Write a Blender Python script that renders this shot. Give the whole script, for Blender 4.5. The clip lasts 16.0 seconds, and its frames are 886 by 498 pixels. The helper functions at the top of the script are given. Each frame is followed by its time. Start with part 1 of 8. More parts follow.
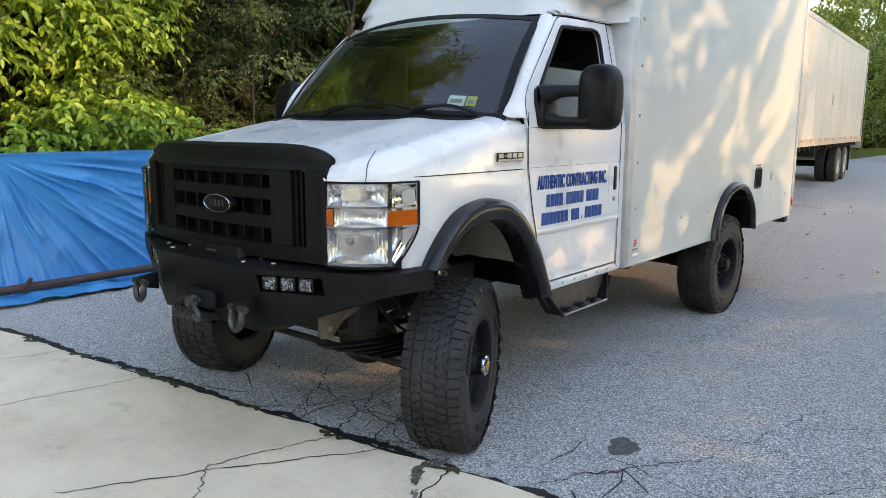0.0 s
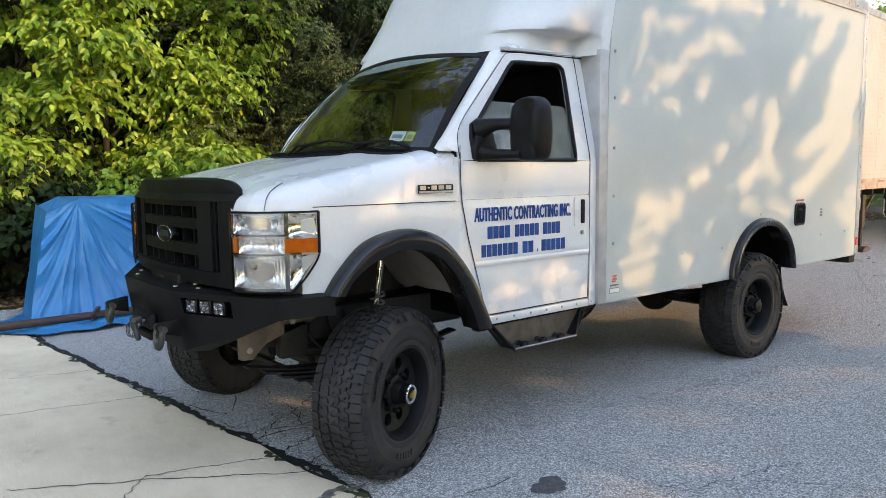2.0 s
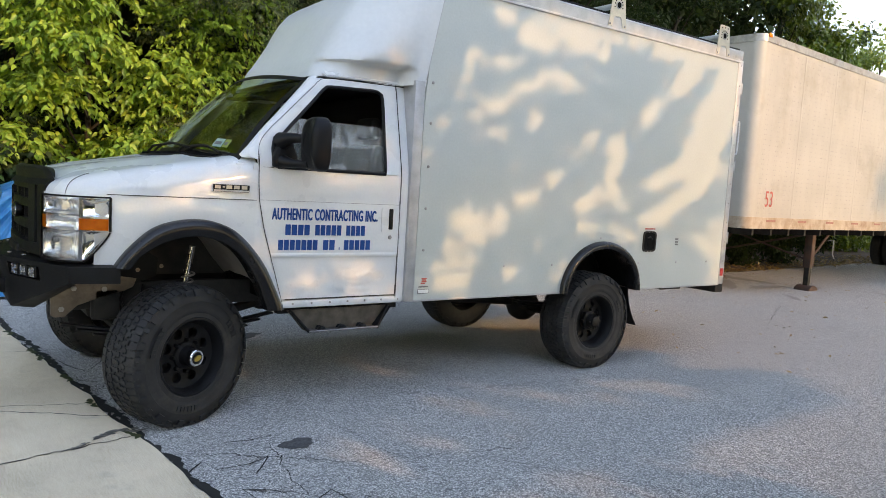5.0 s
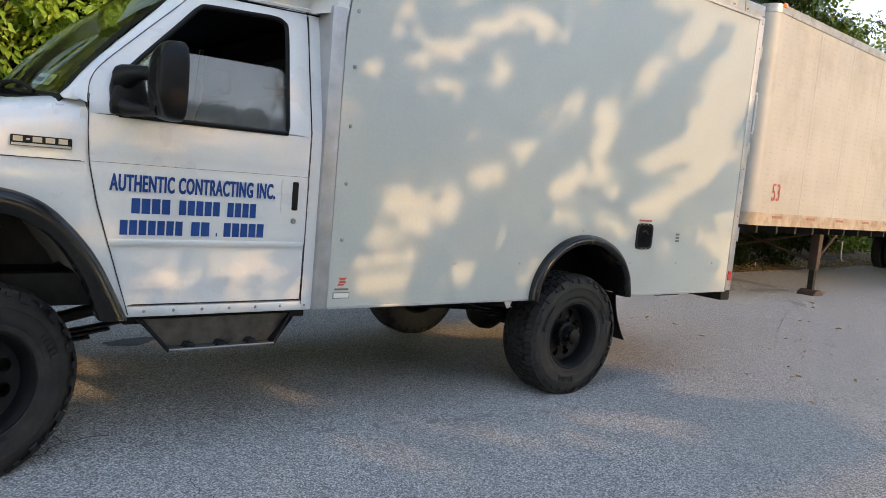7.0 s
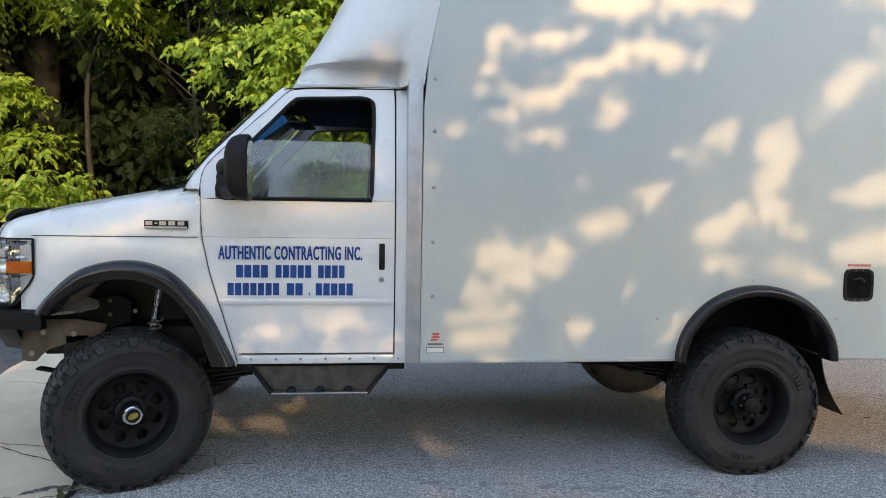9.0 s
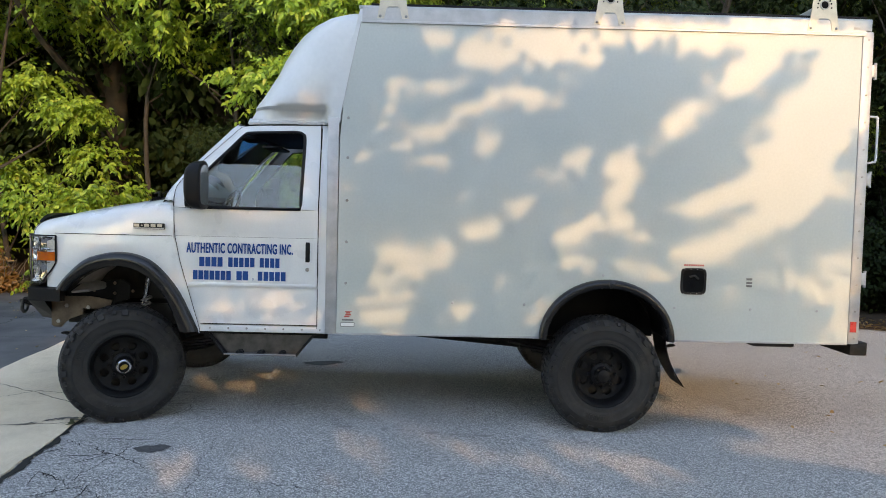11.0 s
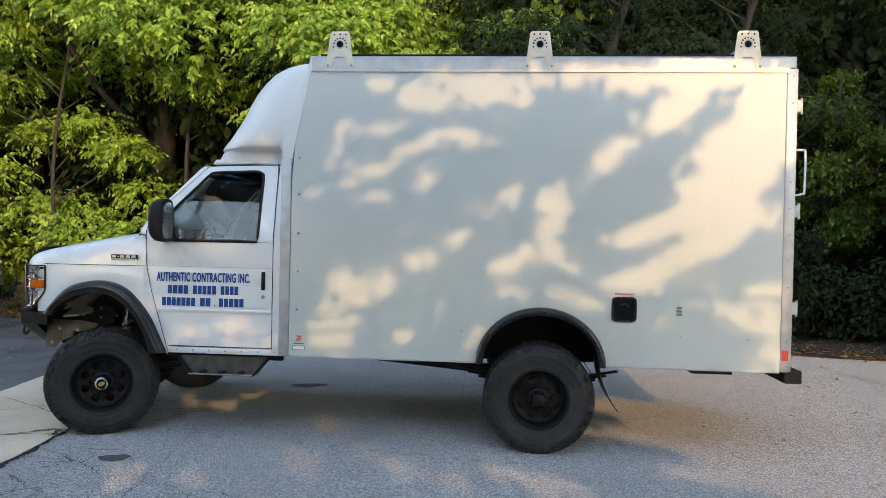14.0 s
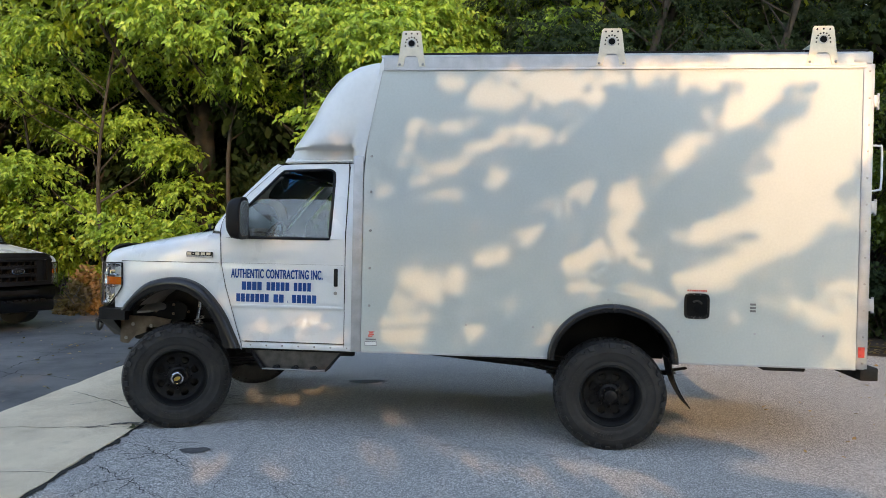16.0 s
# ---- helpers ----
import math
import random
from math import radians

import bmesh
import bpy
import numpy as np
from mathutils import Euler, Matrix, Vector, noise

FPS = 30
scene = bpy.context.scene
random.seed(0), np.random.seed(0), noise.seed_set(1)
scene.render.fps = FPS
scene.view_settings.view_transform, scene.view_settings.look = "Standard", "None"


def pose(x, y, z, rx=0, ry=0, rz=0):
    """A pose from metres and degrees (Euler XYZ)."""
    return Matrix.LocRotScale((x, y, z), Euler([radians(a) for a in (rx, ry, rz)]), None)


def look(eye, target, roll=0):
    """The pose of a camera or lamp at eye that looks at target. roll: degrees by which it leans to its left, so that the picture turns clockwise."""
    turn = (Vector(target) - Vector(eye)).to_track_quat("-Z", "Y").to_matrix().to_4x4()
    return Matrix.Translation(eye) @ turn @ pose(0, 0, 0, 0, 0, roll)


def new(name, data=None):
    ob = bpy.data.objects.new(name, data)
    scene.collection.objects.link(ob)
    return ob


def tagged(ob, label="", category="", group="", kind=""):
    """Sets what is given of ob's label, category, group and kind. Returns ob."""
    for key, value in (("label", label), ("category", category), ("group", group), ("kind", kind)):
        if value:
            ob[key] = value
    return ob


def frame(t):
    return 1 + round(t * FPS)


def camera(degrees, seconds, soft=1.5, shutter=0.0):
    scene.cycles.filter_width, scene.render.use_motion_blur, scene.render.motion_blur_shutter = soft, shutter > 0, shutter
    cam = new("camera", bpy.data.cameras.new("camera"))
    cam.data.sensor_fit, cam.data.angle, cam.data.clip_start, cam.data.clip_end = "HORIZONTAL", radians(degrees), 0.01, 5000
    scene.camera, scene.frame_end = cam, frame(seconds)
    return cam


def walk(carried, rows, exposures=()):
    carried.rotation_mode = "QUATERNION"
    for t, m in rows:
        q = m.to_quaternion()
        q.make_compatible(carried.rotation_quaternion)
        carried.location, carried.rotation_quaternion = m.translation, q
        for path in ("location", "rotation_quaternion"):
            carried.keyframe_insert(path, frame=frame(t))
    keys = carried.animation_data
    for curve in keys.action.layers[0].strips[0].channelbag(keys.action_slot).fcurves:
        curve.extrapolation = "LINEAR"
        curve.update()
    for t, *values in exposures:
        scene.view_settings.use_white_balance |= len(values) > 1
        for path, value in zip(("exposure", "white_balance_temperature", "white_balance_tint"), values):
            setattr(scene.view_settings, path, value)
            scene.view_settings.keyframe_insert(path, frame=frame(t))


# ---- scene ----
cam = camera(63.0, 16.0, soft=0.9)
PATH = [
    (0, (-2.776, -2.04, 1.586), (-1.264, -0.775, 1.252), 0.2),
    (0.5, (-2.673, -2.076, 1.572), (-1.181, -0.781, 1.262), 0.0),
    (1, (-2.435, -2.253, 1.551), (-0.997, -0.891, 1.274), -0.3),
    (1.5, (-2.283, -2.529, 1.529), (-0.931, -1.075, 1.286), -0.6),
    (2, (-2.094, -2.842, 1.522), (-0.838, -1.3, 1.311), -0.7),
    (2.5, (-1.845, -3.189, 1.538), (-0.675, -1.58, 1.333), -0.5),
    (3, (-1.736, -3.571, 1.537), (-0.624, -1.919, 1.344), -0.1),
    (3.5, (-1.605, -3.898, 1.581), (-0.522, -2.226, 1.407), 0.3),
    (4, (-1.429, -4.169, 1.614), (-0.346, -2.495, 1.457), 1.3),
    (4.5, (-1.403, -4.249, 1.642), (-0.301, -2.585, 1.511), 2.4),
    (5, (-1.343, -4.268, 1.539), (-0.167, -2.66, 1.362), 3.5),
    (5.2, (-1.295, -4.218, 1.516), (-0.058, -2.662, 1.3), 3.6),
    (7.3, (-0.058, -3.288, 1.449), (1.121, -1.684, 1.254), 5.9),
    (7.5, (0.095, -3.263, 1.464), (1.169, -1.589, 1.255), 6.2),
    (8, (0.552, -3.334, 1.497), (1.167, -1.444, 1.269), 3.8),
    (8.5, (0.858, -3.632, 1.534), (1.198, -1.667, 1.376), 0.9),
    (9, (1.212, -3.952, 1.557), (1.436, -1.968, 1.44), 0.9),
    (9.5, (1.501, -4.371, 1.567), (1.685, -2.383, 1.463), 1.2),
    (9.7, (1.568, -4.536, 1.548), (1.777, -2.55, 1.451), 1.2),
    (11.8, (2.808, -5.452, 1.596), (2.641, -3.462, 1.497), 1.7),
    (12, (2.953, -5.501, 1.594), (2.741, -3.514, 1.505), 1.8),
    (12.5, (3.082, -5.557, 1.612), (2.821, -3.575, 1.539), 1.7),
    (13, (3.129, -5.578, 1.617), (2.874, -3.595, 1.563), 1.6),
    (13.5, (3.164, -5.577, 1.621), (2.95, -3.589, 1.583), 1.4),
    (14, (3.185, -5.566, 1.626), (3.027, -3.573, 1.603), 1.2),
    (14.5, (3.18, -5.6, 1.629), (3.035, -3.605, 1.616), 1.3),
    (15, (3.117, -5.597, 1.626), (2.956, -3.603, 1.613), 1.1),
    (15.5, (2.919, -5.632, 1.615), (2.723, -3.641, 1.597), 1.0),
    (16, (2.8, -5.652, 1.605), (2.584, -3.664, 1.577), 1.1),
]
walk(cam, [(t, look(eye, target, roll)) for t, eye, target, roll in PATH], [(0, 2.76, 8400, 22), (3, 2.64, 8350, 22), (5, 2.49, 8350, 22), (7.5, 2.32, 8350, 21), (8, 2.45, 7900, 20), (9.5, 2.47, 8150, 21), (12, 2.40, 7950, 19), (16, 2.40, 7900, 19)])
# ---- world and light ----
SUN_EL, SUN_AZ = radians(16.0), math.atan2(-0.95, 0.31)
SUN = Vector((math.cos(SUN_EL) * math.cos(SUN_AZ), math.cos(SUN_EL) * math.sin(SUN_AZ), math.sin(SUN_EL)))
world = bpy.data.worlds.new("sky")
scene.world = world
world.use_nodes = True
wn = world.node_tree.nodes
sky = wn.new("ShaderNodeTexSky")
sky.sky_type, sky.sun_disc = "NISHITA", False
sky.sun_elevation, sky.sun_rotation = SUN_EL, math.pi / 2 - SUN_AZ
sky.air_density, sky.dust_density, sky.ozone_density = 1.0, 0.1, 1.0
wn["Background"].inputs["Strength"].default_value = 0.15
world.node_tree.links.new(sky.outputs[0], wn["Background"].inputs[0])
sun_data = bpy.data.lights.new("sun", "SUN")
sun_data.energy, sun_data.angle, sun_data.color = 0.545, radians(0.53), (0.85, 0.59, 0.29)
sun = new("sun", sun_data)
sun.matrix_basis = look(SUN * 60, (0, 0, 0))


# ---- materials ----
def base_mat(name):
    m = bpy.data.materials.new(name)
    m.use_nodes = True
    return m, m.node_tree.nodes, m.node_tree.links, m.node_tree.nodes["Principled BSDF"]


def noise_node(n, l, scale, detail=4.0, rough=0.55, stretch=None):
    tc = n.new("ShaderNodeTexCoord")
    out = tc.outputs["Object"]
    if stretch:
        mp = n.new("ShaderNodeMapping")
        mp.inputs["Scale"].default_value = stretch
        l.new(out, mp.inputs[0])
        out = mp.outputs[0]
    t = n.new("ShaderNodeTexNoise")
    t.inputs["Scale"].default_value, t.inputs["Detail"].default_value, t.inputs["Roughness"].default_value = scale, detail, rough
    l.new(out, t.inputs["Vector"])
    return t.outputs["Fac"]


def ramp(n, l, fac, stops):
    r = n.new("ShaderNodeValToRGB")
    while len(r.color_ramp.elements) < len(stops):
        r.color_ramp.elements.new(0.5)
    for e, (p, c) in zip(r.color_ramp.elements, stops):
        e.position, e.color = p, c if len(c) == 4 else (*c, 1)
    l.new(fac, r.inputs[0])
    return r.outputs[0]


def mix(n, l, fac, a, b, mode="MIX"):
    m = n.new("ShaderNodeMix")
    m.data_type, m.blend_type = "RGBA", mode
    for sock, v in ((0, fac), (6, a), (7, b)):
        if isinstance(v, bpy.types.NodeSocket):
            l.new(v, m.inputs[sock])
        else:
            m.inputs[sock].default_value = v if sock == 0 else (v if len(v) == 4 else (*v, 1))
    return m.outputs[2]


def bump(n, l, height, strength, dist, p):
    b = n.new("ShaderNodeBump")
    b.inputs["Strength"].default_value, b.inputs["Distance"].default_value = strength, dist
    l.new(height, b.inputs["Height"])
    l.new(b.outputs[0], p.inputs["Normal"])


def surface(name, a, b, rough=0.5, metal=0.0, scale=6.0, fine=90.0, bumpy=0.0, dirt=None, coat=0.0, rough_var=0.1, spec=0.5):
    """Two tones mixed by coarse and fine noise, with roughness variation, optional dirt and relief."""
    m, n, l, p = base_mat(name)
    c1, c2 = noise_node(n, l, scale), noise_node(n, l, fine, 3)
    col = mix(n, l, ramp(n, l, c1, [(0.35, (0, 0, 0)), (0.65, (1, 1, 1))]), a, b)
    col = mix(n, l, 0.12, col, ramp(n, l, c2, [(0.3, (0.2, 0.2, 0.2)), (0.7, (0.9, 0.9, 0.9))]), "SOFT_LIGHT")
    if dirt:
        d = ramp(n, l, noise_node(n, l, scale * 0.6, 8, 0.7), [(0.52, (0, 0, 0)), (0.75, (1, 1, 1))])
        col = mix(n, l, d, col, dirt)
    l.new(col, p.inputs["Base Color"])
    r = n.new("ShaderNodeMapRange")
    r.inputs[3].default_value, r.inputs[4].default_value = max(0.02, rough - rough_var), min(1.0, rough + rough_var)
    l.new(c1, r.inputs[0])
    l.new(r.outputs[0], p.inputs["Roughness"])
    p.inputs["Metallic"].default_value, p.inputs["Coat Weight"].default_value = metal, coat
    p.inputs["Coat Roughness"].default_value = 0.08
    p.inputs["Specular IOR Level"].default_value = spec
    if bumpy:
        bump(n, l, c2, bumpy, 0.002, p)
    return m


def glass_mat(name, tint, gloss=1.0, ior=1.62, dust_sheen=0.0):
    m, n, l, p = base_mat(name)
    n.remove(p)
    tr, gl, fr, mx = n.new("ShaderNodeBsdfTransparent"), n.new("ShaderNodeBsdfGlossy"), n.new("ShaderNodeFresnel"), n.new("ShaderNodeMixShader")
    tr.inputs[0].default_value, gl.inputs["Roughness"].default_value, fr.inputs[0].default_value = (*tint, 1), 0.01, ior
    gl.inputs[0].default_value = (gloss, gloss, gloss, 1)
    l.new(fr.outputs[0], mx.inputs[0])
    l.new(tr.outputs[0], mx.inputs[1])
    l.new(gl.outputs[0], mx.inputs[2])
    out = mx.outputs[0]
    # pale diffuse veil: dust, plus reflected sky put into the pane's colour
    if dust_sheen:
        df, veil = n.new("ShaderNodeBsdfDiffuse"), n.new("ShaderNodeMixShader")
        df.inputs[0].default_value = (0.75, 0.76, 0.74, 1)
        amount = n.new("ShaderNodeMapRange")
        amount.inputs[3].default_value, amount.inputs[4].default_value = dust_sheen * 0.7, dust_sheen * 1.3
        l.new(noise_node(n, l, 7.0, 6), amount.inputs[0])
        l.new(amount.outputs[0], veil.inputs[0])
        l.new(out, veil.inputs[1])
        l.new(df.outputs[0], veil.inputs[2])
        out = veil.outputs[0]
    l.new(out, n["Material Output"].inputs[0])
    return m


def leaf_mat(name, stops, through_col, gloss=0.35, glow=0.5):
    m, n, l, p = base_mat(name)
    geo = n.new("ShaderNodeNewGeometry")
    col = ramp(n, l, geo.outputs["Random Per Island"], stops)
    big = noise_node(n, l, 0.9, 3)
    col = mix(n, l, ramp(n, l, big, [(0.4, (0, 0, 0)), (0.62, (0.42, 0.42, 0.42))]), col, through_col)
    l.new(col, p.inputs["Base Color"])
    p.inputs["Roughness"].default_value, p.inputs["Specular IOR Level"].default_value = gloss, 0.4
    tl, mx = n.new("ShaderNodeBsdfTranslucent"), n.new("ShaderNodeMixShader")
    l.new(mix(n, l, glow, col, (0.30, 0.36, 0.03)), tl.inputs[0])
    mx.inputs[0].default_value = 0.32
    l.new(p.outputs[0], mx.inputs[1])
    l.new(tl.outputs[0], mx.inputs[2])
    l.new(mx.outputs[0], n["Material Output"].inputs[0])
    return m


def asphalt_mat():
    m, n, l, p = base_mat("asphalt")
    tc = n.new("ShaderNodeTexCoord")
    v = n.new("ShaderNodeTexVoronoi")
    v.inputs["Scale"].default_value = 150
    l.new(tc.outputs["Object"], v.inputs["Vector"])
    sep = n.new("ShaderNodeSeparateColor")
    l.new(v.outputs["Color"], sep.inputs[0])
    grain = ramp(n, l, sep.outputs[0], [(0.0, (0.128, 0.127, 0.125)), (0.35, (0.33, 0.328, 0.32)), (0.7, (0.58, 0.576, 0.555)), (1.0, (0.89, 0.88, 0.84))])
    patches = noise_node(n, l, 0.7, 6, 0.6)
    col = mix(n, l, ramp(n, l, patches, [(0.35, (0, 0, 0)), (0.7, (1, 1, 1))]), grain, (0.362, 0.355, 0.335))
    wear = noise_node(n, l, 3.5, 8, 0.7)
    col = mix(n, l, ramp(n, l, wear, [(0.56, (0, 0, 0)), (0.8, (0.468, 0.468, 0.468))]), col, (0.221, 0.216, 0.207))
    col = mix(n, l, 0.68, col, grain)
    col = mix(n, l, ramp(n, l, v.outputs["Distance"], [(0.5, (0, 0, 0)), (0.8, (0.6, 0.6, 0.6))]), col, (0.10, 0.097, 0.093))
    l.new(col, p.inputs["Base Color"])
    p.inputs["Roughness"].default_value, p.inputs["Specular IOR Level"].default_value = 0.86, 0.3
    p.inputs["Diffuse Roughness"].default_value = 1.0
    bump(n, l, v.outputs["Distance"], 0.9, 0.007, p)
    return m


def concrete_mat():
    m, n, l, p = base_mat("concrete")
    c = noise_node(n, l, 1.3, 8, 0.65)
    col = ramp(n, l, c, [(0.3, (0.55, 0.455, 0.33)), (0.55, (0.71, 0.60, 0.445)), (0.75, (0.79, 0.68, 0.52))])
    f = noise_node(n, l, 170, 4, 0.7)
    col = mix(n, l, 0.75, col, ramp(n, l, f, [(0.34, (0.04, 0.04, 0.04)), (0.66, (0.94, 0.94, 0.94))]), "SOFT_LIGHT")
    broom = noise_node(n, l, 26, 3, 0.6, (9.0, 0.5, 1.0))
    col = mix(n, l, 0.35, col, ramp(n, l, broom, [(0.35, (0.25, 0.25, 0.25)), (0.65, (0.75, 0.75, 0.75))]), "SOFT_LIGHT")
    s = noise_node(n, l, 4.5, 10, 0.75)
    col = mix(n, l, ramp(n, l, s, [(0.56, (0, 0, 0)), (0.76, (0.55, 0.55, 0.55))]), col, (0.24, 0.21, 0.16))
    pit = n.new("ShaderNodeTexVoronoi")
    pit.inputs["Scale"].default_value = 38
    tc = n.new("ShaderNodeTexCoord")
    l.new(tc.outputs["Object"], pit.inputs["Vector"])
    col = mix(n, l, ramp(n, l, pit.outputs["Distance"], [(0.06, (0.5, 0.5, 0.5)), (0.14, (0, 0, 0))]), col, (0.17, 0.15, 0.12))
    l.new(col, p.inputs["Base Color"])
    p.inputs["Roughness"].default_value = 0.88
    p.inputs["Diffuse Roughness"].default_value = 1.0
    h = n.new("ShaderNodeMath")
    h.operation = "ADD"
    l.new(f, h.inputs[0])
    l.new(broom, h.inputs[1])
    bump(n, l, h.outputs[0], 0.6, 0.004, p)
    return m


def tarp_mat():
    m, n, l, p = base_mat("blue_tarp")
    c = noise_node(n, l, 1.6, 5)
    col = ramp(n, l, c, [(0.3, (0.006, 0.20, 0.45)), (0.7, (0.010, 0.245, 0.52))])
    l.new(col, p.inputs["Base Color"])
    p.inputs["Roughness"].default_value = 0.34
    w = noise_node(n, l, 22, 5, 0.6, (1.0, 1.0, 0.55))
    bump(n, l, w, 0.28, 0.012, p)
    return m


M = {}
M["white"] = surface("white_paint", (0.66, 0.68, 0.685), (0.72, 0.735, 0.73), 0.28, scale=2.5, coat=0.5, rough_var=0.05)
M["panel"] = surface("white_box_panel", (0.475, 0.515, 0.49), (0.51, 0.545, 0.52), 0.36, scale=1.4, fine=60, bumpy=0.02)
M["cap"] = surface("white_fibreglass", (0.63, 0.65, 0.655), (0.68, 0.695, 0.695), 0.32, scale=2, fine=30, bumpy=0.05)
M["alu"] = surface("brushed_aluminium", (0.40, 0.40, 0.40), (0.50, 0.50, 0.50), 0.45, 0.4, scale=8, fine=160, bumpy=0.1)
M["foot"] = surface("bare_primed_metal", (0.50, 0.45, 0.36), (0.60, 0.54, 0.43), 0.45, 0.35, scale=14, fine=200, bumpy=0.1)
M["chrome"] = surface("chrome", (0.80, 0.80, 0.80), (0.88, 0.88, 0.88), 0.12, 1.0, rough_var=0.05)
M["black"] = surface("black_plastic", (0.005, 0.005, 0.0055), (0.009, 0.009, 0.010), 0.44, fine=300, bumpy=0.3, spec=0.2)
M["matte"] = surface("black_powder_coat", (0.005, 0.005, 0.0055), (0.009, 0.009, 0.010), 0.55, fine=420, bumpy=0.35, spec=0.2)
M["flare"] = surface("satin_black_flare", (0.006, 0.006, 0.007), (0.011, 0.011, 0.012), 0.25, fine=260, bumpy=0.06, spec=0.45)
M["rubber"] = surface("tyre_rubber", (0.020, 0.020, 0.021), (0.032, 0.032, 0.033), 0.62, scale=9, fine=200, bumpy=0.3, dirt=(0.055, 0.052, 0.048), spec=0.3)
M["under"] = surface("dark_underbody", (0.016, 0.0155, 0.015), (0.03, 0.028, 0.026), 0.6, scale=9, dirt=(0.045, 0.040, 0.034), spec=0.2)
M["steel"] = surface("grey_steel", (0.30, 0.29, 0.28), (0.42, 0.41, 0.39), 0.45, 0.7, scale=9, dirt=(0.18, 0.15, 0.12))
M["bronze"] = surface("worn_bracket_plate", (0.15, 0.115, 0.085), (0.22, 0.175, 0.135), 0.45, 0.35, scale=12, dirt=(0.10, 0.075, 0.055))
M["liner"] = surface("dusty_plastic_liner", (0.17, 0.155, 0.14), (0.26, 0.235, 0.21), 0.6, scale=7, fine=80, bumpy=0.3)
M["reflector"] = surface("lamp_reflector", (0.62, 0.63, 0.64), (0.74, 0.74, 0.75), 0.22, 0.85, scale=30)
M["flute"] = surface("polished_reflector", (0.86, 0.87, 0.88), (0.93, 0.93, 0.94), 0.22, 0.9, scale=40, rough_var=0.05)
M["led"] = surface("lamp_facets", (0.22, 0.22, 0.23), (0.34, 0.34, 0.35), 0.12, 1.0, scale=60, rough_var=0.05)
M["shackle"] = surface("dark_galvanised_steel", (0.05, 0.05, 0.05), (0.10, 0.10, 0.097), 0.42, 0.6, scale=14)
M["step"] = surface("scuffed_step_steel", (0.05, 0.045, 0.04), (0.10, 0.09, 0.08), 0.42, 0.25, scale=14, dirt=(0.09, 0.08, 0.065))
# near black for joints, and for shade put into recesses and cavities
M["gap_shade"] = surface("gap_shade", (0.006, 0.006, 0.006), (0.010, 0.010, 0.010), 0.9, spec=0.1)
M["tar"] = surface("dark_asphalt", (0.08, 0.08, 0.084), (0.16, 0.158, 0.156), 0.9, scale=1.1, fine=150, bumpy=0.9, dirt=(0.20, 0.195, 0.19), spec=0.3)
M["amber"] = surface("amber_plastic", (0.75, 0.16, 0.01), (0.85, 0.22, 0.015), 0.18, scale=40, coat=0.6)
M["red"] = surface("red_reflector", (0.40, 0.02, 0.02), (0.48, 0.035, 0.03), 0.3, scale=40)
M["gold"] = surface("gold_badge", (0.55, 0.38, 0.08), (0.65, 0.46, 0.12), 0.3, 0.8)
M["blue_ink"] = surface("blue_vinyl", (0.006, 0.055, 0.21), (0.009, 0.068, 0.25), 0.45, scale=5, spec=0.2)
M["faded_red"] = surface("faded_red_tape", (0.26, 0.10, 0.08), (0.34, 0.16, 0.12), 0.6, scale=20)
M["red_ink"] = surface("red_vinyl", (0.42, 0.07, 0.06), (0.50, 0.11, 0.09), 0.5)
M["grey_ink"] = surface("grey_print", (0.12, 0.12, 0.12), (0.2, 0.2, 0.2), 0.5)
M["white_ink"] = surface("white_print", (0.75, 0.76, 0.74), (0.8, 0.8, 0.78), 0.4)
M["green_ink"] = surface("yellow_green_sticker", (0.20, 0.26, 0.05), (0.24, 0.30, 0.07), 0.4)
M["teal_ink"] = surface("pale_teal_sticker", (0.26, 0.40, 0.36), (0.32, 0.46, 0.42), 0.4)
M["seat"] = surface("dark_grey_vinyl", (0.016, 0.016, 0.018), (0.026, 0.026, 0.028), 0.7, spec=0.2)
M["trailer"] = surface("weathered_white_aluminium", (0.40, 0.37, 0.325), (0.47, 0.44, 0.39), 0.5, scale=1.2, dirt=(0.31, 0.265, 0.205))
M["rust_rail"] = surface("rusty_rail", (0.34, 0.25, 0.17), (0.48, 0.39, 0.30), 0.6, scale=5, dirt=(0.20, 0.10, 0.05))
M["rust"] = surface("rusty_steel", (0.045, 0.03, 0.025), (0.08, 0.042, 0.032), 0.7, scale=9)
M["glass"] = glass_mat("window_glass", (0.74, 0.82, 0.80), ior=1.45, dust_sheen=0.10)
M["dark_glass"] = glass_mat("windscreen_glass", (0.46, 0.54, 0.55), ior=1.75)
M["lens"] = glass_mat("clear_lens", (0.97, 0.98, 0.98), ior=1.5)
M["mirror"] = surface("mirror_glass", (0.9, 0.9, 0.9), (0.9, 0.9, 0.9), 0.03, 1.0, rough_var=0.0)
M["asphalt"] = asphalt_mat()
M["concrete"] = concrete_mat()
M["crack"] = surface("crack_filler", (0.012, 0.012, 0.011), (0.022, 0.021, 0.018), 0.95, fine=120, bumpy=0.5)
M["oil"] = surface("oil_stain", (0.045, 0.045, 0.045), (0.11, 0.11, 0.11), 0.75, scale=60, fine=120, bumpy=0.6)
M["damp"] = surface("damp_dirt_stain", (0.09, 0.082, 0.07), (0.20, 0.185, 0.16), 0.8, scale=30, fine=120, bumpy=0.5)
M["spot"] = surface("faded_oil_spot", (0.21, 0.205, 0.20), (0.32, 0.31, 0.30), 0.85, scale=60, fine=120, bumpy=0.6)
M["weed"] = surface("moss", (0.035, 0.045, 0.012), (0.06, 0.065, 0.02), 0.9, scale=40)
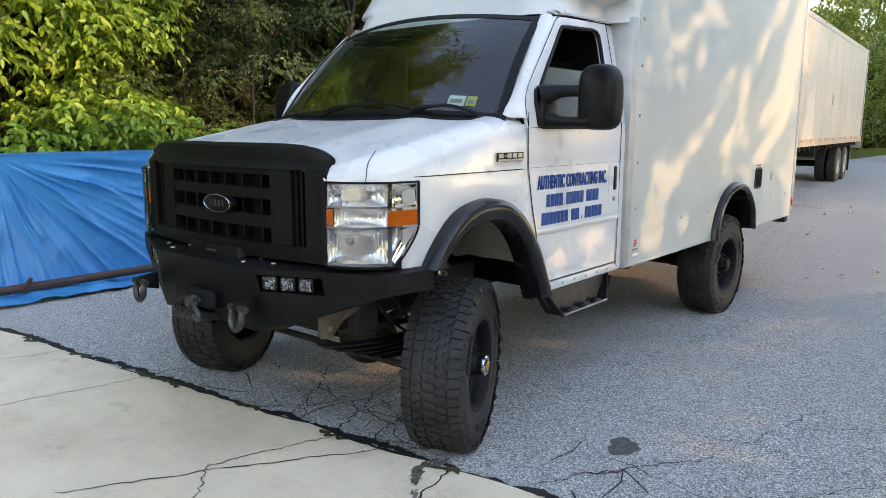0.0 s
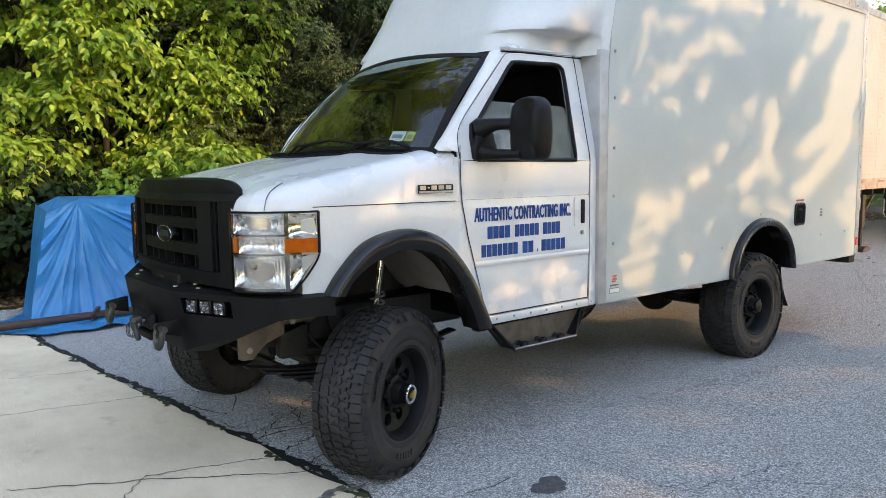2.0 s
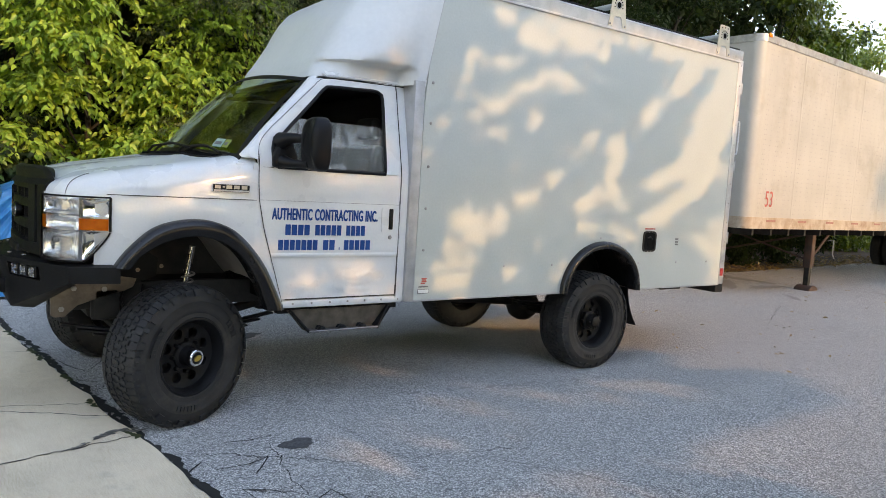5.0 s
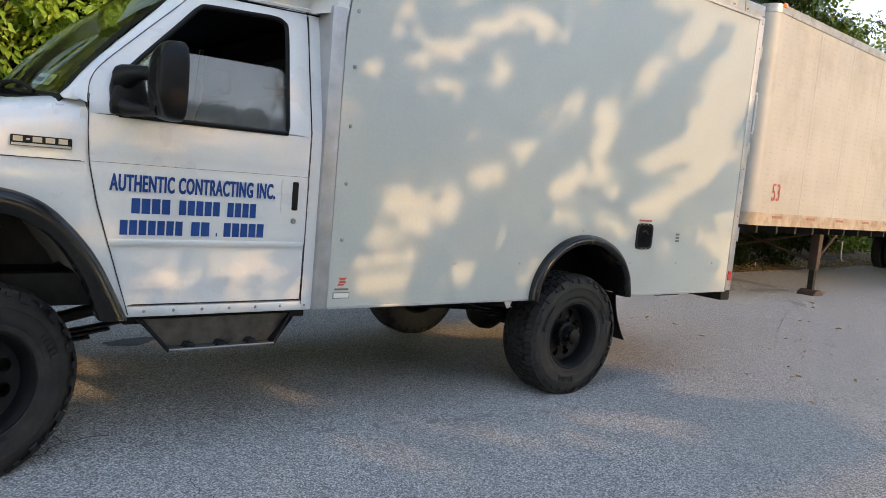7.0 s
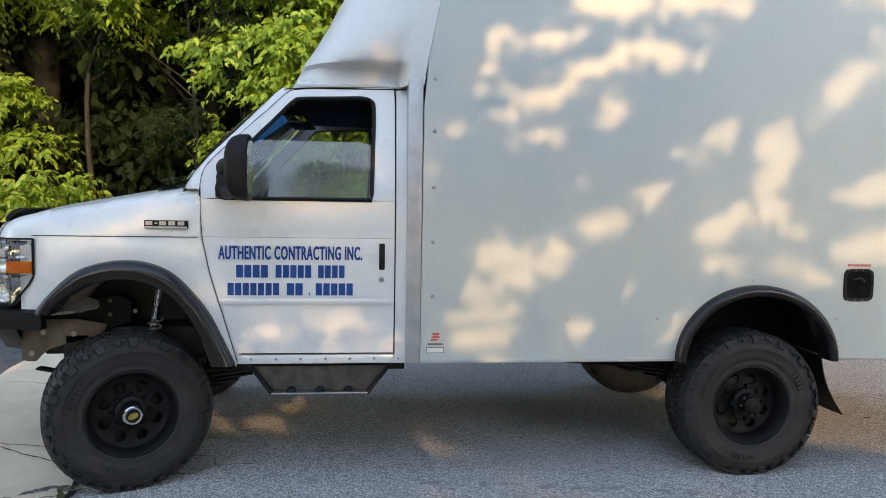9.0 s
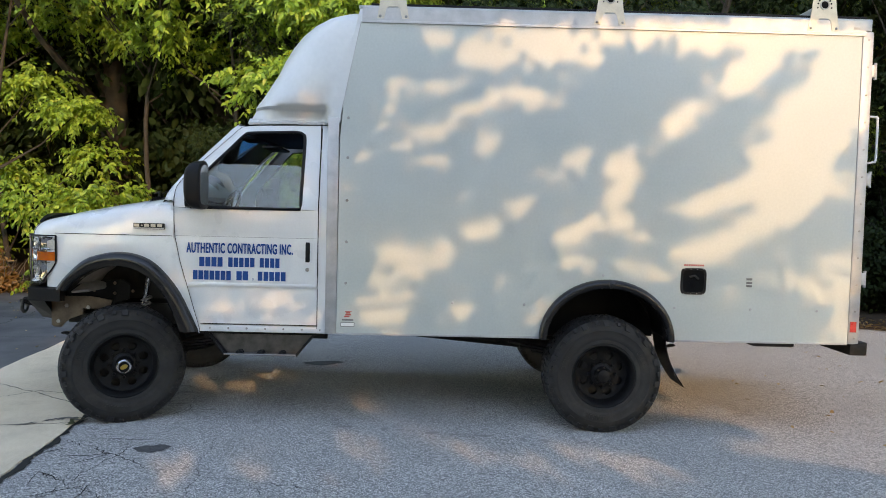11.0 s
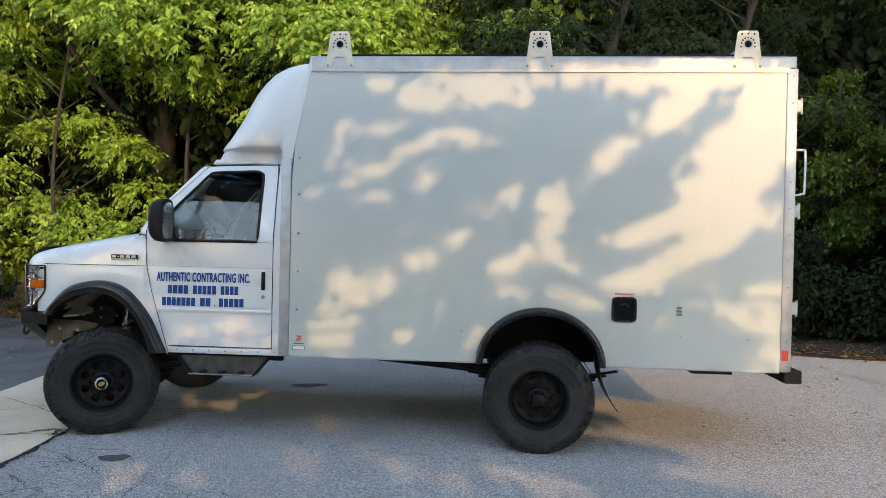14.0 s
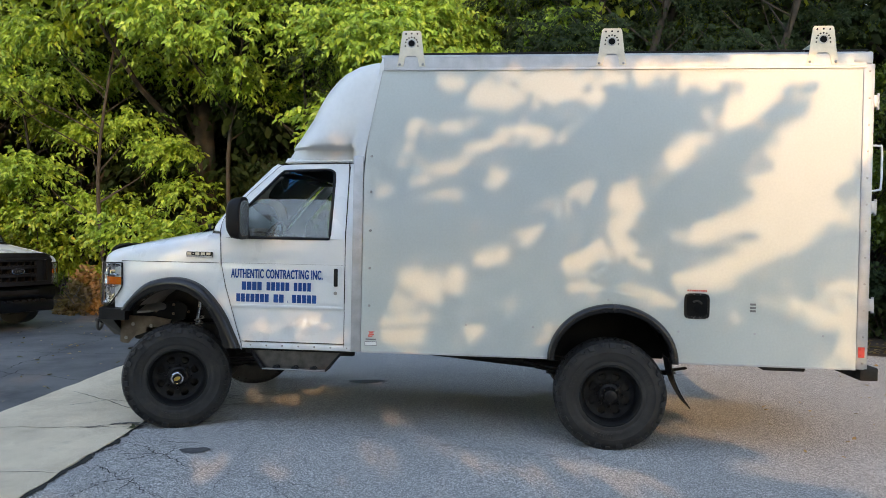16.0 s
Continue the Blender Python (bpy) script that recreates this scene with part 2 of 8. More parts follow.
M["soil"] = surface("leaf_litter_soil", (0.045, 0.028, 0.016), (0.085, 0.05, 0.028), 0.95, scale=3, fine=40, bumpy=0.8, dirt=(0.12, 0.07, 0.035))
M["tarp"] = tarp_mat()
M["bark"] = surface("bark", (0.03, 0.025, 0.019), (0.055, 0.045, 0.035), 0.95, scale=8, fine=60, bumpy=0.9)
M["wood"] = surface("grey_wood", (0.10, 0.08, 0.06), (0.16, 0.13, 0.10), 0.9, scale=6, fine=60, bumpy=0.5)
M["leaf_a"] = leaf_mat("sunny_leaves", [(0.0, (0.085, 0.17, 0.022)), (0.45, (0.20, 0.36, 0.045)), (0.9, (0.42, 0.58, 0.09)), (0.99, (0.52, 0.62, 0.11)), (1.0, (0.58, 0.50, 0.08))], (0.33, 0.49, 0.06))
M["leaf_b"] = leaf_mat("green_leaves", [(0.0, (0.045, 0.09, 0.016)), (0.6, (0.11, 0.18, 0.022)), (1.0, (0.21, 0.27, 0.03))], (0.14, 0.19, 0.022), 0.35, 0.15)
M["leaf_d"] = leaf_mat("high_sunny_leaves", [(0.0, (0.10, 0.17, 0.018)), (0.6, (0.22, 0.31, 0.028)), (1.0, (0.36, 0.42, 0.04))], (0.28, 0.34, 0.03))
M["leaf_e"] = leaf_mat("brownish_leaves", [(0.0, (0.03, 0.055, 0.016)), (0.55, (0.085, 0.125, 0.034)), (0.9, (0.20, 0.235, 0.08)), (1.0, (0.34, 0.36, 0.15))], (0.07, 0.095, 0.03), 0.4, 0.1)
# woods shade is put into this colour; the near hedge and tree share it
M["leaf_c"] = leaf_mat("shade_dark_leaves", [(0.0, (0.012, 0.026, 0.008)), (0.7, (0.024, 0.048, 0.011)), (1.0, (0.045, 0.07, 0.015))], (0.022, 0.042, 0.009), 0.75, 0.04)
M["dry"] = leaf_mat("dry_leaves", [(0.0, (0.16, 0.075, 0.03)), (0.5, (0.32, 0.17, 0.07)), (1.0, (0.50, 0.33, 0.16))], (0.26, 0.14, 0.055))
M["grass"] = leaf_mat("grass_blades", [(0.0, (0.06, 0.11, 0.015)), (1.0, (0.16, 0.22, 0.03))], (0.12, 0.17, 0.025))


# ---- mesh helpers ----
def finish(bm, name, smooth=35.0):
    bmesh.ops.recalc_face_normals(bm, faces=bm.faces)
    me = bpy.data.meshes.new(name)
    bm.to_mesh(me)
    bm.free()
    if smooth:
        me.shade_smooth()
        me.set_sharp_from_angle(angle=radians(smooth))
    return me


def part(name, bm, material, parent=None, label="", smooth=35.0):
    """One mesh object under a thing or a part."""
    me = finish(bm, name, smooth) if isinstance(bm, bmesh.types.BMesh) else bm
    if not me.materials:
        me.materials.append(material)
    ob = new(name, me)
    while parent is not None and parent.parent is not None and parent.parent.parent is not None:
        parent = parent.parent
    ob.parent = parent
    return tagged(ob, label)


def thing(name, label, category, group="", kind="", m=None):
    ob = new(name)
    ob.empty_display_size = 0.2
    if m is not None:
        ob.matrix_basis = m
    return tagged(ob, label, category, group, kind)


def B():
    return bmesh.new()


def box(bm, x0, x1, y0, y1, z0, z1, bev=0.0, seg=2):
    vs = bmesh.ops.create_cube(bm, size=1.0, matrix=Matrix.Translation(((x0 + x1) / 2, (y0 + y1) / 2, (z0 + z1) / 2)) @ Matrix.Diagonal((x1 - x0, y1 - y0, z1 - z0, 1)))["verts"]
    if bev:
        es = list({e for v in vs for e in v.link_edges})
        bmesh.ops.bevel(bm, geom=es, offset=bev, segments=seg, profile=0.5, affect="EDGES")
    return bm


def prism(bm, pts, a, b, axis="y", bev=0.0):
    """A flat outline pushed through from a to b along an axis; pts are the two other coordinates in order."""
    def co(u, v, w):
        return {"x": (w, u, v), "y": (u, w, v), "z": (u, v, w)}[axis]
    lo, hi = [bm.verts.new(co(u, v, a)) for u, v in pts], [bm.verts.new(co(u, v, b)) for u, v in pts]
    fs = [bm.faces.new(lo), bm.faces.new(hi[::-1])]
    for i in range(len(pts)):
        j = (i + 1) % len(pts)
        fs.append(bm.faces.new((lo[i], hi[i], hi[j], lo[j])))
    if bev:
        es = list({e for f in fs for e in f.edges})
        bmesh.ops.bevel(bm, geom=es, offset=bev, segments=2, profile=0.5, affect="EDGES")
    return bm


def tube(bm, pts, r, n=10, caps=True):
    """A round rod along points; r is one radius or one for each point."""
    pts = [Vector(p) for p in pts]
    rs = r if isinstance(r, (list, tuple)) else [r] * len(pts)
    rings, side = [], None
    for i, p in enumerate(pts):
        d = (pts[min(i + 1, len(pts) - 1)] - pts[max(i - 1, 0)]).normalized()
        if side is None:
            side = d.orthogonal().normalized()
        side = (side - d * side.dot(d)).normalized()
        up = d.cross(side)
        rings.append([bm.verts.new(p + (side * math.cos(a) + up * math.sin(a)) * rs[i]) for a in [2 * math.pi * k / n for k in range(n)]])
    for q, s in zip(rings, rings[1:]):
        for k in range(n):
            bm.faces.new((q[k], q[(k + 1) % n], s[(k + 1) % n], s[k]))
    if caps:
        bm.faces.new(rings[0][::-1])
        bm.faces.new(rings[-1])
    return bm


def lathe(bm, prof, c, n=48, axis="y", closed=False):
    """Turns (radius, height) points about an axis through c."""
    rings = []
    for r, h in prof:
        ring = []
        for k in range(n):
            a = 2 * math.pi * k / n
            u, v = r * math.cos(a), r * math.sin(a)
            ring.append(bm.verts.new({"y": (c[0] + u, c[1] + h, c[2] + v), "z": (c[0] + u, c[1] + v, c[2] + h), "x": (c[0] + h, c[1] + u, c[2] + v)}[axis]))
        rings.append(ring)
    pairs = list(zip(rings, rings[1:])) + ([(rings[-1], rings[0])] if closed else [])
    for q, s in pairs:
        for k in range(n):
            bm.faces.new((q[k], q[(k + 1) % n], s[(k + 1) % n], s[k]))
    return bm


def sheet(bm, rows, thick=0.0, inside=(2.0, 0.95, 1.0)):
    """A quad net through rows of points; if thick, made solid towards the inside point."""
    P = np.array(rows, float)
    a = [[bm.verts.new(p) for p in row] for row in rows]
    n, m = P.shape[:2]
    for i in range(n - 1):
        for k in range(m - 1):
            bm.faces.new((a[i][k], a[i][k + 1], a[i + 1][k + 1], a[i + 1][k]))
    if thick:
        du, dv = np.gradient(P, axis=0), np.gradient(P, axis=1)
        nn = np.cross(du, dv)
        nn /= np.linalg.norm(nn, axis=2, keepdims=True) + 1e-12
        if ((np.array(inside) - P) * nn).sum() < 0:
            nn = -nn
        b = [[bm.verts.new(p) for p in row] for row in (P + nn * thick).tolist()]
        for i in range(n - 1):
            for k in range(m - 1):
                bm.faces.new((b[i][k], b[i + 1][k], b[i + 1][k + 1], b[i][k + 1]))
        for i in range(n - 1):
            bm.faces.new((a[i][0], a[i + 1][0], b[i + 1][0], b[i][0]))
            bm.faces.new((a[i][-1], b[i][-1], b[i + 1][-1], a[i + 1][-1]))
        for k in range(m - 1):
            bm.faces.new((a[0][k], b[0][k], b[0][k + 1], a[0][k + 1]))
            bm.faces.new((a[-1][k], a[-1][k + 1], b[-1][k + 1], b[-1][k]))
    return bm


def smooth_line(pts, n=6):
    """Points along a soft curve through pts (any dimension)."""
    out, P = [], [np.array(p, float) for p in pts]
    for i in range(len(P) - 1):
        p0, p1, p2, p3 = P[max(i - 1, 0)], P[i], P[i + 1], P[min(i + 2, len(P) - 1)]
        for k in range(n):
            t = k / n
            out.append(0.5 * (2 * p1 + (p2 - p0) * t + (2 * p0 - 5 * p1 + 4 * p2 - p3) * t * t + (3 * p1 - p0 - 3 * p2 + p3) * t**3))
    return [tuple(float(c) for c in p) for p in out + [P[-1]]]


def curve_at(pts):
    xs, ys = [p[0] for p in pts], [p[1] for p in pts]
    return lambda x: float(np.interp(x, xs, ys))


def lettering(text, width, height, bold=0.02, spacing=1.0, heavy=0.0):
    """The built-in font as a flat mesh, width x height, from the lower left corner, in x and z, facing -y."""
    cu = bpy.data.curves.new("text", "FONT")
    cu.body, cu.extrude, cu.offset, cu.resolution_u, cu.space_character = text, 0.01, bold, 3, spacing
    ob = bpy.data.objects.new("text", cu)
    me = bpy.data.meshes.new_from_object(ob)
    bpy.data.objects.remove(ob)
    co = np.array([v.co[:] for v in me.vertices])
    lo, hi = co.min(0), co.max(0)
    for v in me.vertices:
        x, y, z = (v.co[k] - lo[k] for k in range(3))
        v.co = (x / (hi[0] - lo[0]) * width, -z / (hi[2] - lo[2]) * 0.002, y / (hi[1] - lo[1]) * height)
    if heavy:
        bm = B()
        for k in (-1, 0, 1):
            n0 = len(bm.verts)
            bm.from_mesh(me)
            bm.verts.ensure_lookup_table()
            for v in bm.verts[n0:]:
                v.co += Vector((k * heavy, (k + 1) * -0.0006, 0))
        bm.to_mesh(me)
        bm.free()
    return me


# ---- the truck ----
YC = 1.0  # middle line of the truck; its driver's side lies near y = 0, its nose towards -x


def flip(pts):
    return [(x, 2 * YC - y, z) for x, y, z in pts]


NOSE_PLAN = curve_at([(-0.775, 0.285), (-0.745, 0.20), (-0.70, 0.125), (-0.62, 0.06), (-0.52, 0.03), (-0.42, 0.02), (3, 0.02)])
HOOD_TOP = curve_at(smooth_line([(-0.775, 1.43), (-0.70, 1.475), (-0.5, 1.53), (-0.18, 1.592), (0.10, 1.645), (0.30, 1.675), (0.5, 1.69)]))
ARCH_OUT = smooth_line([(-0.47, 0.975), (-0.40, 1.07), (-0.273, 1.187), (-0.14, 1.237), (0.0, 1.25), (0.12, 1.228), (0.225, 1.174), (0.33, 1.07), (0.415, 0.951), (0.485, 0.81), (0.54, 0.69)], 4)
ARCH_IN = smooth_line([(-0.385, 0.965), (-0.33, 1.035), (-0.22, 1.105), (-0.12, 1.14), (-0.02, 1.15), (0.08, 1.135), (0.17, 1.09), (0.25, 1.02), (0.32, 0.92), (0.38, 0.80), (0.42, 0.69)], 4)
DOOR_EDGE = curve_at([(0.355, 1.50), (0.363, 1.37), (0.40, 1.19), (0.549, 0.692)])


def tumble(z):
    return 0.02 + max(0.0, z - 1.60) * 0.22


def wheel(parent, at, out, rim_in=False, steer=0.0):
    """A wheel standing at a place; out is -1 where the outer face looks to -y."""
    c = (0.0, 0.0, 0.0)
    R, W = 0.432, 0.30
    x, y, z = c
    s = out

    def f(pts):
        return [(r, s * h * 0.94) for r, h in pts]
    bm = lathe(B(), f([(0.215, -0.02), (0.001, -0.02)]), c, 32)
    parent = part("wheel", lathe(bm, f([(0.15, -0.10), (0.15, 0.0), (0.10, 0.015), (0.001, 0.015)]), c, 32), M["under"], parent, "black wheel with a chunky all-terrain tyre")
    parent.matrix_basis = pose(*at, 0, 0, steer)
    bm = lathe(B(), f([(0.225, -0.13), (0.235, -0.145), (0.30, -0.152), (0.36, -0.150), (0.395, -0.140), (0.419, -0.118), (0.423, -0.06), (0.423, 0.06), (0.419, 0.118), (0.395, 0.140), (0.36, 0.150), (0.34, 0.153), (0.335, 0.150), (0.30, 0.153), (0.275, 0.150), (0.27, 0.146), (0.245, 0.146), (0.232, 0.135), (0.222, 0.12), (0.222, -0.12)]), c, 64, closed=True)
    tyre = part("tyre", bm, M["rubber"], parent)
    bm = B()
    N = 30
    step = 2 * math.pi / N

    def block(a0, poly, r0=0.402, r1=R):
        q = [(a0 + u * step, h) for u, h in poly]
        am, hm = sum(p[0] for p in q) / len(q), sum(p[1] for p in q) / len(q)
        lo, hi = [], []
        for a, h in q:
            edge = 0.016 * max(0.0, abs(h) - 0.10) / 0.04
            for lst, r, k in ((lo, r0, 1.0), (hi, r1 - edge, 0.955)):
                aa, hh = am + (a - am) * k, hm + (h - hm) * k
                lst.append(bm.verts.new((x + r * math.cos(aa), y + s * hh, z + r * math.sin(aa))))
        bm.faces.new(hi)
        for i in range(len(q)):
            j = (i + 1) % len(q)
            bm.faces.new((lo[i], lo[j], hi[j], hi[i]))
    rib = [[(-0.47, -0.022), (-0.24, -0.031), (-0.08, -0.016), (-0.20, -0.004), (-0.02, 0.012), (-0.14, 0.030), (-0.38, 0.025), (-0.43, 0.002)],
           [(0.02, -0.027), (0.32, -0.021), (0.45, -0.030), (0.50, -0.010), (0.30, 0.002), (0.44, 0.018), (0.30, 0.031), (0.04, 0.024), (0.10, 0.004)]]
    ring = [[(-0.47, 0.034), (-0.22, 0.039), (-0.12, 0.054), (-0.26, 0.062), (-0.16, 0.078), (-0.38, 0.082), (-0.51, 0.064)],
            [(-0.08, 0.037), (0.14, 0.034), (0.42, 0.040), (0.44, 0.058), (0.24, 0.061), (0.30, 0.078), (-0.04, 0.083), (0.02, 0.058)]]
    shoulder = [[(-0.47, 0.091), (-0.26, 0.086), (-0.05, 0.089), (-0.03, 0.141), (-0.45, 0.141)], [(0.03, 0.089), (0.22, 0.093), (0.47, 0.087), (0.49, 0.141), (0.05, 0.141)]]
    for k in range(N):
        a = k * step
        for poly in rib:
            block(a, poly)
        for poly in ring + shoulder:
            block(a + step * 0.25, poly)
            block(a, [(-u, -h) for u, h in poly])
        # side lugs
        for sgn in (1, -1):
            aa, ab = a + step * 0.12, a + step * (0.7 if k % 2 else 0.5)
            r_low = 0.372 if k % 2 else 0.385
            lo = [bm.verts.new((x + r * math.cos(q), y + s * sgn * h, z + r * math.sin(q))) for r, q, h in ((r_low, aa, 0.146), (r_low, ab, 0.146), (0.412, ab, 0.126), (0.412, aa, 0.126))]
            hi = [bm.verts.new((x + r * math.cos(q), y + s * sgn * h, z + r * math.sin(q))) for r, q, h in ((r_low + 0.004, aa + 0.01, 0.155), (r_low + 0.004, ab - 0.01, 0.155), (0.414, ab - 0.01, 0.139), (0.414, aa + 0.01, 0.139))]
            bm.faces.new(hi)
            for i in range(4):
                j = (i + 1) % 4
                bm.faces.new((lo[i], lo[j], hi[j], hi[i]))
    part("tread", bm, M["rubber"], tyre, smooth=0)
    # raised bars on the sidewall
    for k0, cnt in ((0.25, 5), (2.4, 7), (4.3, 6)):
        bm = B()
        for i in range(cnt):
            a0 = k0 + i * 0.085
            prof = [(a0, 0.292), (a0 + 0.06, 0.292), (a0 + 0.065, 0.322), (a0 + 0.005, 0.322)]
            lo = [bm.verts.new((x + r * math.cos(a), y + s * 0.149, z + r * math.sin(a))) for a, r in prof]
            hi = [bm.verts.new((x + r * math.cos(a), y + s * 0.1555, z + r * math.sin(a))) for a, r in prof]
            bm.faces.new(hi)
            for i2 in range(4):
                j = (i2 + 1) % 4
                bm.faces.new((lo[i2], lo[j], hi[j], hi[i2]))
        part("sidewall_lettering", bm, M["rubber"], tyre, smooth=0)
    # rim: barrel, lip and a disc with eight round holes
    bm = lathe(B(), f([(0.214, -0.12), (0.224, 0.115), (0.236, 0.132), (0.238, 0.141), (0.228, 0.143), (0.218, 0.132), (0.206, 0.105), (0.196, 0.07), (0.185, -0.12)]), c, 56)
    rim = part("rim", bm, M["matte"], parent)
    bm = B()
    hub_r, hole_c, hole_r, out_r, H = 0.078, 0.142, 0.033, 0.200, 8
    dd = 0.055 if rim_in else 0.02
    per = 16
    for k in range(H):
        ac = 2 * math.pi * (k + 0.5) / H
        inner, outer = [], []
        for i in range(per):
            t = 2 * math.pi * i / per
            inner.append((hole_c + hole_r * math.cos(t), math.atan2(hole_r * math.sin(t), hole_c) * 1.0))
            u, v = math.cos(t), math.sin(t)
            q = max(abs(u), abs(v))
            rr = (hub_r + out_r) / 2 + (out_r - hub_r) / 2 * u / q
            outer.append((rr, math.pi / H * v / q))
        vi = [bm.verts.new((x + r * math.cos(ac + a), y + s * dd, z + r * math.sin(ac + a))) for r, a in inner]
        vb = [bm.verts.new((x + r * math.cos(ac + a), y + s * (dd - 0.03), z + r * math.sin(ac + a))) for r, a in inner]
        vo = [bm.verts.new((x + r * math.cos(ac + a), y + s * (dd if r < 0.19 else dd + 0.016), z + r * math.sin(ac + a))) for r, a in outer]
        for i in range(per):
            j = (i + 1) % per
            bm.faces.new((vo[i], vo[j], vi[j], vi[i]))
            bm.faces.new((vi[i], vi[j], vb[j], vb[i]))
    bmesh.ops.remove_doubles(bm, verts=bm.verts, dist=0.0008)
    part("disc", bm, M["matte"], rim)
    bm = lathe(B(), f([(0.085, 0.058), (0.083, 0.075), (0.064, 0.085), (0.058, 0.125), (0.055, 0.13)]), c, 32)
    hub = part("hub", bm, M["black"], parent)
    for k in range(8):
        a = 2 * math.pi * (k + 0.0) / 8
        bx, bz = x + 0.098 * math.cos(a), z + 0.098 * math.sin(a)
        part("lug_nut", lathe(B(), f([(0.013, 0.06), (0.013, 0.082), (0.009, 0.092), (0.001, 0.094)]), (bx, y, bz), 6), M["black"], rim, smooth=0)
    if rim_in:
        part("locking_hub", lathe(B(), f([(0.055, 0.12), (0.052, 0.165), (0.046, 0.172), (0.040, 0.173), (0.038, 0.169), (0.001, 0.169)]), c, 32), M["black"], hub, "black locking hub cap")
        part("hub_ring", lathe(B(), f([(0.0525, 0.160), (0.051, 0.172), (0.046, 0.177), (0.037, 0.176), (0.035, 0.170)]), c, 32), M["chrome"], hub, "chrome ring round the hub cap")
        bm = B()
        pts = [(x + 0.026 * math.cos(t) * math.cos(0.4) - 0.016 * math.sin(t) * math.sin(0.4), z + 0.026 * math.cos(t) * math.sin(0.4) + 0.016 * math.sin(t) * math.cos(0.4)) for t in [2 * math.pi * k / 20 for k in range(20)]]
        prism(bm, pts, y + s * 0.166, y + s * 0.174)
        part("hub_badge", bm, M["gold"], hub, "gold oval badge")
    else:
        part("axle_cap", lathe(B(), f([(0.05, 0.12), (0.048, 0.150), (0.03, 0.158), (0.001, 0.158)]), c, 20), M["black"], hub)
        for k in range(8):
            a = 2 * math.pi * k / 8
            part("axle_bolt", lathe(B(), f([(0.009, 0.13), (0.009, 0.14), (0.001, 0.142)]), (x + 0.062 * math.cos(a), y, z + 0.062 * math.sin(a)), 6), M["under"], hub, smooth=0)


def nose(T):
    """Bonnet, wings, grille and headlamps of a cab, in the truck's own coordinates."""
    # wing sides, in columns between the arch and the bonnet's shoulder
    arch = curve_at(ARCH_OUT)
    for name, fl in (("fender", False), ("fender", True)):
        rows = []
        for x in list(np.linspace(-0.56, 0.545, 64)):
            zb = arch(x) - 0.02 if x > -0.47 else 0.985
            if x > 0.36:
                zt = DOOR_EDGE(x) - 0.006
                row = [(x + 0.0, 0.02, zb + (max(zt, zb + 0.002) - zb) * k / 7) for k in range(8)]
            else:
                ys = NOSE_PLAN(x)
                row = [(x, ys - 0.006 * math.sin(math.pi * k / 7), zb + (1.372 - zb) * k / 7) for k in range(8)]
            rows.append(flip(row) if fl else row)
        part(name, sheet(B(), rows, 0.006), M["white"], T, smooth=50)
        # shoulder above the crease, up to the door's front edge
        rows = []
        for x in np.linspace(-0.775, 0.354, 54):
            ys, zt = NOSE_PLAN(x), HOOD_TOP(x)
            e = min(1.0, max(0.0, (x + 0.775) / 0.25))
            row = []
            z0 = 1.376 - 0.018 * min(1.0, max(0.0, (-0.50 - x) / 0.03))
            for k in range(9):
                a = k / 8 * math.pi / 2
                r2 = min(1.0, max(0.0, (x + 0.25) / 0.55))
                row.append((x, ys + 0.0 + (0.10 + 0.05 * e + 0.13 * r2) * (1 - math.cos(a)) ** (1 + 1.3 * r2) + 0.012 * r2 * k / 8, z0 + (zt - 0.033 + 0.012 * r2 - z0) * math.sin(a) ** 0.9))
            rows.append(flip(row) if fl else row)
        part("fender_top", sheet(B(), rows, 0.005), M["white"], T, smooth=60)
    # bonnet
    rows = []
    for x in np.linspace(-0.775, 0.30, 40):
        ys, zt = NOSE_PLAN(x), HOOD_TOP(x)
        e = min(1.0, max(0.0, (x + 0.775) / 0.25))
        y0 = ys + 0.104 + 0.05 * e
        row = []
        for k in range(25):
            u = k / 24 * 2 - 1
            y = YC + u * (YC - y0)
            crown = 0.038 * (1 - abs(u) ** 2.6)
            ridge = 0.012 * math.exp(-(((abs(u) - 0.62) / 0.10) ** 2)) * e
            row.append((x - 0.03 * (1 - u * u) * (1 - e), y, zt - 0.036 + crown + ridge))
        rows.append(row)
    part("hood", sheet(B(), rows, 0.006), M["white"], T, smooth=60)
    # seam between bonnet and wing, over the shoulder
    for q in (1, -1):
        pts = []
        for k in range(9):
            x = -0.695 + 0.03 * (k / 8) + 0.10 * (k / 8) ** 3
            e, a = min(1.0, max(0.0, (x + 0.775) / 0.25)), k / 8 * math.pi / 2
            pts.append((x - 0.001, NOSE_PLAN(x) + (0.10 + 0.05 * e) * (1 - math.cos(a)) - 0.003 * math.cos(a), 1.358 + (HOOD_TOP(x) - 0.033 - 1.358) * math.sin(a) ** 0.9 + 0.0015))
        part("hood_seam", tube(B(), pts if q > 0 else flip(pts), 0.0017, 5), M["gap_shade"], T)
    # grey line drawn in for the shade along the wing's crease
    for q in (1, -1):
        pts = [(x, 0.0165, 1.372) for x in np.linspace(-0.43, 0.35, 12)]
        part("crease_shade", tube(B(), pts if q > 0 else flip(pts), 0.0014, 4), M["grey_ink"], T)
    # grille: surround with a lip over the bonnet, bars and fins
    gx = lambda y: -0.765 - 0.085 * (1 - ((y - YC) / 0.73) ** 2)
    ys = np.linspace(0.272, 2 * YC - 0.272, 29)

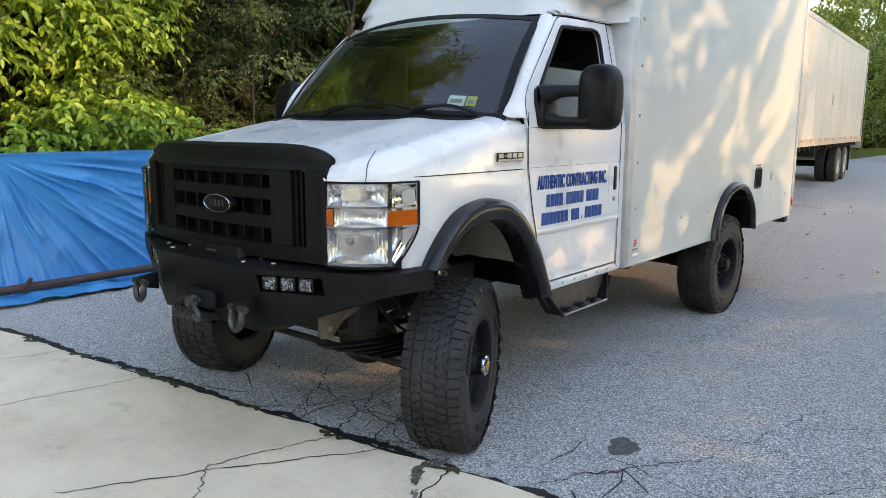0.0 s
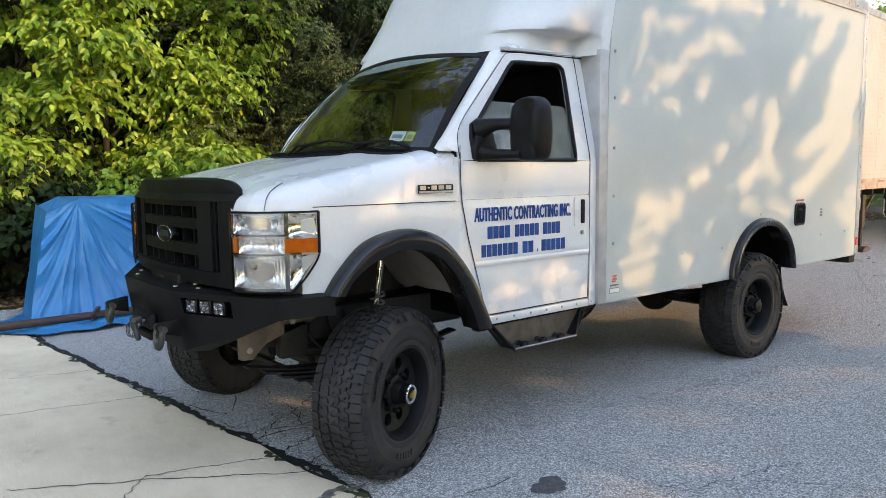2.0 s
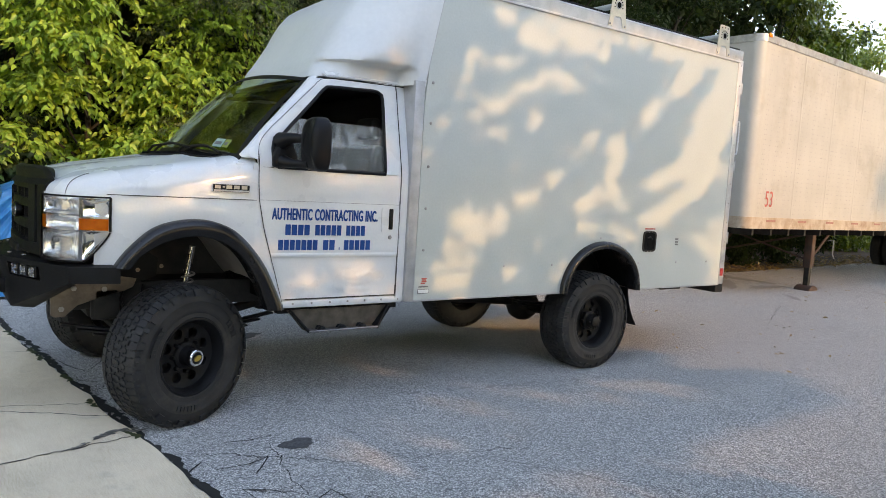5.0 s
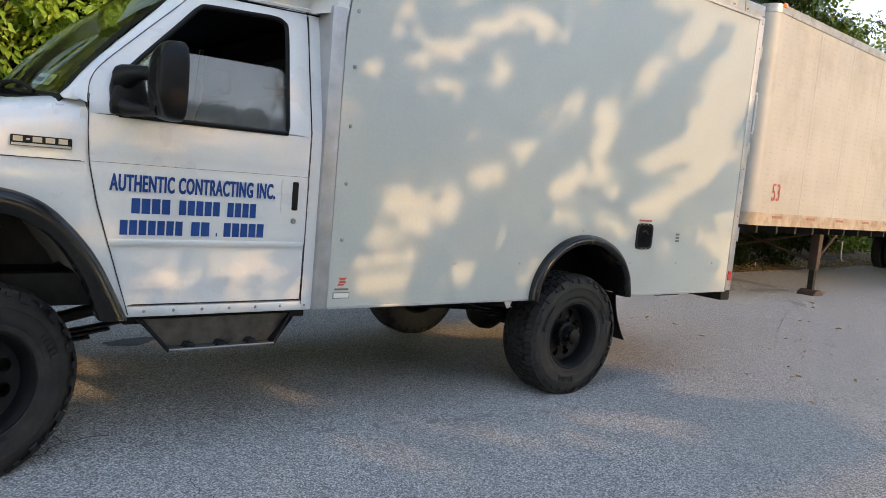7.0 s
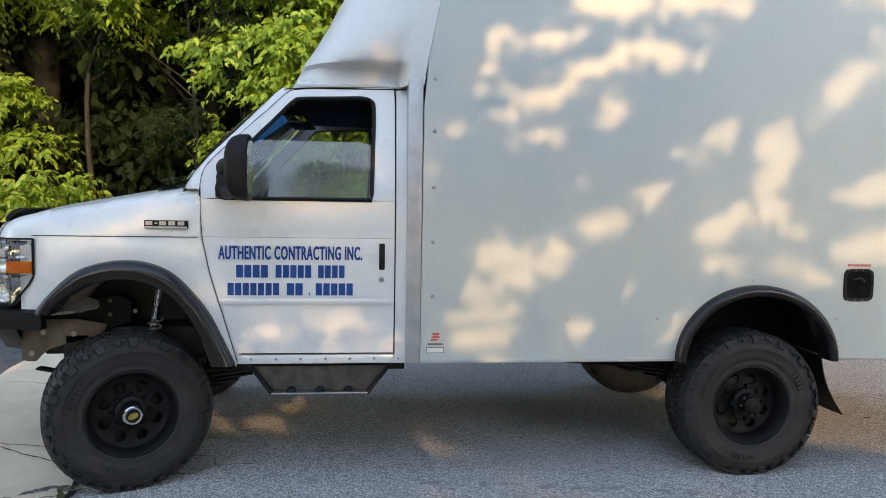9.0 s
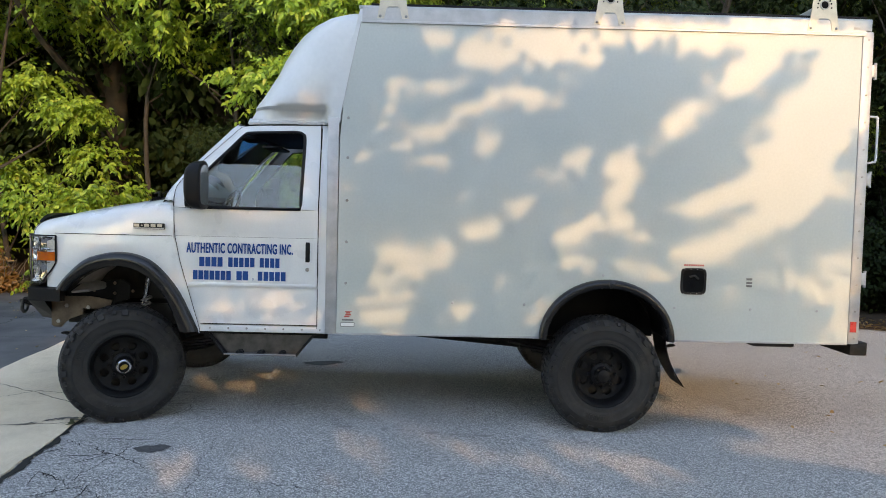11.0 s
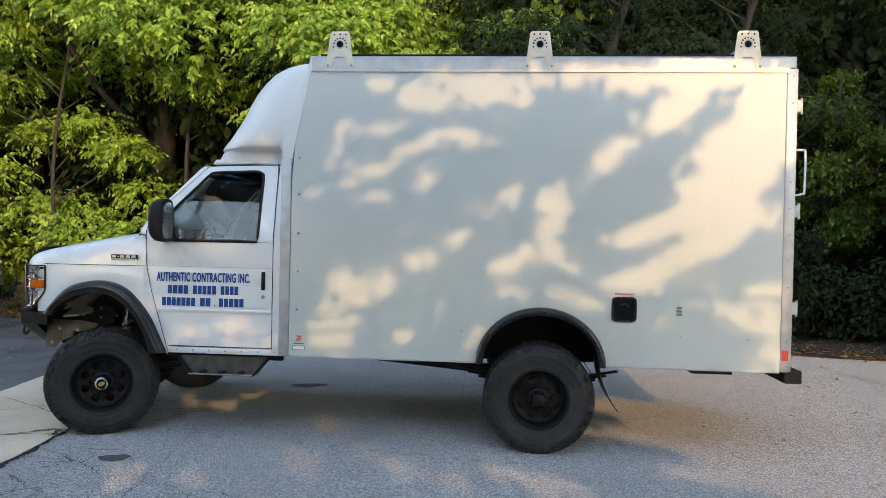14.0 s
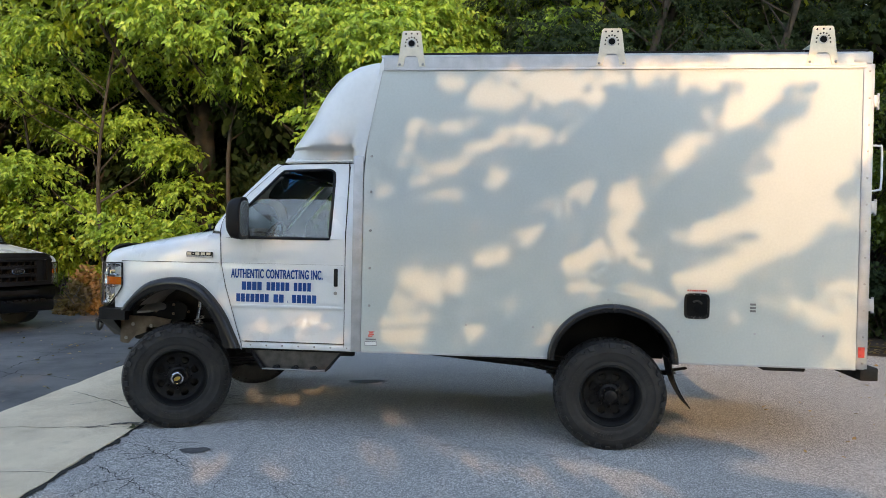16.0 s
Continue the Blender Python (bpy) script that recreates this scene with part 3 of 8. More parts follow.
    def band(z0, z1, ya, yb, dx0, dx1, n=14, depth=0.03):
        bm = B()
        rows = [[(gx(y) + dx0, y, z0), (gx(y) + dx1, y, z1)] for y in np.linspace(ya, yb, n)]
        bk = [[(gx(y) + dx0 + depth, y, z0), (gx(y) + dx1 + depth, y, z1)] for y in np.linspace(ya, yb, n)]
        fr = [[bm.verts.new(p) for p in r] for r in rows]
        ba = [[bm.verts.new(p) for p in r] for r in bk]
        for a, b, c, d in zip(fr, fr[1:], ba, ba[1:]):
            bm.faces.new((a[0], b[0], b[1], a[1]))
            bm.faces.new((c[0], d[0], d[1], c[1]))
            bm.faces.new((a[0], b[0], d[0], c[0]))
            bm.faces.new((a[1], b[1], d[1], c[1]))
        for r, q in ((fr[0], ba[0]), (fr[-1], ba[-1])):
            bm.faces.new((r[0], r[1], q[1], q[0]))
        return bm
    G = part("grille", band(1.40, 1.436, 0.275, 2 * YC - 0.275, -0.005, 0.024, 24, 0.02), M["black"], T)
    lip = B()
    drop = lambda y: -0.06 * abs((y - YC) / (YC - 0.262)) ** 8
    back = lambda y: 0.012 * abs((y - YC) / (YC - 0.262)) ** 14
    depth = lambda y: 1 - 0.85 * abs((y - YC) / (YC - 0.262)) ** 5
    sheet(lip, [[(gx(y) + 0.028 + back(y), y, 1.40), (gx(y) + 0.020 + back(y), y, 1.465 + drop(y) * 0.5), (gx(y) + 0.026 + back(y), y, 1.498 + drop(y)), (gx(y) + 0.026 + 0.022 * depth(y), y, 1.512 + drop(y)), (gx(y) + 0.028 + 0.075 * depth(y), y, 1.504 + drop(y))] for y in YC + (YC - 0.262) * np.sin(np.linspace(-1.57, 1.57, 60))])
    part("grille_lip", lip, M["black"], G)
    part("lower_band", band(1.0, 1.065, 0.272, 2 * YC - 0.272, 0.0, -0.005, 24, 0.08), M["black"], G)
    for a, b in ((0.272, 0.385), (2 * YC - 0.385, 2 * YC - 0.272)):
        part("side_band", band(1.06, 1.405, a, b, -0.005, -0.005, 6, 0.08), M["black"], G)
    for a, b in ((0.475, 0.60), (2 * YC - 0.60, 2 * YC - 0.475)):
        part("column", band(1.06, 1.405, a, b, 0.008, 0.008, 6, 0.05), M["black"], G)
    for z0, z1 in ((1.135, 1.19), (1.262, 1.312), (1.372, 1.405)):
        part("bar", band(z0, z1, 0.595, 2 * YC - 0.595, 0.012, 0.012, 12, 0.05), M["black"], G)
    for z0, z1 in ((1.065, 1.135), (1.19, 1.262), (1.312, 1.372)):
        for y in np.linspace(0.68, 2 * YC - 0.68, 6):
            bm = box(B(), gx(y) + 0.03, gx(y) + 0.075, y - 0.006, y + 0.006, z0, z1)
            part("fin", bm, M["black"], G, smooth=0)
    for y in (0.40, 0.43, 0.46):
        for q in (y, 2 * YC - y):
            part("slot_fin", box(B(), gx(q) + 0.02, gx(q) + 0.05, q - 0.008, q + 0.008, 1.06, 1.40), M["black"], G, smooth=0)
    bm = B()
    sheet(bm, [[(gx(y) + 0.08, y, 1.03), (gx(y) + 0.08, y, 1.42)] for y in np.linspace(0.30, 2 * YC - 0.30, 12)], 0.005)
    part("grille_backing", bm, M["gap_shade"], G)
    oval = [(0.118 * math.cos(t), 0.048 * math.sin(t)) for t in [2 * math.pi * k / 28 for k in range(28)]]
    bm = prism(B(), [(YC - 0.04 + a, 1.226 + b) for a, b in oval], gx(YC) - 0.004, gx(YC) + 0.03, "x", 0.004)
    e = part("emblem", bm, M["black"], G, "oval emblem, dark with a thin bright rim")
    bm = B()
    tube(bm, [(gx(YC) - 0.006, YC - 0.04 + a * 0.90, 1.226 + b * 0.86) for a, b in oval + oval[:1]], 0.003, 6, False)
    part("emblem_rim", bm, M["chrome"], e)
    bm = B()
    for k in range(4):
        prism(bm, [(YC - 0.098 + 0.030 * k + a, 1.226 + b) for a, b in ((0, -0.014), (0.016, -0.014), (0.022, 0.016), (0.006, 0.016))], gx(YC) - 0.007, gx(YC) - 0.002, "x")
    part("emblem_mark", bm, M["shackle"], e)
    # headlamps wrapping the corners
    plan = smooth_line([(-0.785, 0.275), (-0.762, 0.20), (-0.715, 0.118), (-0.635, 0.052), (-0.55, 0.022), (-0.485, 0.016)], 5)
    n = len(plan)

    def lamp(fl):
        def q(p):
            return (p[0], 2 * YC - p[1], p[2]) if fl else p
        def zlow(u):
            return 1.003 + (0.0 if u < 0.66 else (u - 0.66) / 0.34 * 0.165)
        def net(off, u0, u1, z0=None, z1=None, m=10, thick=0.0):
            rows = []
            for i in range(n):
                u = i / (n - 1)
                if u < u0 - 1e-6 or u > u1 + 1e-6:
                    continue
                a, b = plan[max(i - 1, 0)], plan[min(i + 1, n - 1)]
                d = math.hypot(b[0] - a[0], b[1] - a[1])
                nx, ny = (b[1] - a[1]) / d, -(b[0] - a[0]) / d
                x, y = plan[i][0] + nx * off, plan[i][1] + ny * off
                lo = zlow(u) if z0 is None else max(z0, zlow(u))
                hi = 1.352 if z1 is None else z1
                rows.append([q((x, y, lo + (hi - lo) * k / m)) for k in range(m + 1)])
            return sheet(B(), rows, thick)
        H = part("headlight", net(-0.03, 0, 1, thick=0.004), M["reflector"], T, "clear headlamp with a chrome reflector and amber marker")
        part("lens", net(0.012, 0, 1), M["lens"], H)
        bez = B()
        edge = []
        for i in range(n):
            edge.append(q((plan[i][0], plan[i][1] - 0.004, 1.356)))
        tube(bez, edge, 0.005, 6)
        tube(bez, [q((plan[i][0], plan[i][1] - 0.004, zlow(i / (n - 1)) - 0.004)) for i in range(n)], 0.005, 6)
        tube(bez, [q((plan[-1][0], plan[-1][1] - 0.004, 1.356)), q((plan[-1][0], plan[-1][1] - 0.004, zlow(1.0)))], 0.007, 6)
        tube(bez, [q((plan[0][0], plan[0][1] - 0.004, 1.356)), q((plan[0][0], plan[0][1] - 0.004, 1.0))], 0.006, 6)
        part("bezel", bez, M["black"], H)
        part("amber_marker", net(0.004, 0.60, 0.97, 1.175, 1.238, 3, 0.01), M["amber"], H)
        part("amber_strip", net(0.0, 0.0, 0.12, 1.175, 1.245, 3, 0.01), M["amber"], H)
        def cell(name, u0, u1, z0, z1, deep, flutes, lean=0.0, material="flute"):
            """A hollow, finely fluted reflector between two dividers."""
            rows = []
            for i in range(73):
                a = i / 72
                p = (u0 + (u1 - u0) * a) * (n - 1)
                k0 = min(int(p), n - 2)
                f, g = plan[k0], plan[k0 + 1]
                d = math.hypot(g[0] - f[0], g[1] - f[1])
                nx, ny = (g[1] - f[1]) / d, -(g[0] - f[0]) / d
                x, y = f[0] + (g[0] - f[0]) * (p - k0), f[1] + (g[1] - f[1]) * (p - k0)
                row = []
                for j in range(13):
                    c = j / 12
                    lo = max(z0, zlow(u0 + (u1 - u0) * a) + 0.01)
                    bowl = (math.sin(math.pi * a) * math.sin(math.pi * c)) ** 0.6 if 0 < a < 1 and 0 < c < 1 else 0.0
                    off = -0.004 - deep * bowl + 0.0042 * math.sin(2 * math.pi * (flutes * a + lean * c)) * bowl
                    row.append(q((x + nx * off, y + ny * off, lo + (z1 - lo) * c)))
                rows.append(row)
            return part(name, sheet(B(), rows), M[material], H, smooth=60)
        cell("upper_reflector", 0.05, 0.60, 1.258, 1.350, 0.036, 11, 1.5)
        cell("middle_reflector", 0.13, 0.60, 1.172, 1.250, 0.022, 16, 0.5)
        cell("lower_reflector", 0.03, 0.60, 1.018, 1.164, 0.040, 19, 0.6)
        cell("side_reflector", 0.62, 0.97, 1.250, 1.345, 0.012, 0, 0.0, "chrome")
        cell("side_reflector", 0.62, 0.97, 1.015, 1.165, 0.015, 0, 0.0, "chrome")
        for z0, z1 in ((1.250, 1.258), (1.164, 1.172), (1.006, 1.018)):
            part("divider", net(0.002, 0.0, 0.60, z0, z1, 2, 0.006), M["chrome"], H)
        part("divider", net(0.002, 0.60, 0.64, 1.003, 1.35, 4, 0.006), M["chrome"], H)
        for z, u in ((1.305, 0.16), (1.11, 0.30)):
            k0 = int(u * (n - 1))
            c = q((plan[k0][0] + 0.02, plan[k0][1] + 0.015, z))
            part("bulb", lathe(B(), [(0.013, -0.01), (0.015, 0.0), (0.010, 0.010), (0.001, 0.014)] if fl else [(0.013, 0.01), (0.015, 0.0), (0.010, -0.010), (0.001, -0.014)], c, 14), M["steel"], H)
    lamp(False)
    lamp(True)


def windscreen(T):
    """Glass, black surround, cowl and wipers."""
    def base(u):
        return (0.235 - 0.17 * (1 - u * u), YC + u * 0.845, 1.612 + 0.028 * (1 - u * u))

    def top(u):
        return (0.755 - 0.11 * (1 - u * u), YC + u * 0.735, 2.19 + 0.05 * (1 - u * u))

    def net(u0, u1, v0, v1, off=0.0, m=8):
        rows = []
        for u in np.linspace(u0, u1, 25):
            a, b = np.array(base(u)), np.array(top(u))
            row = []
            for v in np.linspace(v0, v1, m + 1):
                p = a + (b - a) * v
                bow = 0.035 * math.sin(math.pi * v)
                row.append((p[0] - bow * 0.75 - off * 0.75, p[1], p[2] + bow * 0.6 + off * 0.66))
            rows.append(row)
        return rows
    W = part("windshield", sheet(B(), net(-1.045, 1.045, 0.02, 0.98)), M["dark_glass"], T, "dark tinted windshield reflecting trees")
    bm = B()
    for a in (net(-1.075, -1.02, 0, 1, 0.012), net(1.02, 1.075, 0, 1, 0.012), net(-1.06, 1.06, 0.955, 1.0, 0.004, 2), net(-1.06, 1.06, 0.0, 0.06, 0.004, 2)):
        sheet(bm, a, 0.006)
    part("windshield_frame", bm, M["black"], W)
    # cowl grille, lying just over the rear edge of the bonnet
    def over_hood(x, y):
        half = YC - NOSE_PLAN(x) - 0.154
        u = min(1.0, abs(y - YC) / half)
        return HOOD_TOP(x) - 0.028 + 0.038 * (1 - u**2.6) + 0.012 * math.exp(-(((u - 0.62) / 0.10) ** 2))
    rows = []
    for u in np.linspace(-1, 1, 41):
        x, y, z = base(u * 0.95)
        front = x - 0.135 + 0.03 * abs(u)
        rows.append([(xx, y, max(zz, over_hood(xx, y))) for xx, zz in ((front, z - 0.016), ((front + x) / 2, z), (x + 0.01, z + 0.012))])
    cowl = part("cowl", sheet(B(), rows, 0.008), M["black"], T)
    bm = B()
    for u in np.linspace(-0.93, 0.93, 86):
        x, y, z = base(u)
        a, b = x - 0.118 + 0.03 * abs(u), x - 0.02
        tube(bm, [(a, y, max(z + 0.002, over_hood(a, y) + 0.004)), (b, y, max(z + 0.014, over_hood(b, y) + 0.004))], 0.0035, 4)
    part("cowl_slats", bm, M["gap_shade"], cowl)
    # wipers
    for u0, u1 in ((0.22, -0.60), (-0.50, -0.93)):
        a = base(u0)
        pts = []
        for k in range(8):
            u = u0 + (u1 - u0) * k / 7
            p = np.array(base(u))
            rise = 0.02 + 0.05 * math.sin(math.pi * min(1, k / 7 * 0.9))
            pts.append((p[0] - 0.015 - 0.02, p[1], p[2] + rise))
        ww = part("wiper", tube(B(), pts, 0.009, 6), M["black"], T)
        part("wiper_arm", tube(B(), [(a[0] - 0.09, a[1] - 0.0, a[2]), (a[0] - 0.07, a[1] - 0.08, a[2] + 0.05), pts[4]], 0.008, 6), M["black"], ww)
    # stickers inside the glass on the driver's side
    for name, v0, v1, ua, ub, m in (("inspection_sticker", 0.105, 0.185, -0.80, -0.69, "teal_ink"), ("registration_sticker", 0.105, 0.185, -0.872, -0.808, "green_ink")):
        part(name, sheet(B(), net(ua, ub, v0, v1, 0.003, 2), 0.001), M[m], W)
        part("sticker_print", sheet(B(), net(ua + 0.015, ub - 0.015, v0 + 0.02, v0 + 0.05, 0.006, 1), 0.001), M["grey_ink"], W)


def cab(T):
    """Doors, pillars, roof, interior, mirrors and everything fixed to the cab."""
    DF = curve_at([(0.692, 0.552), (1.19, 0.404), (1.37, 0.367), (1.50, 0.358), (1.8, 0.357)])
    for fl in (False, True):
        def q(p):
            return (p[0], 2 * YC - p[1], p[2]) if fl else p
        bm = B()
        # lower door skin
        rows = []
        for z in list(np.linspace(0.745, 1.58, 26)):
            swell = 0.004 * math.sin(math.pi * min(1, max(0, (z - 0.74) / 0.66)))
            dent = 0.006 if 1.368 < z < 1.385 else 0.0
            lower = 0.008 if z < 1.03 else 0.0
            rows.append([q((DF(z) + 0.004 + (1.392 - DF(z) - 0.004) * k / 20, 0.02 - swell + dent + lower, z)) for k in range(21)])
        sheet(bm, rows, 0.006)
        D = part("door", bm, M["white"], T, smooth=40)
        # frame round the window
        outer = [(0.354, 1.58), (0.355, 1.66), (0.370, 1.735), (0.43, 1.815), (0.62, 2.0), (0.75, 2.125), (0.79, 2.165), (0.85, 2.19), (1.08, 2.205), (1.25, 2.213), (1.35, 2.216), (1.387, 2.20), (1.392, 1.9), (1.394, 1.58)]
        inner = [(0.475, 1.585), (0.47, 1.66), (0.50, 1.76), (0.574, 1.85), (0.732, 2.016), (0.80, 2.09), (0.835, 2.122), (0.875, 2.138), (1.08, 2.147), (1.20, 2.152), (1.255, 2.138), (1.273, 2.09), (1.27, 1.85), (1.265, 1.585)]
        outer, inner = smooth_line(outer, 5), smooth_line(inner, 5)
        sheet(B_ := B(), [[q((a[0], tumble(a[1]), a[1])), q(((a[0] + b[0]) / 2, tumble((a[1] + b[1]) / 2) - 0.004, (a[1] + b[1]) / 2)), q((b[0], tumble(b[1]), b[1]))] for a, b in zip(outer, inner)], 0.02)
        part("window_surround", B_, M["white"], D, smooth=50)
        bm = B()
        ring = [q((a, tumble(b) - 0.002, b)) for a, b in inner + inner[:1]]
        tube(bm, ring, 0.012, 6, False)
        part("window_seal", bm, M["black"], D)
        bm = B()
        prism(bm, [(0.442, 1.60), (0.438, 1.70), (0.455, 1.775), (0.50, 1.80), (0.535, 1.74), (0.55, 1.60)], -0.022, 0.004, bev=0.006)
        for v in bm.verts:
            t = tumble(v.co.z) + v.co.y
            v.co.y = 2 * YC - t if fl else t
        part("mirror_sail", bm, M["black"], D)
        # pane, wound partly down
        zt = 1.905 if not fl else 2.1
        low = [(0.475, 1.58), (0.47, 1.66), (0.50, 1.76), (0.574, 1.85), (0.63, 1.90), (0.66, zt), (1.22, zt), (1.255, zt - 0.015), (1.27, zt - 0.05), (1.266, 1.58)] if not fl else inner
        prism(bm := B(), [(a, b) for a, b in low], 0.0, 0.004)
        for v in bm.verts:
            t = tumble(v.co.z) + 0.012 + v.co.y
            v.co.y = 2 * YC - t if fl else t
        part("pane", bm, M["glass"], D)
        # jamb behind the door's front edge
        rows = [[q((DF(z) - 0.03, 0.034, z)), q((DF(z) + 0.03, 0.034, z))] for z in np.linspace(0.70, 1.60, 20)]
        part("door_jamb", sheet(B(), rows, 0.004), M["white"], T)
        # edges, handle and lock
        bm = B()
        for pts in ([(DF(z), 0.017, z) for z in np.linspace(0.70, 1.66, 24)] + [(a, tumble(b) - 0.002, b) for a, b in outer[1:]], [(1.396, 0.018, 0.72), (1.397, 0.018, 1.6), (1.392, tumble(2.19) - 0.002, 2.19)], [(0.55, 0.0262, 0.742), (1.388, 0.0262, 0.742)]):
            tube(bm, [q(p) for p in pts], 0.0017, 5)
        part("door_gap", bm, M["gap_shade"], D)
        # thin grey line puts the door crease's shade into colour
        part("door_crease_shade", tube(B(), [q((x, 0.0155, 1.377)) for x in np.linspace(0.37, 1.385, 8)], 0.0013, 4), M["grey_ink"], D)
        part("door_moulding", sheet(B(), [[q((x, 0.0195, 1.012)), q((x, 0.0145, 1.022)), q((x, 0.0125, 1.033)), q((x, 0.0145, 1.042)), q((x, 0.0195, 1.050))] for x in np.linspace(0.455, 1.385, 12)]), M["white"], D, smooth=60)
        bm = B()
        prism(bm, [(1.255, 1.19), (1.365, 1.19), (1.37, 1.21), (1.37, 1.35), (1.36, 1.362), (1.26, 1.362), (1.25, 1.35), (1.25, 1.21)], 0.0135, 0.022)
        for v in bm.verts:
            v.co = q(v.co)
        part("handle_recess", bm, M["white"], D)
        bm = box(B(), 1.308, 1.340, 0.004, 0.02, 1.205, 1.350, 0.007)
        for v in bm.verts:
            v.co = q(v.co)
        part("door_handle", bm, M["black"], D)
        bm = lathe(B(), [(0.014, 0.0), (0.014, -0.006), (0.010, -0.009), (0.001, -0.009)], (1.323, 0.016, 1.151), 18)
        for v in bm.verts:
            v.co = q(v.co)
        part("lock", bm, M["steel"], D)
        # rear post, sill and A-pillar side
        rows = [[q((1.399, tumble(z) + 0.001, z)), q((1.43, tumble(z) + 0.001, z)), q((1.48, tumble(z) + 0.002, z))] for z in np.linspace(0.70, 2.24, 14)]
        part("rear_pillar", sheet(B(), rows, 0.006), M["white"], T)
        bm = box(B(), 0.545, 1.46, 0.024, 0.075, 0.685, 0.735, 0.008)
        for v in bm.verts:
            v.co = q(v.co)
        part("sill", bm, M["white"], T)
        for x in np.linspace(0.62, 1.42, 7):
            part("sill_bolt", lathe(B(), [(0.008, 0.0), (0.006, -0.004), (0.001, -0.005)], q((x, 0.024, 0.712)), 8), M["steel"], T)
        rows = []
        edge_x = curve_at([(1.58, 0.354), (1.66, 0.355), (1.735, 0.370), (1.815, 0.43), (2.0, 0.62), (2.125, 0.75), (2.165, 0.79), (2.19, 0.85)])
        for t in np.linspace(-0.07, 1.0, 19):
            z = 1.66 + 0.525 * t
            c = (edge_x(z) - 0.003, tumble(z) + 0.001, z)
            a = (edge_x(z) - 0.022, tumble(z) + 0.010, z + 0.010)
            b = (0.235 + 0.52 * t, 0.105 + 0.11 * t, 1.612 + 0.578 * t + 0.008)
            w = min(1.0, max(0.0, (0.03 - t) * 9))
            b = tuple(v + (u - v) * w for u, v in zip(a, b))
            if fl:
                b = (b[0] + 0.03, b[1], b[2])
            m = tuple((u + v) / 2 for u, v in zip(a, b))
            rows.append([q(c), q(a), q((m[0] - 0.010, m[1] - 0.008, m[2] + 0.005)), q(b)])
        # gutter along the roof's edge
        gut = [[q((x, tumble(2.21) - 0.004, 2.205 + 0.022 * (x - 0.8))), q((x, tumble(2.21) - 0.008, 2.216 + 0.022 * (x - 0.8))), q((x, tumble(2.21) + 0.012, 2.226 + 0.022 * (x - 0.8))), q((x, 0.20, 2.25 + 0.02 * (x - 0.8)))] for x in np.linspace(0.85, 1.465, 12)]
        part("roof_gutter", sheet(B(), gut), M["white"], T)
        bm = box(B(), 0.22, 0.350, 0.050, 0.17, 1.52, 1.604, 0.02)
        for v in bm.verts:
            v.co = q(v.co)
        part("cowl_corner", bm, M["white"], T)
        part("front_pillar", sheet(B(), rows, 0.01), M["white"], T, smooth=60)
    # roof edge above the doors, roof
    bm = B()
    rows = []
    for x in np.linspace(0.86, 1.47, 10):
        rows.append([(x, tumble(2.2) + 0.004, 2.2), (x, 0.20, 2.225), (x, 0.32, 2.255), (x, YC, 2.27), (x, 2 * YC - 0.32, 2.255), (x, 2 * YC - 0.20, 2.225), (x, 2 * YC - tumble(2.2) - 0.004, 2.2)])
    part("cab_roof", sheet(bm, rows, 0.01), M["white"], T, smooth=60)
    bm = B()
    tube(bm, [(0.78, 0.155, 2.19), (0.84, 0.150, 2.196), (1.2, 0.150, 2.204), (1.455, 0.150, 2.209)], 0.003, 5)
    part("roof_seam", bm, M["gap_shade"], T)
    # inside
    part("headliner", box(B(), 0.80, 1.44, 0.22, 2 * YC - 0.22, 2.165, 2.19, 0.008), M["seat"], T)
    for y in (0.56, 2 * YC - 0.56):
        part("sun_visor", box(B(), 0.70, 0.86, y - 0.22, y + 0.22, 2.12, 2.14, 0.008), M["seat"], T)
    part("cab_floor", box(B(), 0.54, 1.44, 0.06, 2 * YC - 0.06, 0.74, 0.80), M["seat"], T)
    # firewall sheets near black: the closed cavity's shade is in their colour
    part("firewall", box(B(), 0.10, 0.32, 0.06, 2 * YC - 0.06, 1.24, 1.56), M["gap_shade"], T)
    part("firewall", box(B(), 0.40, 0.43, 0.54, 2 * YC - 0.54, 0.74, 1.26), M["gap_shade"], T)
    part("back_wall", box(B(), 1.42, 1.45, 0.17, 2 * YC - 0.17, 0.74, 2.20), M["seat"], T)
    part("dashboard", box(B(), 0.24, 0.52, 0.12, 2 * YC - 0.12, 1.36, 1.60, 0.06, 3), M["seat"], T)
    for y in (0.52, 1.40):
        st = part("seat", box(B(), 0.78, 1.30, y - 0.25, y + 0.25, 1.02, 1.20, 0.05, 3), M["seat"], T)
        bm = box(B(), -0.07, 0.07, y - 0.24, y + 0.24, 0, 0.66, 0.05, 3)
        bmesh.ops.transform(bm, matrix=pose(1.24, 0, 1.15, 0, 14, 0), verts=bm.verts)
        part("backrest", bm, M["seat"], st)
        part("headrest", box(B(), 1.36, 1.44, y - 0.13, y + 0.13, 1.84, 2.0, 0.035, 3), M["seat"], st)
    bm = B()
    ring = [(0.19 * math.cos(t), 0.19 * math.sin(t)) for t in [2 * math.pi * k / 28 for k in range(29)]]
    tube(bm, [(0.60 + b * 0.45, 0.52 + a, 1.55 + b * 0.9) for a, b in ring], 0.014, 8, False)
    sw = part("steering_wheel", bm, M["black"], T)
    bm = B()
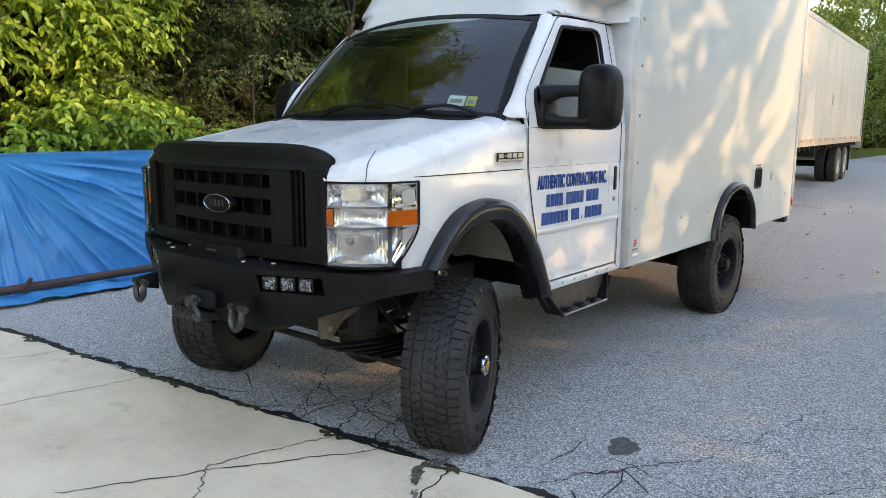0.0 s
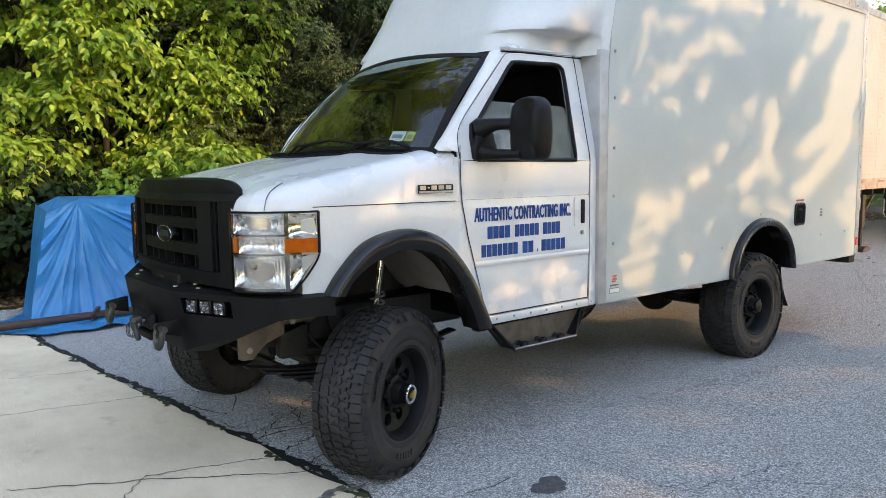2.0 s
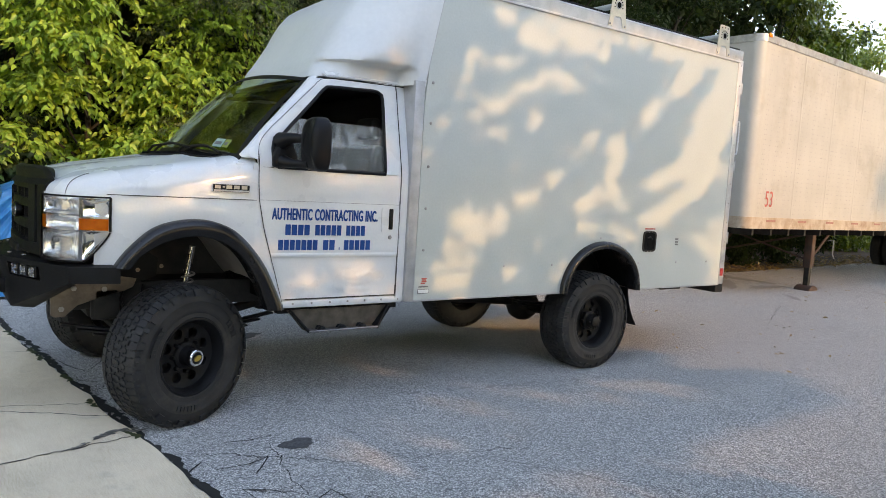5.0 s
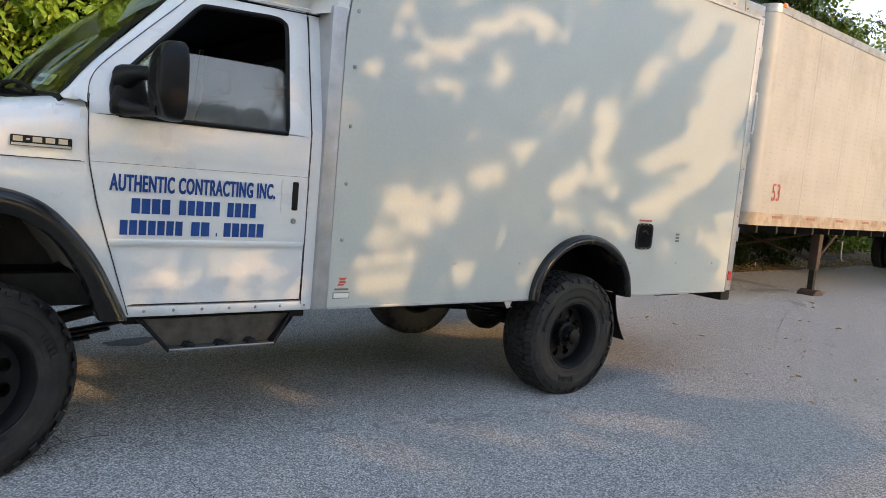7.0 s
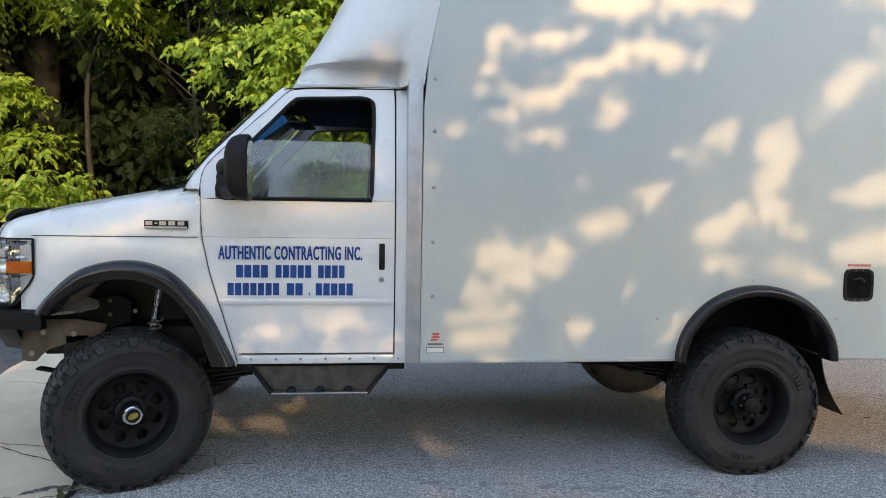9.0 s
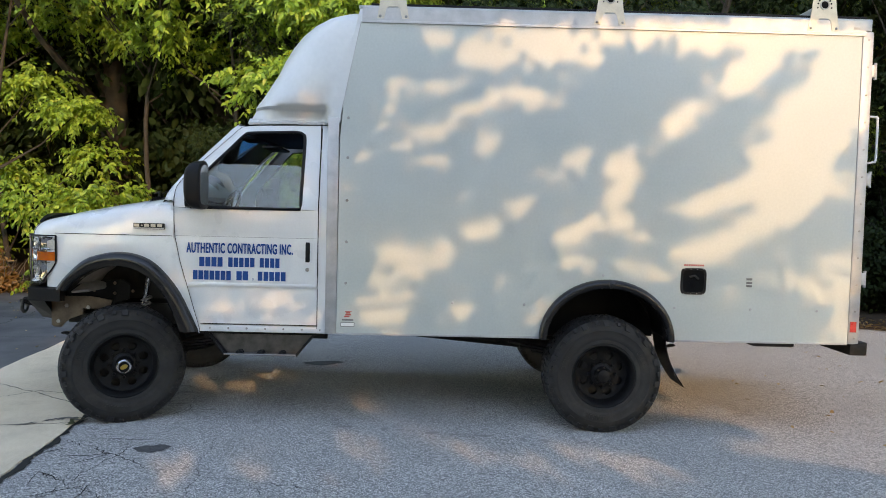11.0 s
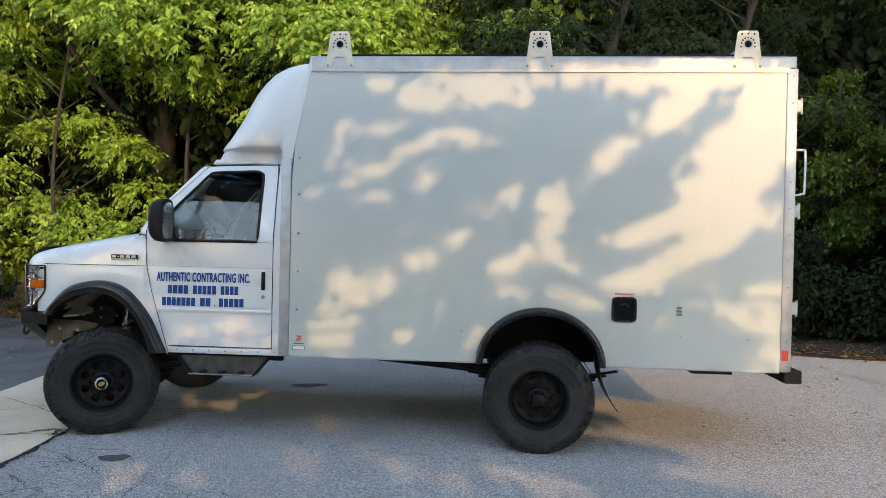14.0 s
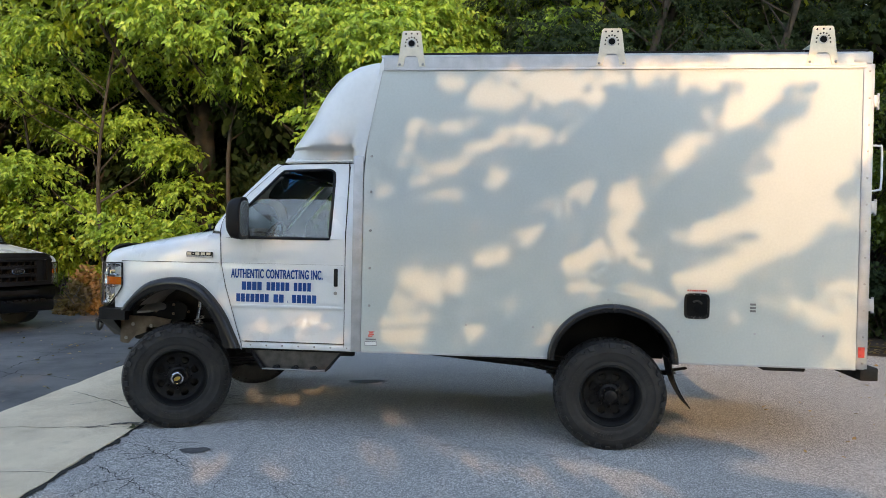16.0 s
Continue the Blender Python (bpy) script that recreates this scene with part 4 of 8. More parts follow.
    for a in (0.2, 2.0, 4.1):
        tube(bm, [(0.60, 0.52, 1.55), (0.60 + 0.19 * math.sin(a) * 0.45, 0.52 + 0.19 * math.cos(a), 1.55 + 0.19 * math.sin(a) * 0.9)], 0.013, 6)
    tube(bm, [(0.45, 0.52, 1.46), (0.61, 0.52, 1.56)], 0.035, 10)
    part("steering_spokes", bm, M["black"], sw)
    # mirrors on two arms
    for fl in (False, True):
        def q(p):
            return (p[0], 2 * YC - p[1], p[2]) if fl else p
        bm = prism(B(), [(0.440, 1.585), (0.605, 1.585), (0.60, 1.64), (0.545, 1.80), (0.50, 1.775), (0.452, 1.70), (0.436, 1.64)], -0.012, 0.03, bev=0.012)
        for v in bm.verts:
            v.co = q(v.co)
        mo = part("side_mirror", bm, M["black"], T, "black twin-arm towing mirror")
        bm = B()
        tube(bm, [q((0.50, 0.02, 1.745)), q((0.51, -0.02, 1.758)), q((0.535, -0.07, 1.768)), q((0.57, -0.12, 1.768)), q((0.59, -0.20, 1.768))], [0.062, 0.045, 0.032, 0.030, 0.032], 12)
        tube(bm, [q((0.50, 0.02, 1.625)), q((0.51, -0.02, 1.618)), q((0.535, -0.07, 1.612)), q((0.57, -0.12, 1.612)), q((0.59, -0.20, 1.614))], [0.052, 0.038, 0.028, 0.026, 0.028], 12)
        part("mirror_arm", bm, M["black"], mo)
        bm = B()
        prof = smooth_line([(-0.135, 1.60), (-0.138, 1.72), (-0.14, 1.83), (-0.155, 1.878), (-0.19, 1.9), (-0.25, 1.902), (-0.31, 1.885), (-0.345, 1.84), (-0.355, 1.75), (-0.352, 1.65), (-0.335, 1.595), (-0.29, 1.572), (-0.19, 1.572), (-0.15, 1.58), (-0.135, 1.60)], 4)[:-1]
        rings = []
        for hx, k in ((0.540, 0.45), (0.541, 0.68), (0.546, 0.82), (0.556, 0.905), (0.572, 0.95), (0.60, 0.98), (0.638, 1.0), (0.650, 0.985), (0.655, 0.95)):
            rings.append([bm.verts.new(q((hx + 0.03 * ((b - 1.738) / 0.165) ** 4 * (0.655 - hx) / 0.115, -0.245 + (a + 0.245) * k, 1.738 + (b - 1.738) * (0.25 + 0.75 * k)))) for a, b in prof])
        for ra, rb in zip(rings, rings[1:]):
            for k in range(len(prof)):
                bm.faces.new((ra[k], ra[(k + 1) % len(prof)], rb[(k + 1) % len(prof)], rb[k]))
        bm.faces.new(rings[0])
        bm.faces.new(rings[-1])
        bmesh.ops.recalc_face_normals(bm, faces=bm.faces[:])
        head = part("mirror_head", bm, M["black"], mo, smooth=80)
        bm = prism(B(), [(-0.245 + (a + 0.245) * 0.8, 1.738 + (b - 1.738) * 0.82) for a, b in prof], 0.654, 0.659, "x")
        for v in bm.verts:
            v.co = q(v.co)
        part("mirror_glass", bm, M["mirror"], head)
    # badge on the wing: a bright plate with plain blocks
    for fl in (False, True):
        yb = 2 * YC - 0.012 if fl else 0.012
        sgn = 1 if fl else -1
        bd = part("fender_badge", box(B(), 0.073, 0.297, min(yb, yb + sgn * 0.010), max(yb, yb + sgn * 0.010), 1.418, 1.462, 0.004), M["black"], T, "black and chrome model badge with plain blocks")
        part("badge_strip", box(B(), 0.076, 0.294, min(yb + sgn * 0.009, yb + sgn * 0.012), max(yb + sgn * 0.009, yb + sgn * 0.012), 1.420, 1.430), M["alu"], bd, smooth=0)
        for k, w in enumerate((0.034, 0.012, 0.034, 0.034, 0.034)):
            x0 = 0.082 + (0.0, 0.042, 0.062, 0.104, 0.146)[k] * 1.12
            part("badge_block", box(B(), x0, x0 + w, min(yb + sgn * 0.009, yb + sgn * 0.013), max(yb + sgn * 0.009, yb + sgn * 0.013), 1.436 if k != 1 else 1.443, 1.457 if k != 1 else 1.450), M["foot"], bd, smooth=0)
    # company line on the door, and plain bars for the lines below it
    me = lettering("AUTHENTIC CONTRACTING INC.", 0.765, 0.076, 0.022, 1.10, 0.0012)
    me.transform(Matrix.Translation((0.451, 0.0155, 1.256)))
    part("door_lettering", me, M["blue_ink"], T, "blue bold lettering on the door")
    for z0, z1, words in ((1.160, 1.228, ((0.540, 0.715, 4), (0.748, 0.945, 5), (0.975, 1.125, 4))), (1.064, 1.130, ((0.495, 0.775, 7), (0.808, 0.900, 2), (0.925, 0.938, 1), (0.962, 1.170, 5)))):
        for a, b, cnt in words:
            w = (b - a) / cnt
            for k in range(cnt):
                part("lettering_bar", box(B(), a + w * k + 0.004, a + w * (k + 1) - 0.004, 0.0125, 0.0150, z0, z1 if cnt > 1 else z0 + 0.018), M["blue_ink"], T, smooth=0)


def flare(T, outer, inner, name="fender_flare"):
    n = len(outer)
    for fl in (False, True):
        rows = []
        for (ox, oz), (ix, iz) in zip(outer, inner):
            dx, dz = ix - ox, iz - oz
            prof = [(0.0, 0.018), (0.02, -0.028), (0.16, -0.052), (0.45, -0.062), (0.80, -0.056), (0.97, -0.045), (1.0, -0.02), (0.98, 0.08)]
            row = [(ox + dx * s, y, oz + dz * s) for s, y in prof]
            rows.append(flip(row) if fl else row)
        part(name, sheet(B(), rows, 0.006), M["flare"], T, "satin black wheel arch flare", smooth=50)


def front_bumper(T):
    top = [(-0.435, -0.03), (-0.687, 0.016), (-0.955, 0.645)]
    top = top + [(x, 2 * YC - y) for x, y in top[::-1]]
    bot = [(-0.435, -0.03, 0.885), (-0.687, 0.02, 0.885), (-0.900, 0.61, 0.675)]
    bot = bot + [(x, 2 * YC - y, z) for x, y, z in bot[::-1]]
    bm = B()
    t_out = [(x, y, 0.975) for x, y in top]
    t_in = [(-0.435, 0.03, 0.985), (-0.62, 0.08, 0.985), (-0.74, 0.62, 0.985)]
    t_in = t_in + [(x, 2 * YC - y, z) for x, y, z in t_in[::-1]]
    low = [(-0.435, 0.04, 0.885), (-0.62, 0.10, 0.88), (-0.78, 0.60, 0.66)]
    low = low + [(x, 2 * YC - y, z) for x, y, z in low[::-1]]
    vt, vo, vb, vl = ([bm.verts.new(p) for p in row] for row in (t_in, t_out, bot, low))
    for a, b in ((vt, vo), (vb, vl)):
        for k in range(5):
            bm.faces.new((a[k], a[k + 1], b[k + 1], b[k]))
    # front plates, with a lamp pocket cut into each angled one
    for k in range(5):
        a, b, c, d = vo[k], vo[k + 1], vb[k + 1], vb[k]
        if k in (1, 3):
            P = [v.co.copy() for v in (a, b, c, d)]
            u0, u1 = (0.43, 0.90) if k == 1 else (0.10, 0.57)

            def at(u, z, P=P):
                p = P[0].lerp(P[1], u)
                lo = P[3].lerp(P[2], u)
                t = (0.975 - z) / (0.975 - lo.z)
                return p.lerp(lo, t)
            q = [bm.verts.new(at(u, z)) for u, z in ((u0, 0.945), (u1, 0.945), (u1, 0.868), (u0, 0.868))]
            back = [bm.verts.new(v.co + Vector((0.07, 0.03 if k == 1 else -0.03, 0))) for v in q]
            for f in ((a, b, q[1], q[0]), (b, c, q[2], q[1]), (c, d, q[3], q[2]), (d, a, q[0], q[3])):
                bm.faces.new(f)
            for i in range(4):
                j = (i + 1) % 4
                bm.faces.new((q[i], q[j], back[j], back[i]))
            bm.faces.new(back)
        else:
            bm.faces.new((a, b, c, d))
    bm.faces.new((vt[0], vo[0], vb[0], vl[0]))
    bm.faces.new((vt[5], vo[5], vb[5], vl[5]))
    es = [e for e in bm.edges if len(e.link_faces) == 2 and e.calc_face_angle(0) > 0.5]
    bmesh.ops.bevel(bm, geom=es, offset=0.005, segments=2, profile=0.5, affect="EDGES")
    BP = part("front_bumper", bm, M["matte"], T, "matte black steel winch bumper")
    d = Vector((-0.268, 0.629, 0)).normalized()
    nrm = Vector((-d.y, d.x, 0))
    for fl in (False, True):
        for k in range(3):
            c = Vector((-0.687, 0.016, 0.907)) + d * (0.375 + 0.088 * k) - nrm * -0.012
            bm = B()
            box(bm, -0.038, 0.038, -0.012, 0.03, -0.033, 0.033, 0.006)
            ang = math.atan2(d.y, d.x)
            mt = Matrix.Translation(c + Vector((0.035, 0.015, 0))) @ Matrix.Rotation(ang + math.pi, 4, "Z")
            bmesh.ops.transform(bm, matrix=mt, verts=bm.verts)
            face = B()
            spark = random.Random(k)
            grid = [[face.verts.new((-0.027 + 0.054 * i / 12, -0.0145 + spark.uniform(-0.003, 0.003), -0.026 + 0.052 * j / 12)) for j in range(13)] for i in range(13)]
            for i in range(12):
                for j in range(12):
                    if abs(i - 5.5) > 1 or j not in (0, 11):
                        face.faces.new((grid[i][j], grid[i + 1][j], grid[i + 1][j + 1], grid[i][j + 1]))
            bmesh.ops.transform(face, matrix=mt, verts=face.verts)
            if fl:
                for b_ in (bm, face):
                    for v in b_.verts:
                        v.co.y = 2 * YC - v.co.y
            lp = part("light_pod", bm, M["black"], BP)
            part("led_reflectors", face, M["led"], lp, "faceted bright lamp face", smooth=0)
        # shackle
        y0 = 0.585
        def q(p):
            return (p[0], 2 * YC - p[1], p[2]) if fl else p
        bm = prism(B(), [(-0.93, 0.76), (-1.03, 0.785), (-1.045, 0.81), (-1.03, 0.835), (-0.93, 0.85)], y0 - 0.014, y0 + 0.014, bev=0.003)
        for v in bm.verts:
            v.co = q(v.co)
        tab = part("shackle_tab", bm, M["matte"], BP)
        bow = [(-1.02, y0 - 0.032, 0.81), (-1.026, y0 - 0.038, 0.78), (-1.030, y0 - 0.032, 0.74), (-1.032, y0, 0.718), (-1.030, y0 + 0.032, 0.74), (-1.026, y0 + 0.038, 0.78), (-1.02, y0 + 0.032, 0.81)]
        part("shackle", tube(B(), [q(p) for p in smooth_line(bow, 4)], 0.015, 8), M["shackle"], tab, "dark steel bow shackle")
        part("shackle_pin", tube(B(), [q((-1.02, y0 - 0.062, 0.81)), q((-1.02, y0 + 0.055, 0.81))], 0.016, 10), M["shackle"], tab)
        for x, y in ((-0.90, 0.70), (-0.80, 0.70), (-0.84, 0.56)):
            part("bolt", lathe(B(), [(0.012, 0), (0.011, 0.006), (0.001, 0.007)], q((x, y, 0.982)), 8, "z"), M["steel"], BP)
    # fairlead, hook and winch
    part("fairlead", box(B(), -0.985, -0.945, YC - 0.16, YC + 0.16, 0.745, 0.835, 0.02, 3), M["matte"], BP)
    part("rope", tube(B(), [(-0.95, YC - 0.05, 0.79), (-1.01, YC - 0.07, 0.785), (-1.03, YC - 0.09, 0.765)], 0.011, 6), M["steel"], BP)
    hook = smooth_line([(-1.03, YC - 0.07, 0.785), (-1.045, YC - 0.11, 0.775), (-1.05, YC - 0.145, 0.75), (-1.045, YC - 0.15, 0.725), (-1.04, YC - 0.125, 0.715), (-1.04, YC - 0.10, 0.73)], 4)
    part("hook", tube(B(), hook, 0.013, 8), M["shackle"], BP, "dark steel winch hook")
    part("hook_clevis", box(B(), -1.055, -1.0, YC - 0.085, YC - 0.045, 0.765, 0.815, 0.008), M["shackle"], BP)
    for k in range(3):
        loop = smooth_line([(-0.995, YC - 0.02 + 0.03 * k, 0.80), (-1.03, YC + 0.02 + 0.035 * k, 0.765 - 0.01 * k), (-1.035, YC + 0.03 + 0.02 * k, 0.715 - 0.008 * k), (-1.03, YC - 0.02 + 0.02 * k, 0.70), (-1.02, YC - 0.05 + 0.02 * k, 0.74), (-1.0, YC - 0.03, 0.79)], 4)
        part("cable_loop", tube(B(), loop, 0.0025, 5), M["shackle"], BP)
    part("fairlead_plate", prism(B(), [(YC - 0.19, 0.735), (YC + 0.19, 0.735), (YC + 0.15, 0.70), (YC - 0.15, 0.70)], -0.99, -0.94, "x", 0.004), M["matte"], BP)
    part("winch", box(B(), -0.86, -0.72, YC - 0.22, YC + 0.22, 0.93, 1.035, 0.03, 3), M["matte"], BP)
    part("winch_mark", box(B(), -0.862, -0.858, YC - 0.02, YC + 0.06, 0.993, 1.003), M["rust"], BP, smooth=0)
    # mounting bracket plates
    for fl in (False, True):
        bm = prism(B(), [(-0.72, 0.645), (-0.70, 0.632), (-0.645, 0.630), (-0.62, 0.66), (-0.58, 0.70), (-0.46, 0.738), (-0.32, 0.775), (-0.27, 0.80), (-0.25, 0.85), (-0.42, 0.875), (-0.72, 0.875)], 0.40, 0.412, bev=0.003)
        for v in bm.verts:
            if fl:
                v.co.y = 2 * YC - v.co.y
        br = part("bumper_bracket", bm, M["bronze"], T, "worn brown bumper bracket plate")
        for x, z in ((-0.664, 0.678), (-0.60, 0.80), (-0.433, 0.79)):
            yy = 0.40 if not fl else 2 * YC - 0.40
            part("bolt", lathe(B(), [(0.017, 0), (0.016, -0.008), (0.001, -0.009)] if not fl else [(0.017, 0), (0.016, 0.008), (0.001, 0.009)], (x, yy, z), 6), M["steel"], br, smooth=0)


def box_body(T):
    """The tall box: panels, cap, rails, rear frame."""
    W = 2 * YC
    x0, x1, z0, z1 = 1.54, 5.28, 0.70, 2.935
    arch = lambda x: (0.69 + 0.40 * math.sqrt(max(0.0, 1 - ((x - 3.507) / 0.462) ** 2))) if abs(x - 3.507) < 0.462 else z0
    xs = sorted(list(np.linspace(x0, 3.045, 10)) + list(3.507 - 0.462 * np.cos(np.linspace(0, math.pi, 40))) + list(np.linspace(3.969, x1, 10)))
    front = curve_at([(0.7, 1.54), (2.255, 1.545), (2.935, 1.68)])
    for fl in (False, True):
        rows = []
        for x in xs:
            zb = max(z0, arch(x))
            row = []
            for k in range(9):
                z = zb + (z1 - zb) * k / 8
                row.append((x + (front(z) - x0) * (x1 - x) / (x1 - x0), 0.0, z))
            rows.append(flip(row) if fl else row)
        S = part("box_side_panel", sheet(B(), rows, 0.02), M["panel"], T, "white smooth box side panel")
        yy = W if fl else 0.0
        s = 1 if fl else -1
        if not fl:
            for z in (2.249, 1.967, 1.66, 1.361, 1.062):
                part("rivet", lathe(B(), [(0.011, 0.0), (0.010, -0.005), (0.004, -0.008), (0.0005, -0.008)], (1.603, -0.001, z), 10), M["steel"], S)
            for x in (2.38, 2.902, 4.0, 4.556, 5.045):
                part("rivet", lathe(B(), [(0.010, 0.0), (0.009, -0.004), (0.0005, -0.006)], (x, -0.001, 0.935), 10), M["alu"], S)
            part("rivet", lathe(B(), [(0.010, 0.0), (0.009, -0.004), (0.0005, -0.006)], (3.47, -0.001, 1.16), 10), M["alu"], S)
            # fuel filler
            rr = [(4.035 + 0.19 * (0.5 + 0.5 * math.copysign(abs(math.cos(t)) ** 0.35, math.cos(t))), 1.035 + 0.195 * (0.5 + 0.5 * math.copysign(abs(math.sin(t)) ** 0.35, math.sin(t)))) for t in [2 * math.pi * k / 32 for k in range(32)]]
            bm = B()
            mid = (4.13, 1.1325)
            rows = []
            for a, b in rr + rr[:1]:
                ins = (mid[0] + (a - mid[0]) * 0.82, mid[1] + (b - mid[1]) * 0.82)
                rows.append([(a, -0.002, b), (mid[0] + (a - mid[0]) * 0.97, -0.010, mid[1] + (b - mid[1]) * 0.97), (ins[0], -0.008, ins[1]), (ins[0], -0.0025, ins[1])])
            sheet(bm, rows)
            fb = part("fuel_filler", bm, M["black"], S, "black framed fuel filler recess")
            # near-black backing and cap put the recess's shade into colour
            part("filler_backing", prism(B(), [(mid[0] + (a - mid[0]) * 0.86, mid[1] + (b - mid[1]) * 0.86) for a, b in rr], -0.0035, -0.0015), M["gap_shade"], fb)
            part("filler_cap", lathe(B(), [(0.034, -0.003), (0.034, -0.006), (0.022, -0.008), (0.0005, -0.008)], (4.135, 0.0, 1.115), 20), M["gap_shade"], fb)
            part("filler_neck", tube(B(), [(4.10, -0.008, 1.165), (4.135, -0.009, 1.175), (4.165, -0.008, 1.150)], 0.008, 6), M["under"], fb)
            bm = B()
            for a in np.linspace(4.06, 4.20, 4):
                for z in (1.042, 1.222):
                    lathe(bm, [(0.005, -0.008), (0.0005, -0.013)], (a, 0, z), 6)
            part("filler_screws", bm, M["alu"], fb)
            bm = B()
            for k in range(9):
                box(bm, 4.058 + 0.0165 * k, 4.058 + 0.0165 * k + 0.012, -0.0025, -0.0005, 1.243, 1.256)
            part("filler_lettering", bm, M["red_ink"], fb, smooth=0)
            # recess latch, brand mark as plain shapes
            bm = B()
            for z in (1.158, 1.132, 1.108):
                box(bm, 4.518, 4.560, -0.003, -0.0005, z - 0.010, z + 0.006)
            part("vent_slots", bm, M["grey_ink"], S, smooth=0)
            bm = B()
            for pts in ([(1.600, 0.858), (1.652, 0.858), (1.636, 0.845), (1.61, 0.845)], [(1.61, 0.842), (1.64, 0.842), (1.65, 0.828), (1.60, 0.828)], [(1.60, 0.825), (1.64, 0.825), (1.63, 0.815), (1.595, 0.815)]):
                prism(bm, pts, -0.0025, -0.0005)
            part("maker_mark", bm, M["red_ink"], S, smooth=0)
            bm = box(B(), 1.580, 1.664, -0.0025, -0.0005, 0.790, 0.800)
            part("maker_bar", bm, M["grey_ink"], S, smooth=0)
            bm = box(B(), 1.572, 1.672, -0.0025, -0.0005, 0.745, 0.778)
            part("maker_plate", bm, M["grey_ink"], S, smooth=0)
            part("maker_plate_face", box(B(), 1.576, 1.668, -0.004, -0.002, 0.749, 0.774), M["white_ink"], S, smooth=0)
        # corner posts and rails in bare metal
        a, b = (W - 0.03, W + 0.004) if fl else (-0.004, 0.03)
        part("front_post", box(B(), 1.458, 1.538, *((W - 0.24, W + 0.004) if fl else (-0.004, 0.24)), 0.69, 2.25, 0.004), M["alu"], T)
        post = part("rear_post", box(B(), 5.282, 5.36, a - 0.002, b + 0.002, 0.70, 2.955, 0.005), M["alu"], T, "bare metal corner post")
        if not fl:
            for z in np.linspace(0.74, 2.90, 12):
                part("post_rivet", lathe(B(), [(0.008, -0.006), (0.007, -0.010), (0.0005, -0.011)], (5.325, 0, z), 8), M["steel"], post)
            part("red_reflector", box(B(), 5.292, 5.336, -0.012, -0.004, 0.785, 0.862), M["red"], post, smooth=0)
        part("bottom_rail", box(B(), 1.54, 3.03, a - 0.0, b, 0.688, 0.702, 0.002), M["alu"], T)
        part("bottom_rail", box(B(), 3.985, 5.28, a, b, 0.688, 0.702, 0.002), M["alu"], T)
        # roof rail: stepped extrusion
        prof = [(a0, b0) for a0, b0 in ((-0.012, 2.925), (-0.012, 2.938), (-0.007, 2.942), (-0.009, 3.03), (0.004, 3.045), (0.03, 3.055), (0.05, 3.055), (0.05, 2.925))]
        bm = prism(B(), [(yy + (-s) * p, z) if not fl else (yy - p, z) for p, z in prof] if not fl else [(W - p, z) for p, z in prof], 1.69, 5.30, "x")
        part("roof_rail", bm, M["alu"], T, "bare metal roof rail")
        part("rail_lip", box(B(), 1.75, 5.32, (0.02 if not fl else W - 0.12), (0.12 if not fl else W - 0.02), 3.052, 3.068, 0.004), M["matte"], T)
    part("box_roof", box(B(), 1.66, 5.30, 0.04, W - 0.04, 3.035, 3.058, 0.005), M["panel"], T)
    part("rear_cap_block", box(B(), 5.20, 5.345, -0.008, 0.10, 2.957, 3.045, 0.008), M["alu"], T)
    part("rear_header", box(B(), 5.28, 5.36, 0.03, W - 0.03, 2.90, 3.05, 0.006), M["alu"], T)
    part("box_floor", box(B(), 1.47, 5.34, 0.42, W - 0.42, 0.78, 0.84), M["under"], T)
    for a, b in ((1.47, 3.03), (3.98, 5.34)):
        for c in (0.03, W - 0.42):
            part("floor_edge", box(B(), a, b, c, c + 0.39, 0.78, 0.84), M["under"], T)
    part("box_front_wall", box(B(), 1.475, 1.50, 0.03, W - 0.03, 0.72, 2.20), M["cap"], T)
    part("rear_crossmember", box(B(), 5.30, 5.36, 0.03, W - 0.03, 0.69, 0.80, 0.006), M["alu"], T)
    for a, b in ((0.05, YC - 0.004), (YC + 0.004, W - 0.05)):
        d = part("rear_door", box(B(), 5.315, 5.365, a, b, 0.80, 2.90, 0.006), M["panel"], T)
    for z in (1.175, 1.90, 2.68):
        h = part("hinge", box(B(), 5.355, 5.392, 0.0, 0.05, z - 0.045, z + 0.045, 0.004), M["alu"], T)
        part("hinge_pin", tube(B(), [(5.392, 0.012, z - 0.06), (5.392, 0.012, z + 0.06)], 0.010, 10), M["alu"], h)
    gh = [(5.36, 0.05, 2.36), (5.42, 0.03, 2.355), (5.435, 0.025, 2.33), (5.435, 0.025, 2.06), (5.42, 0.03, 2.03), (5.36, 0.05, 2.02)]
    part("grab_handle", tube(B(), smooth_line(gh, 4), 0.008, 8), M["white_ink"], T, "white grab handle")
    part("rear_bumper", box(B(), 5.34, 5.47, 0.06, W - 0.06, 0.60, 0.70, 0.01), M["under"], T)
    # ladder rack feet on the roof rail
    hole = [2 * math.pi * k / 12 for k in range(12)]
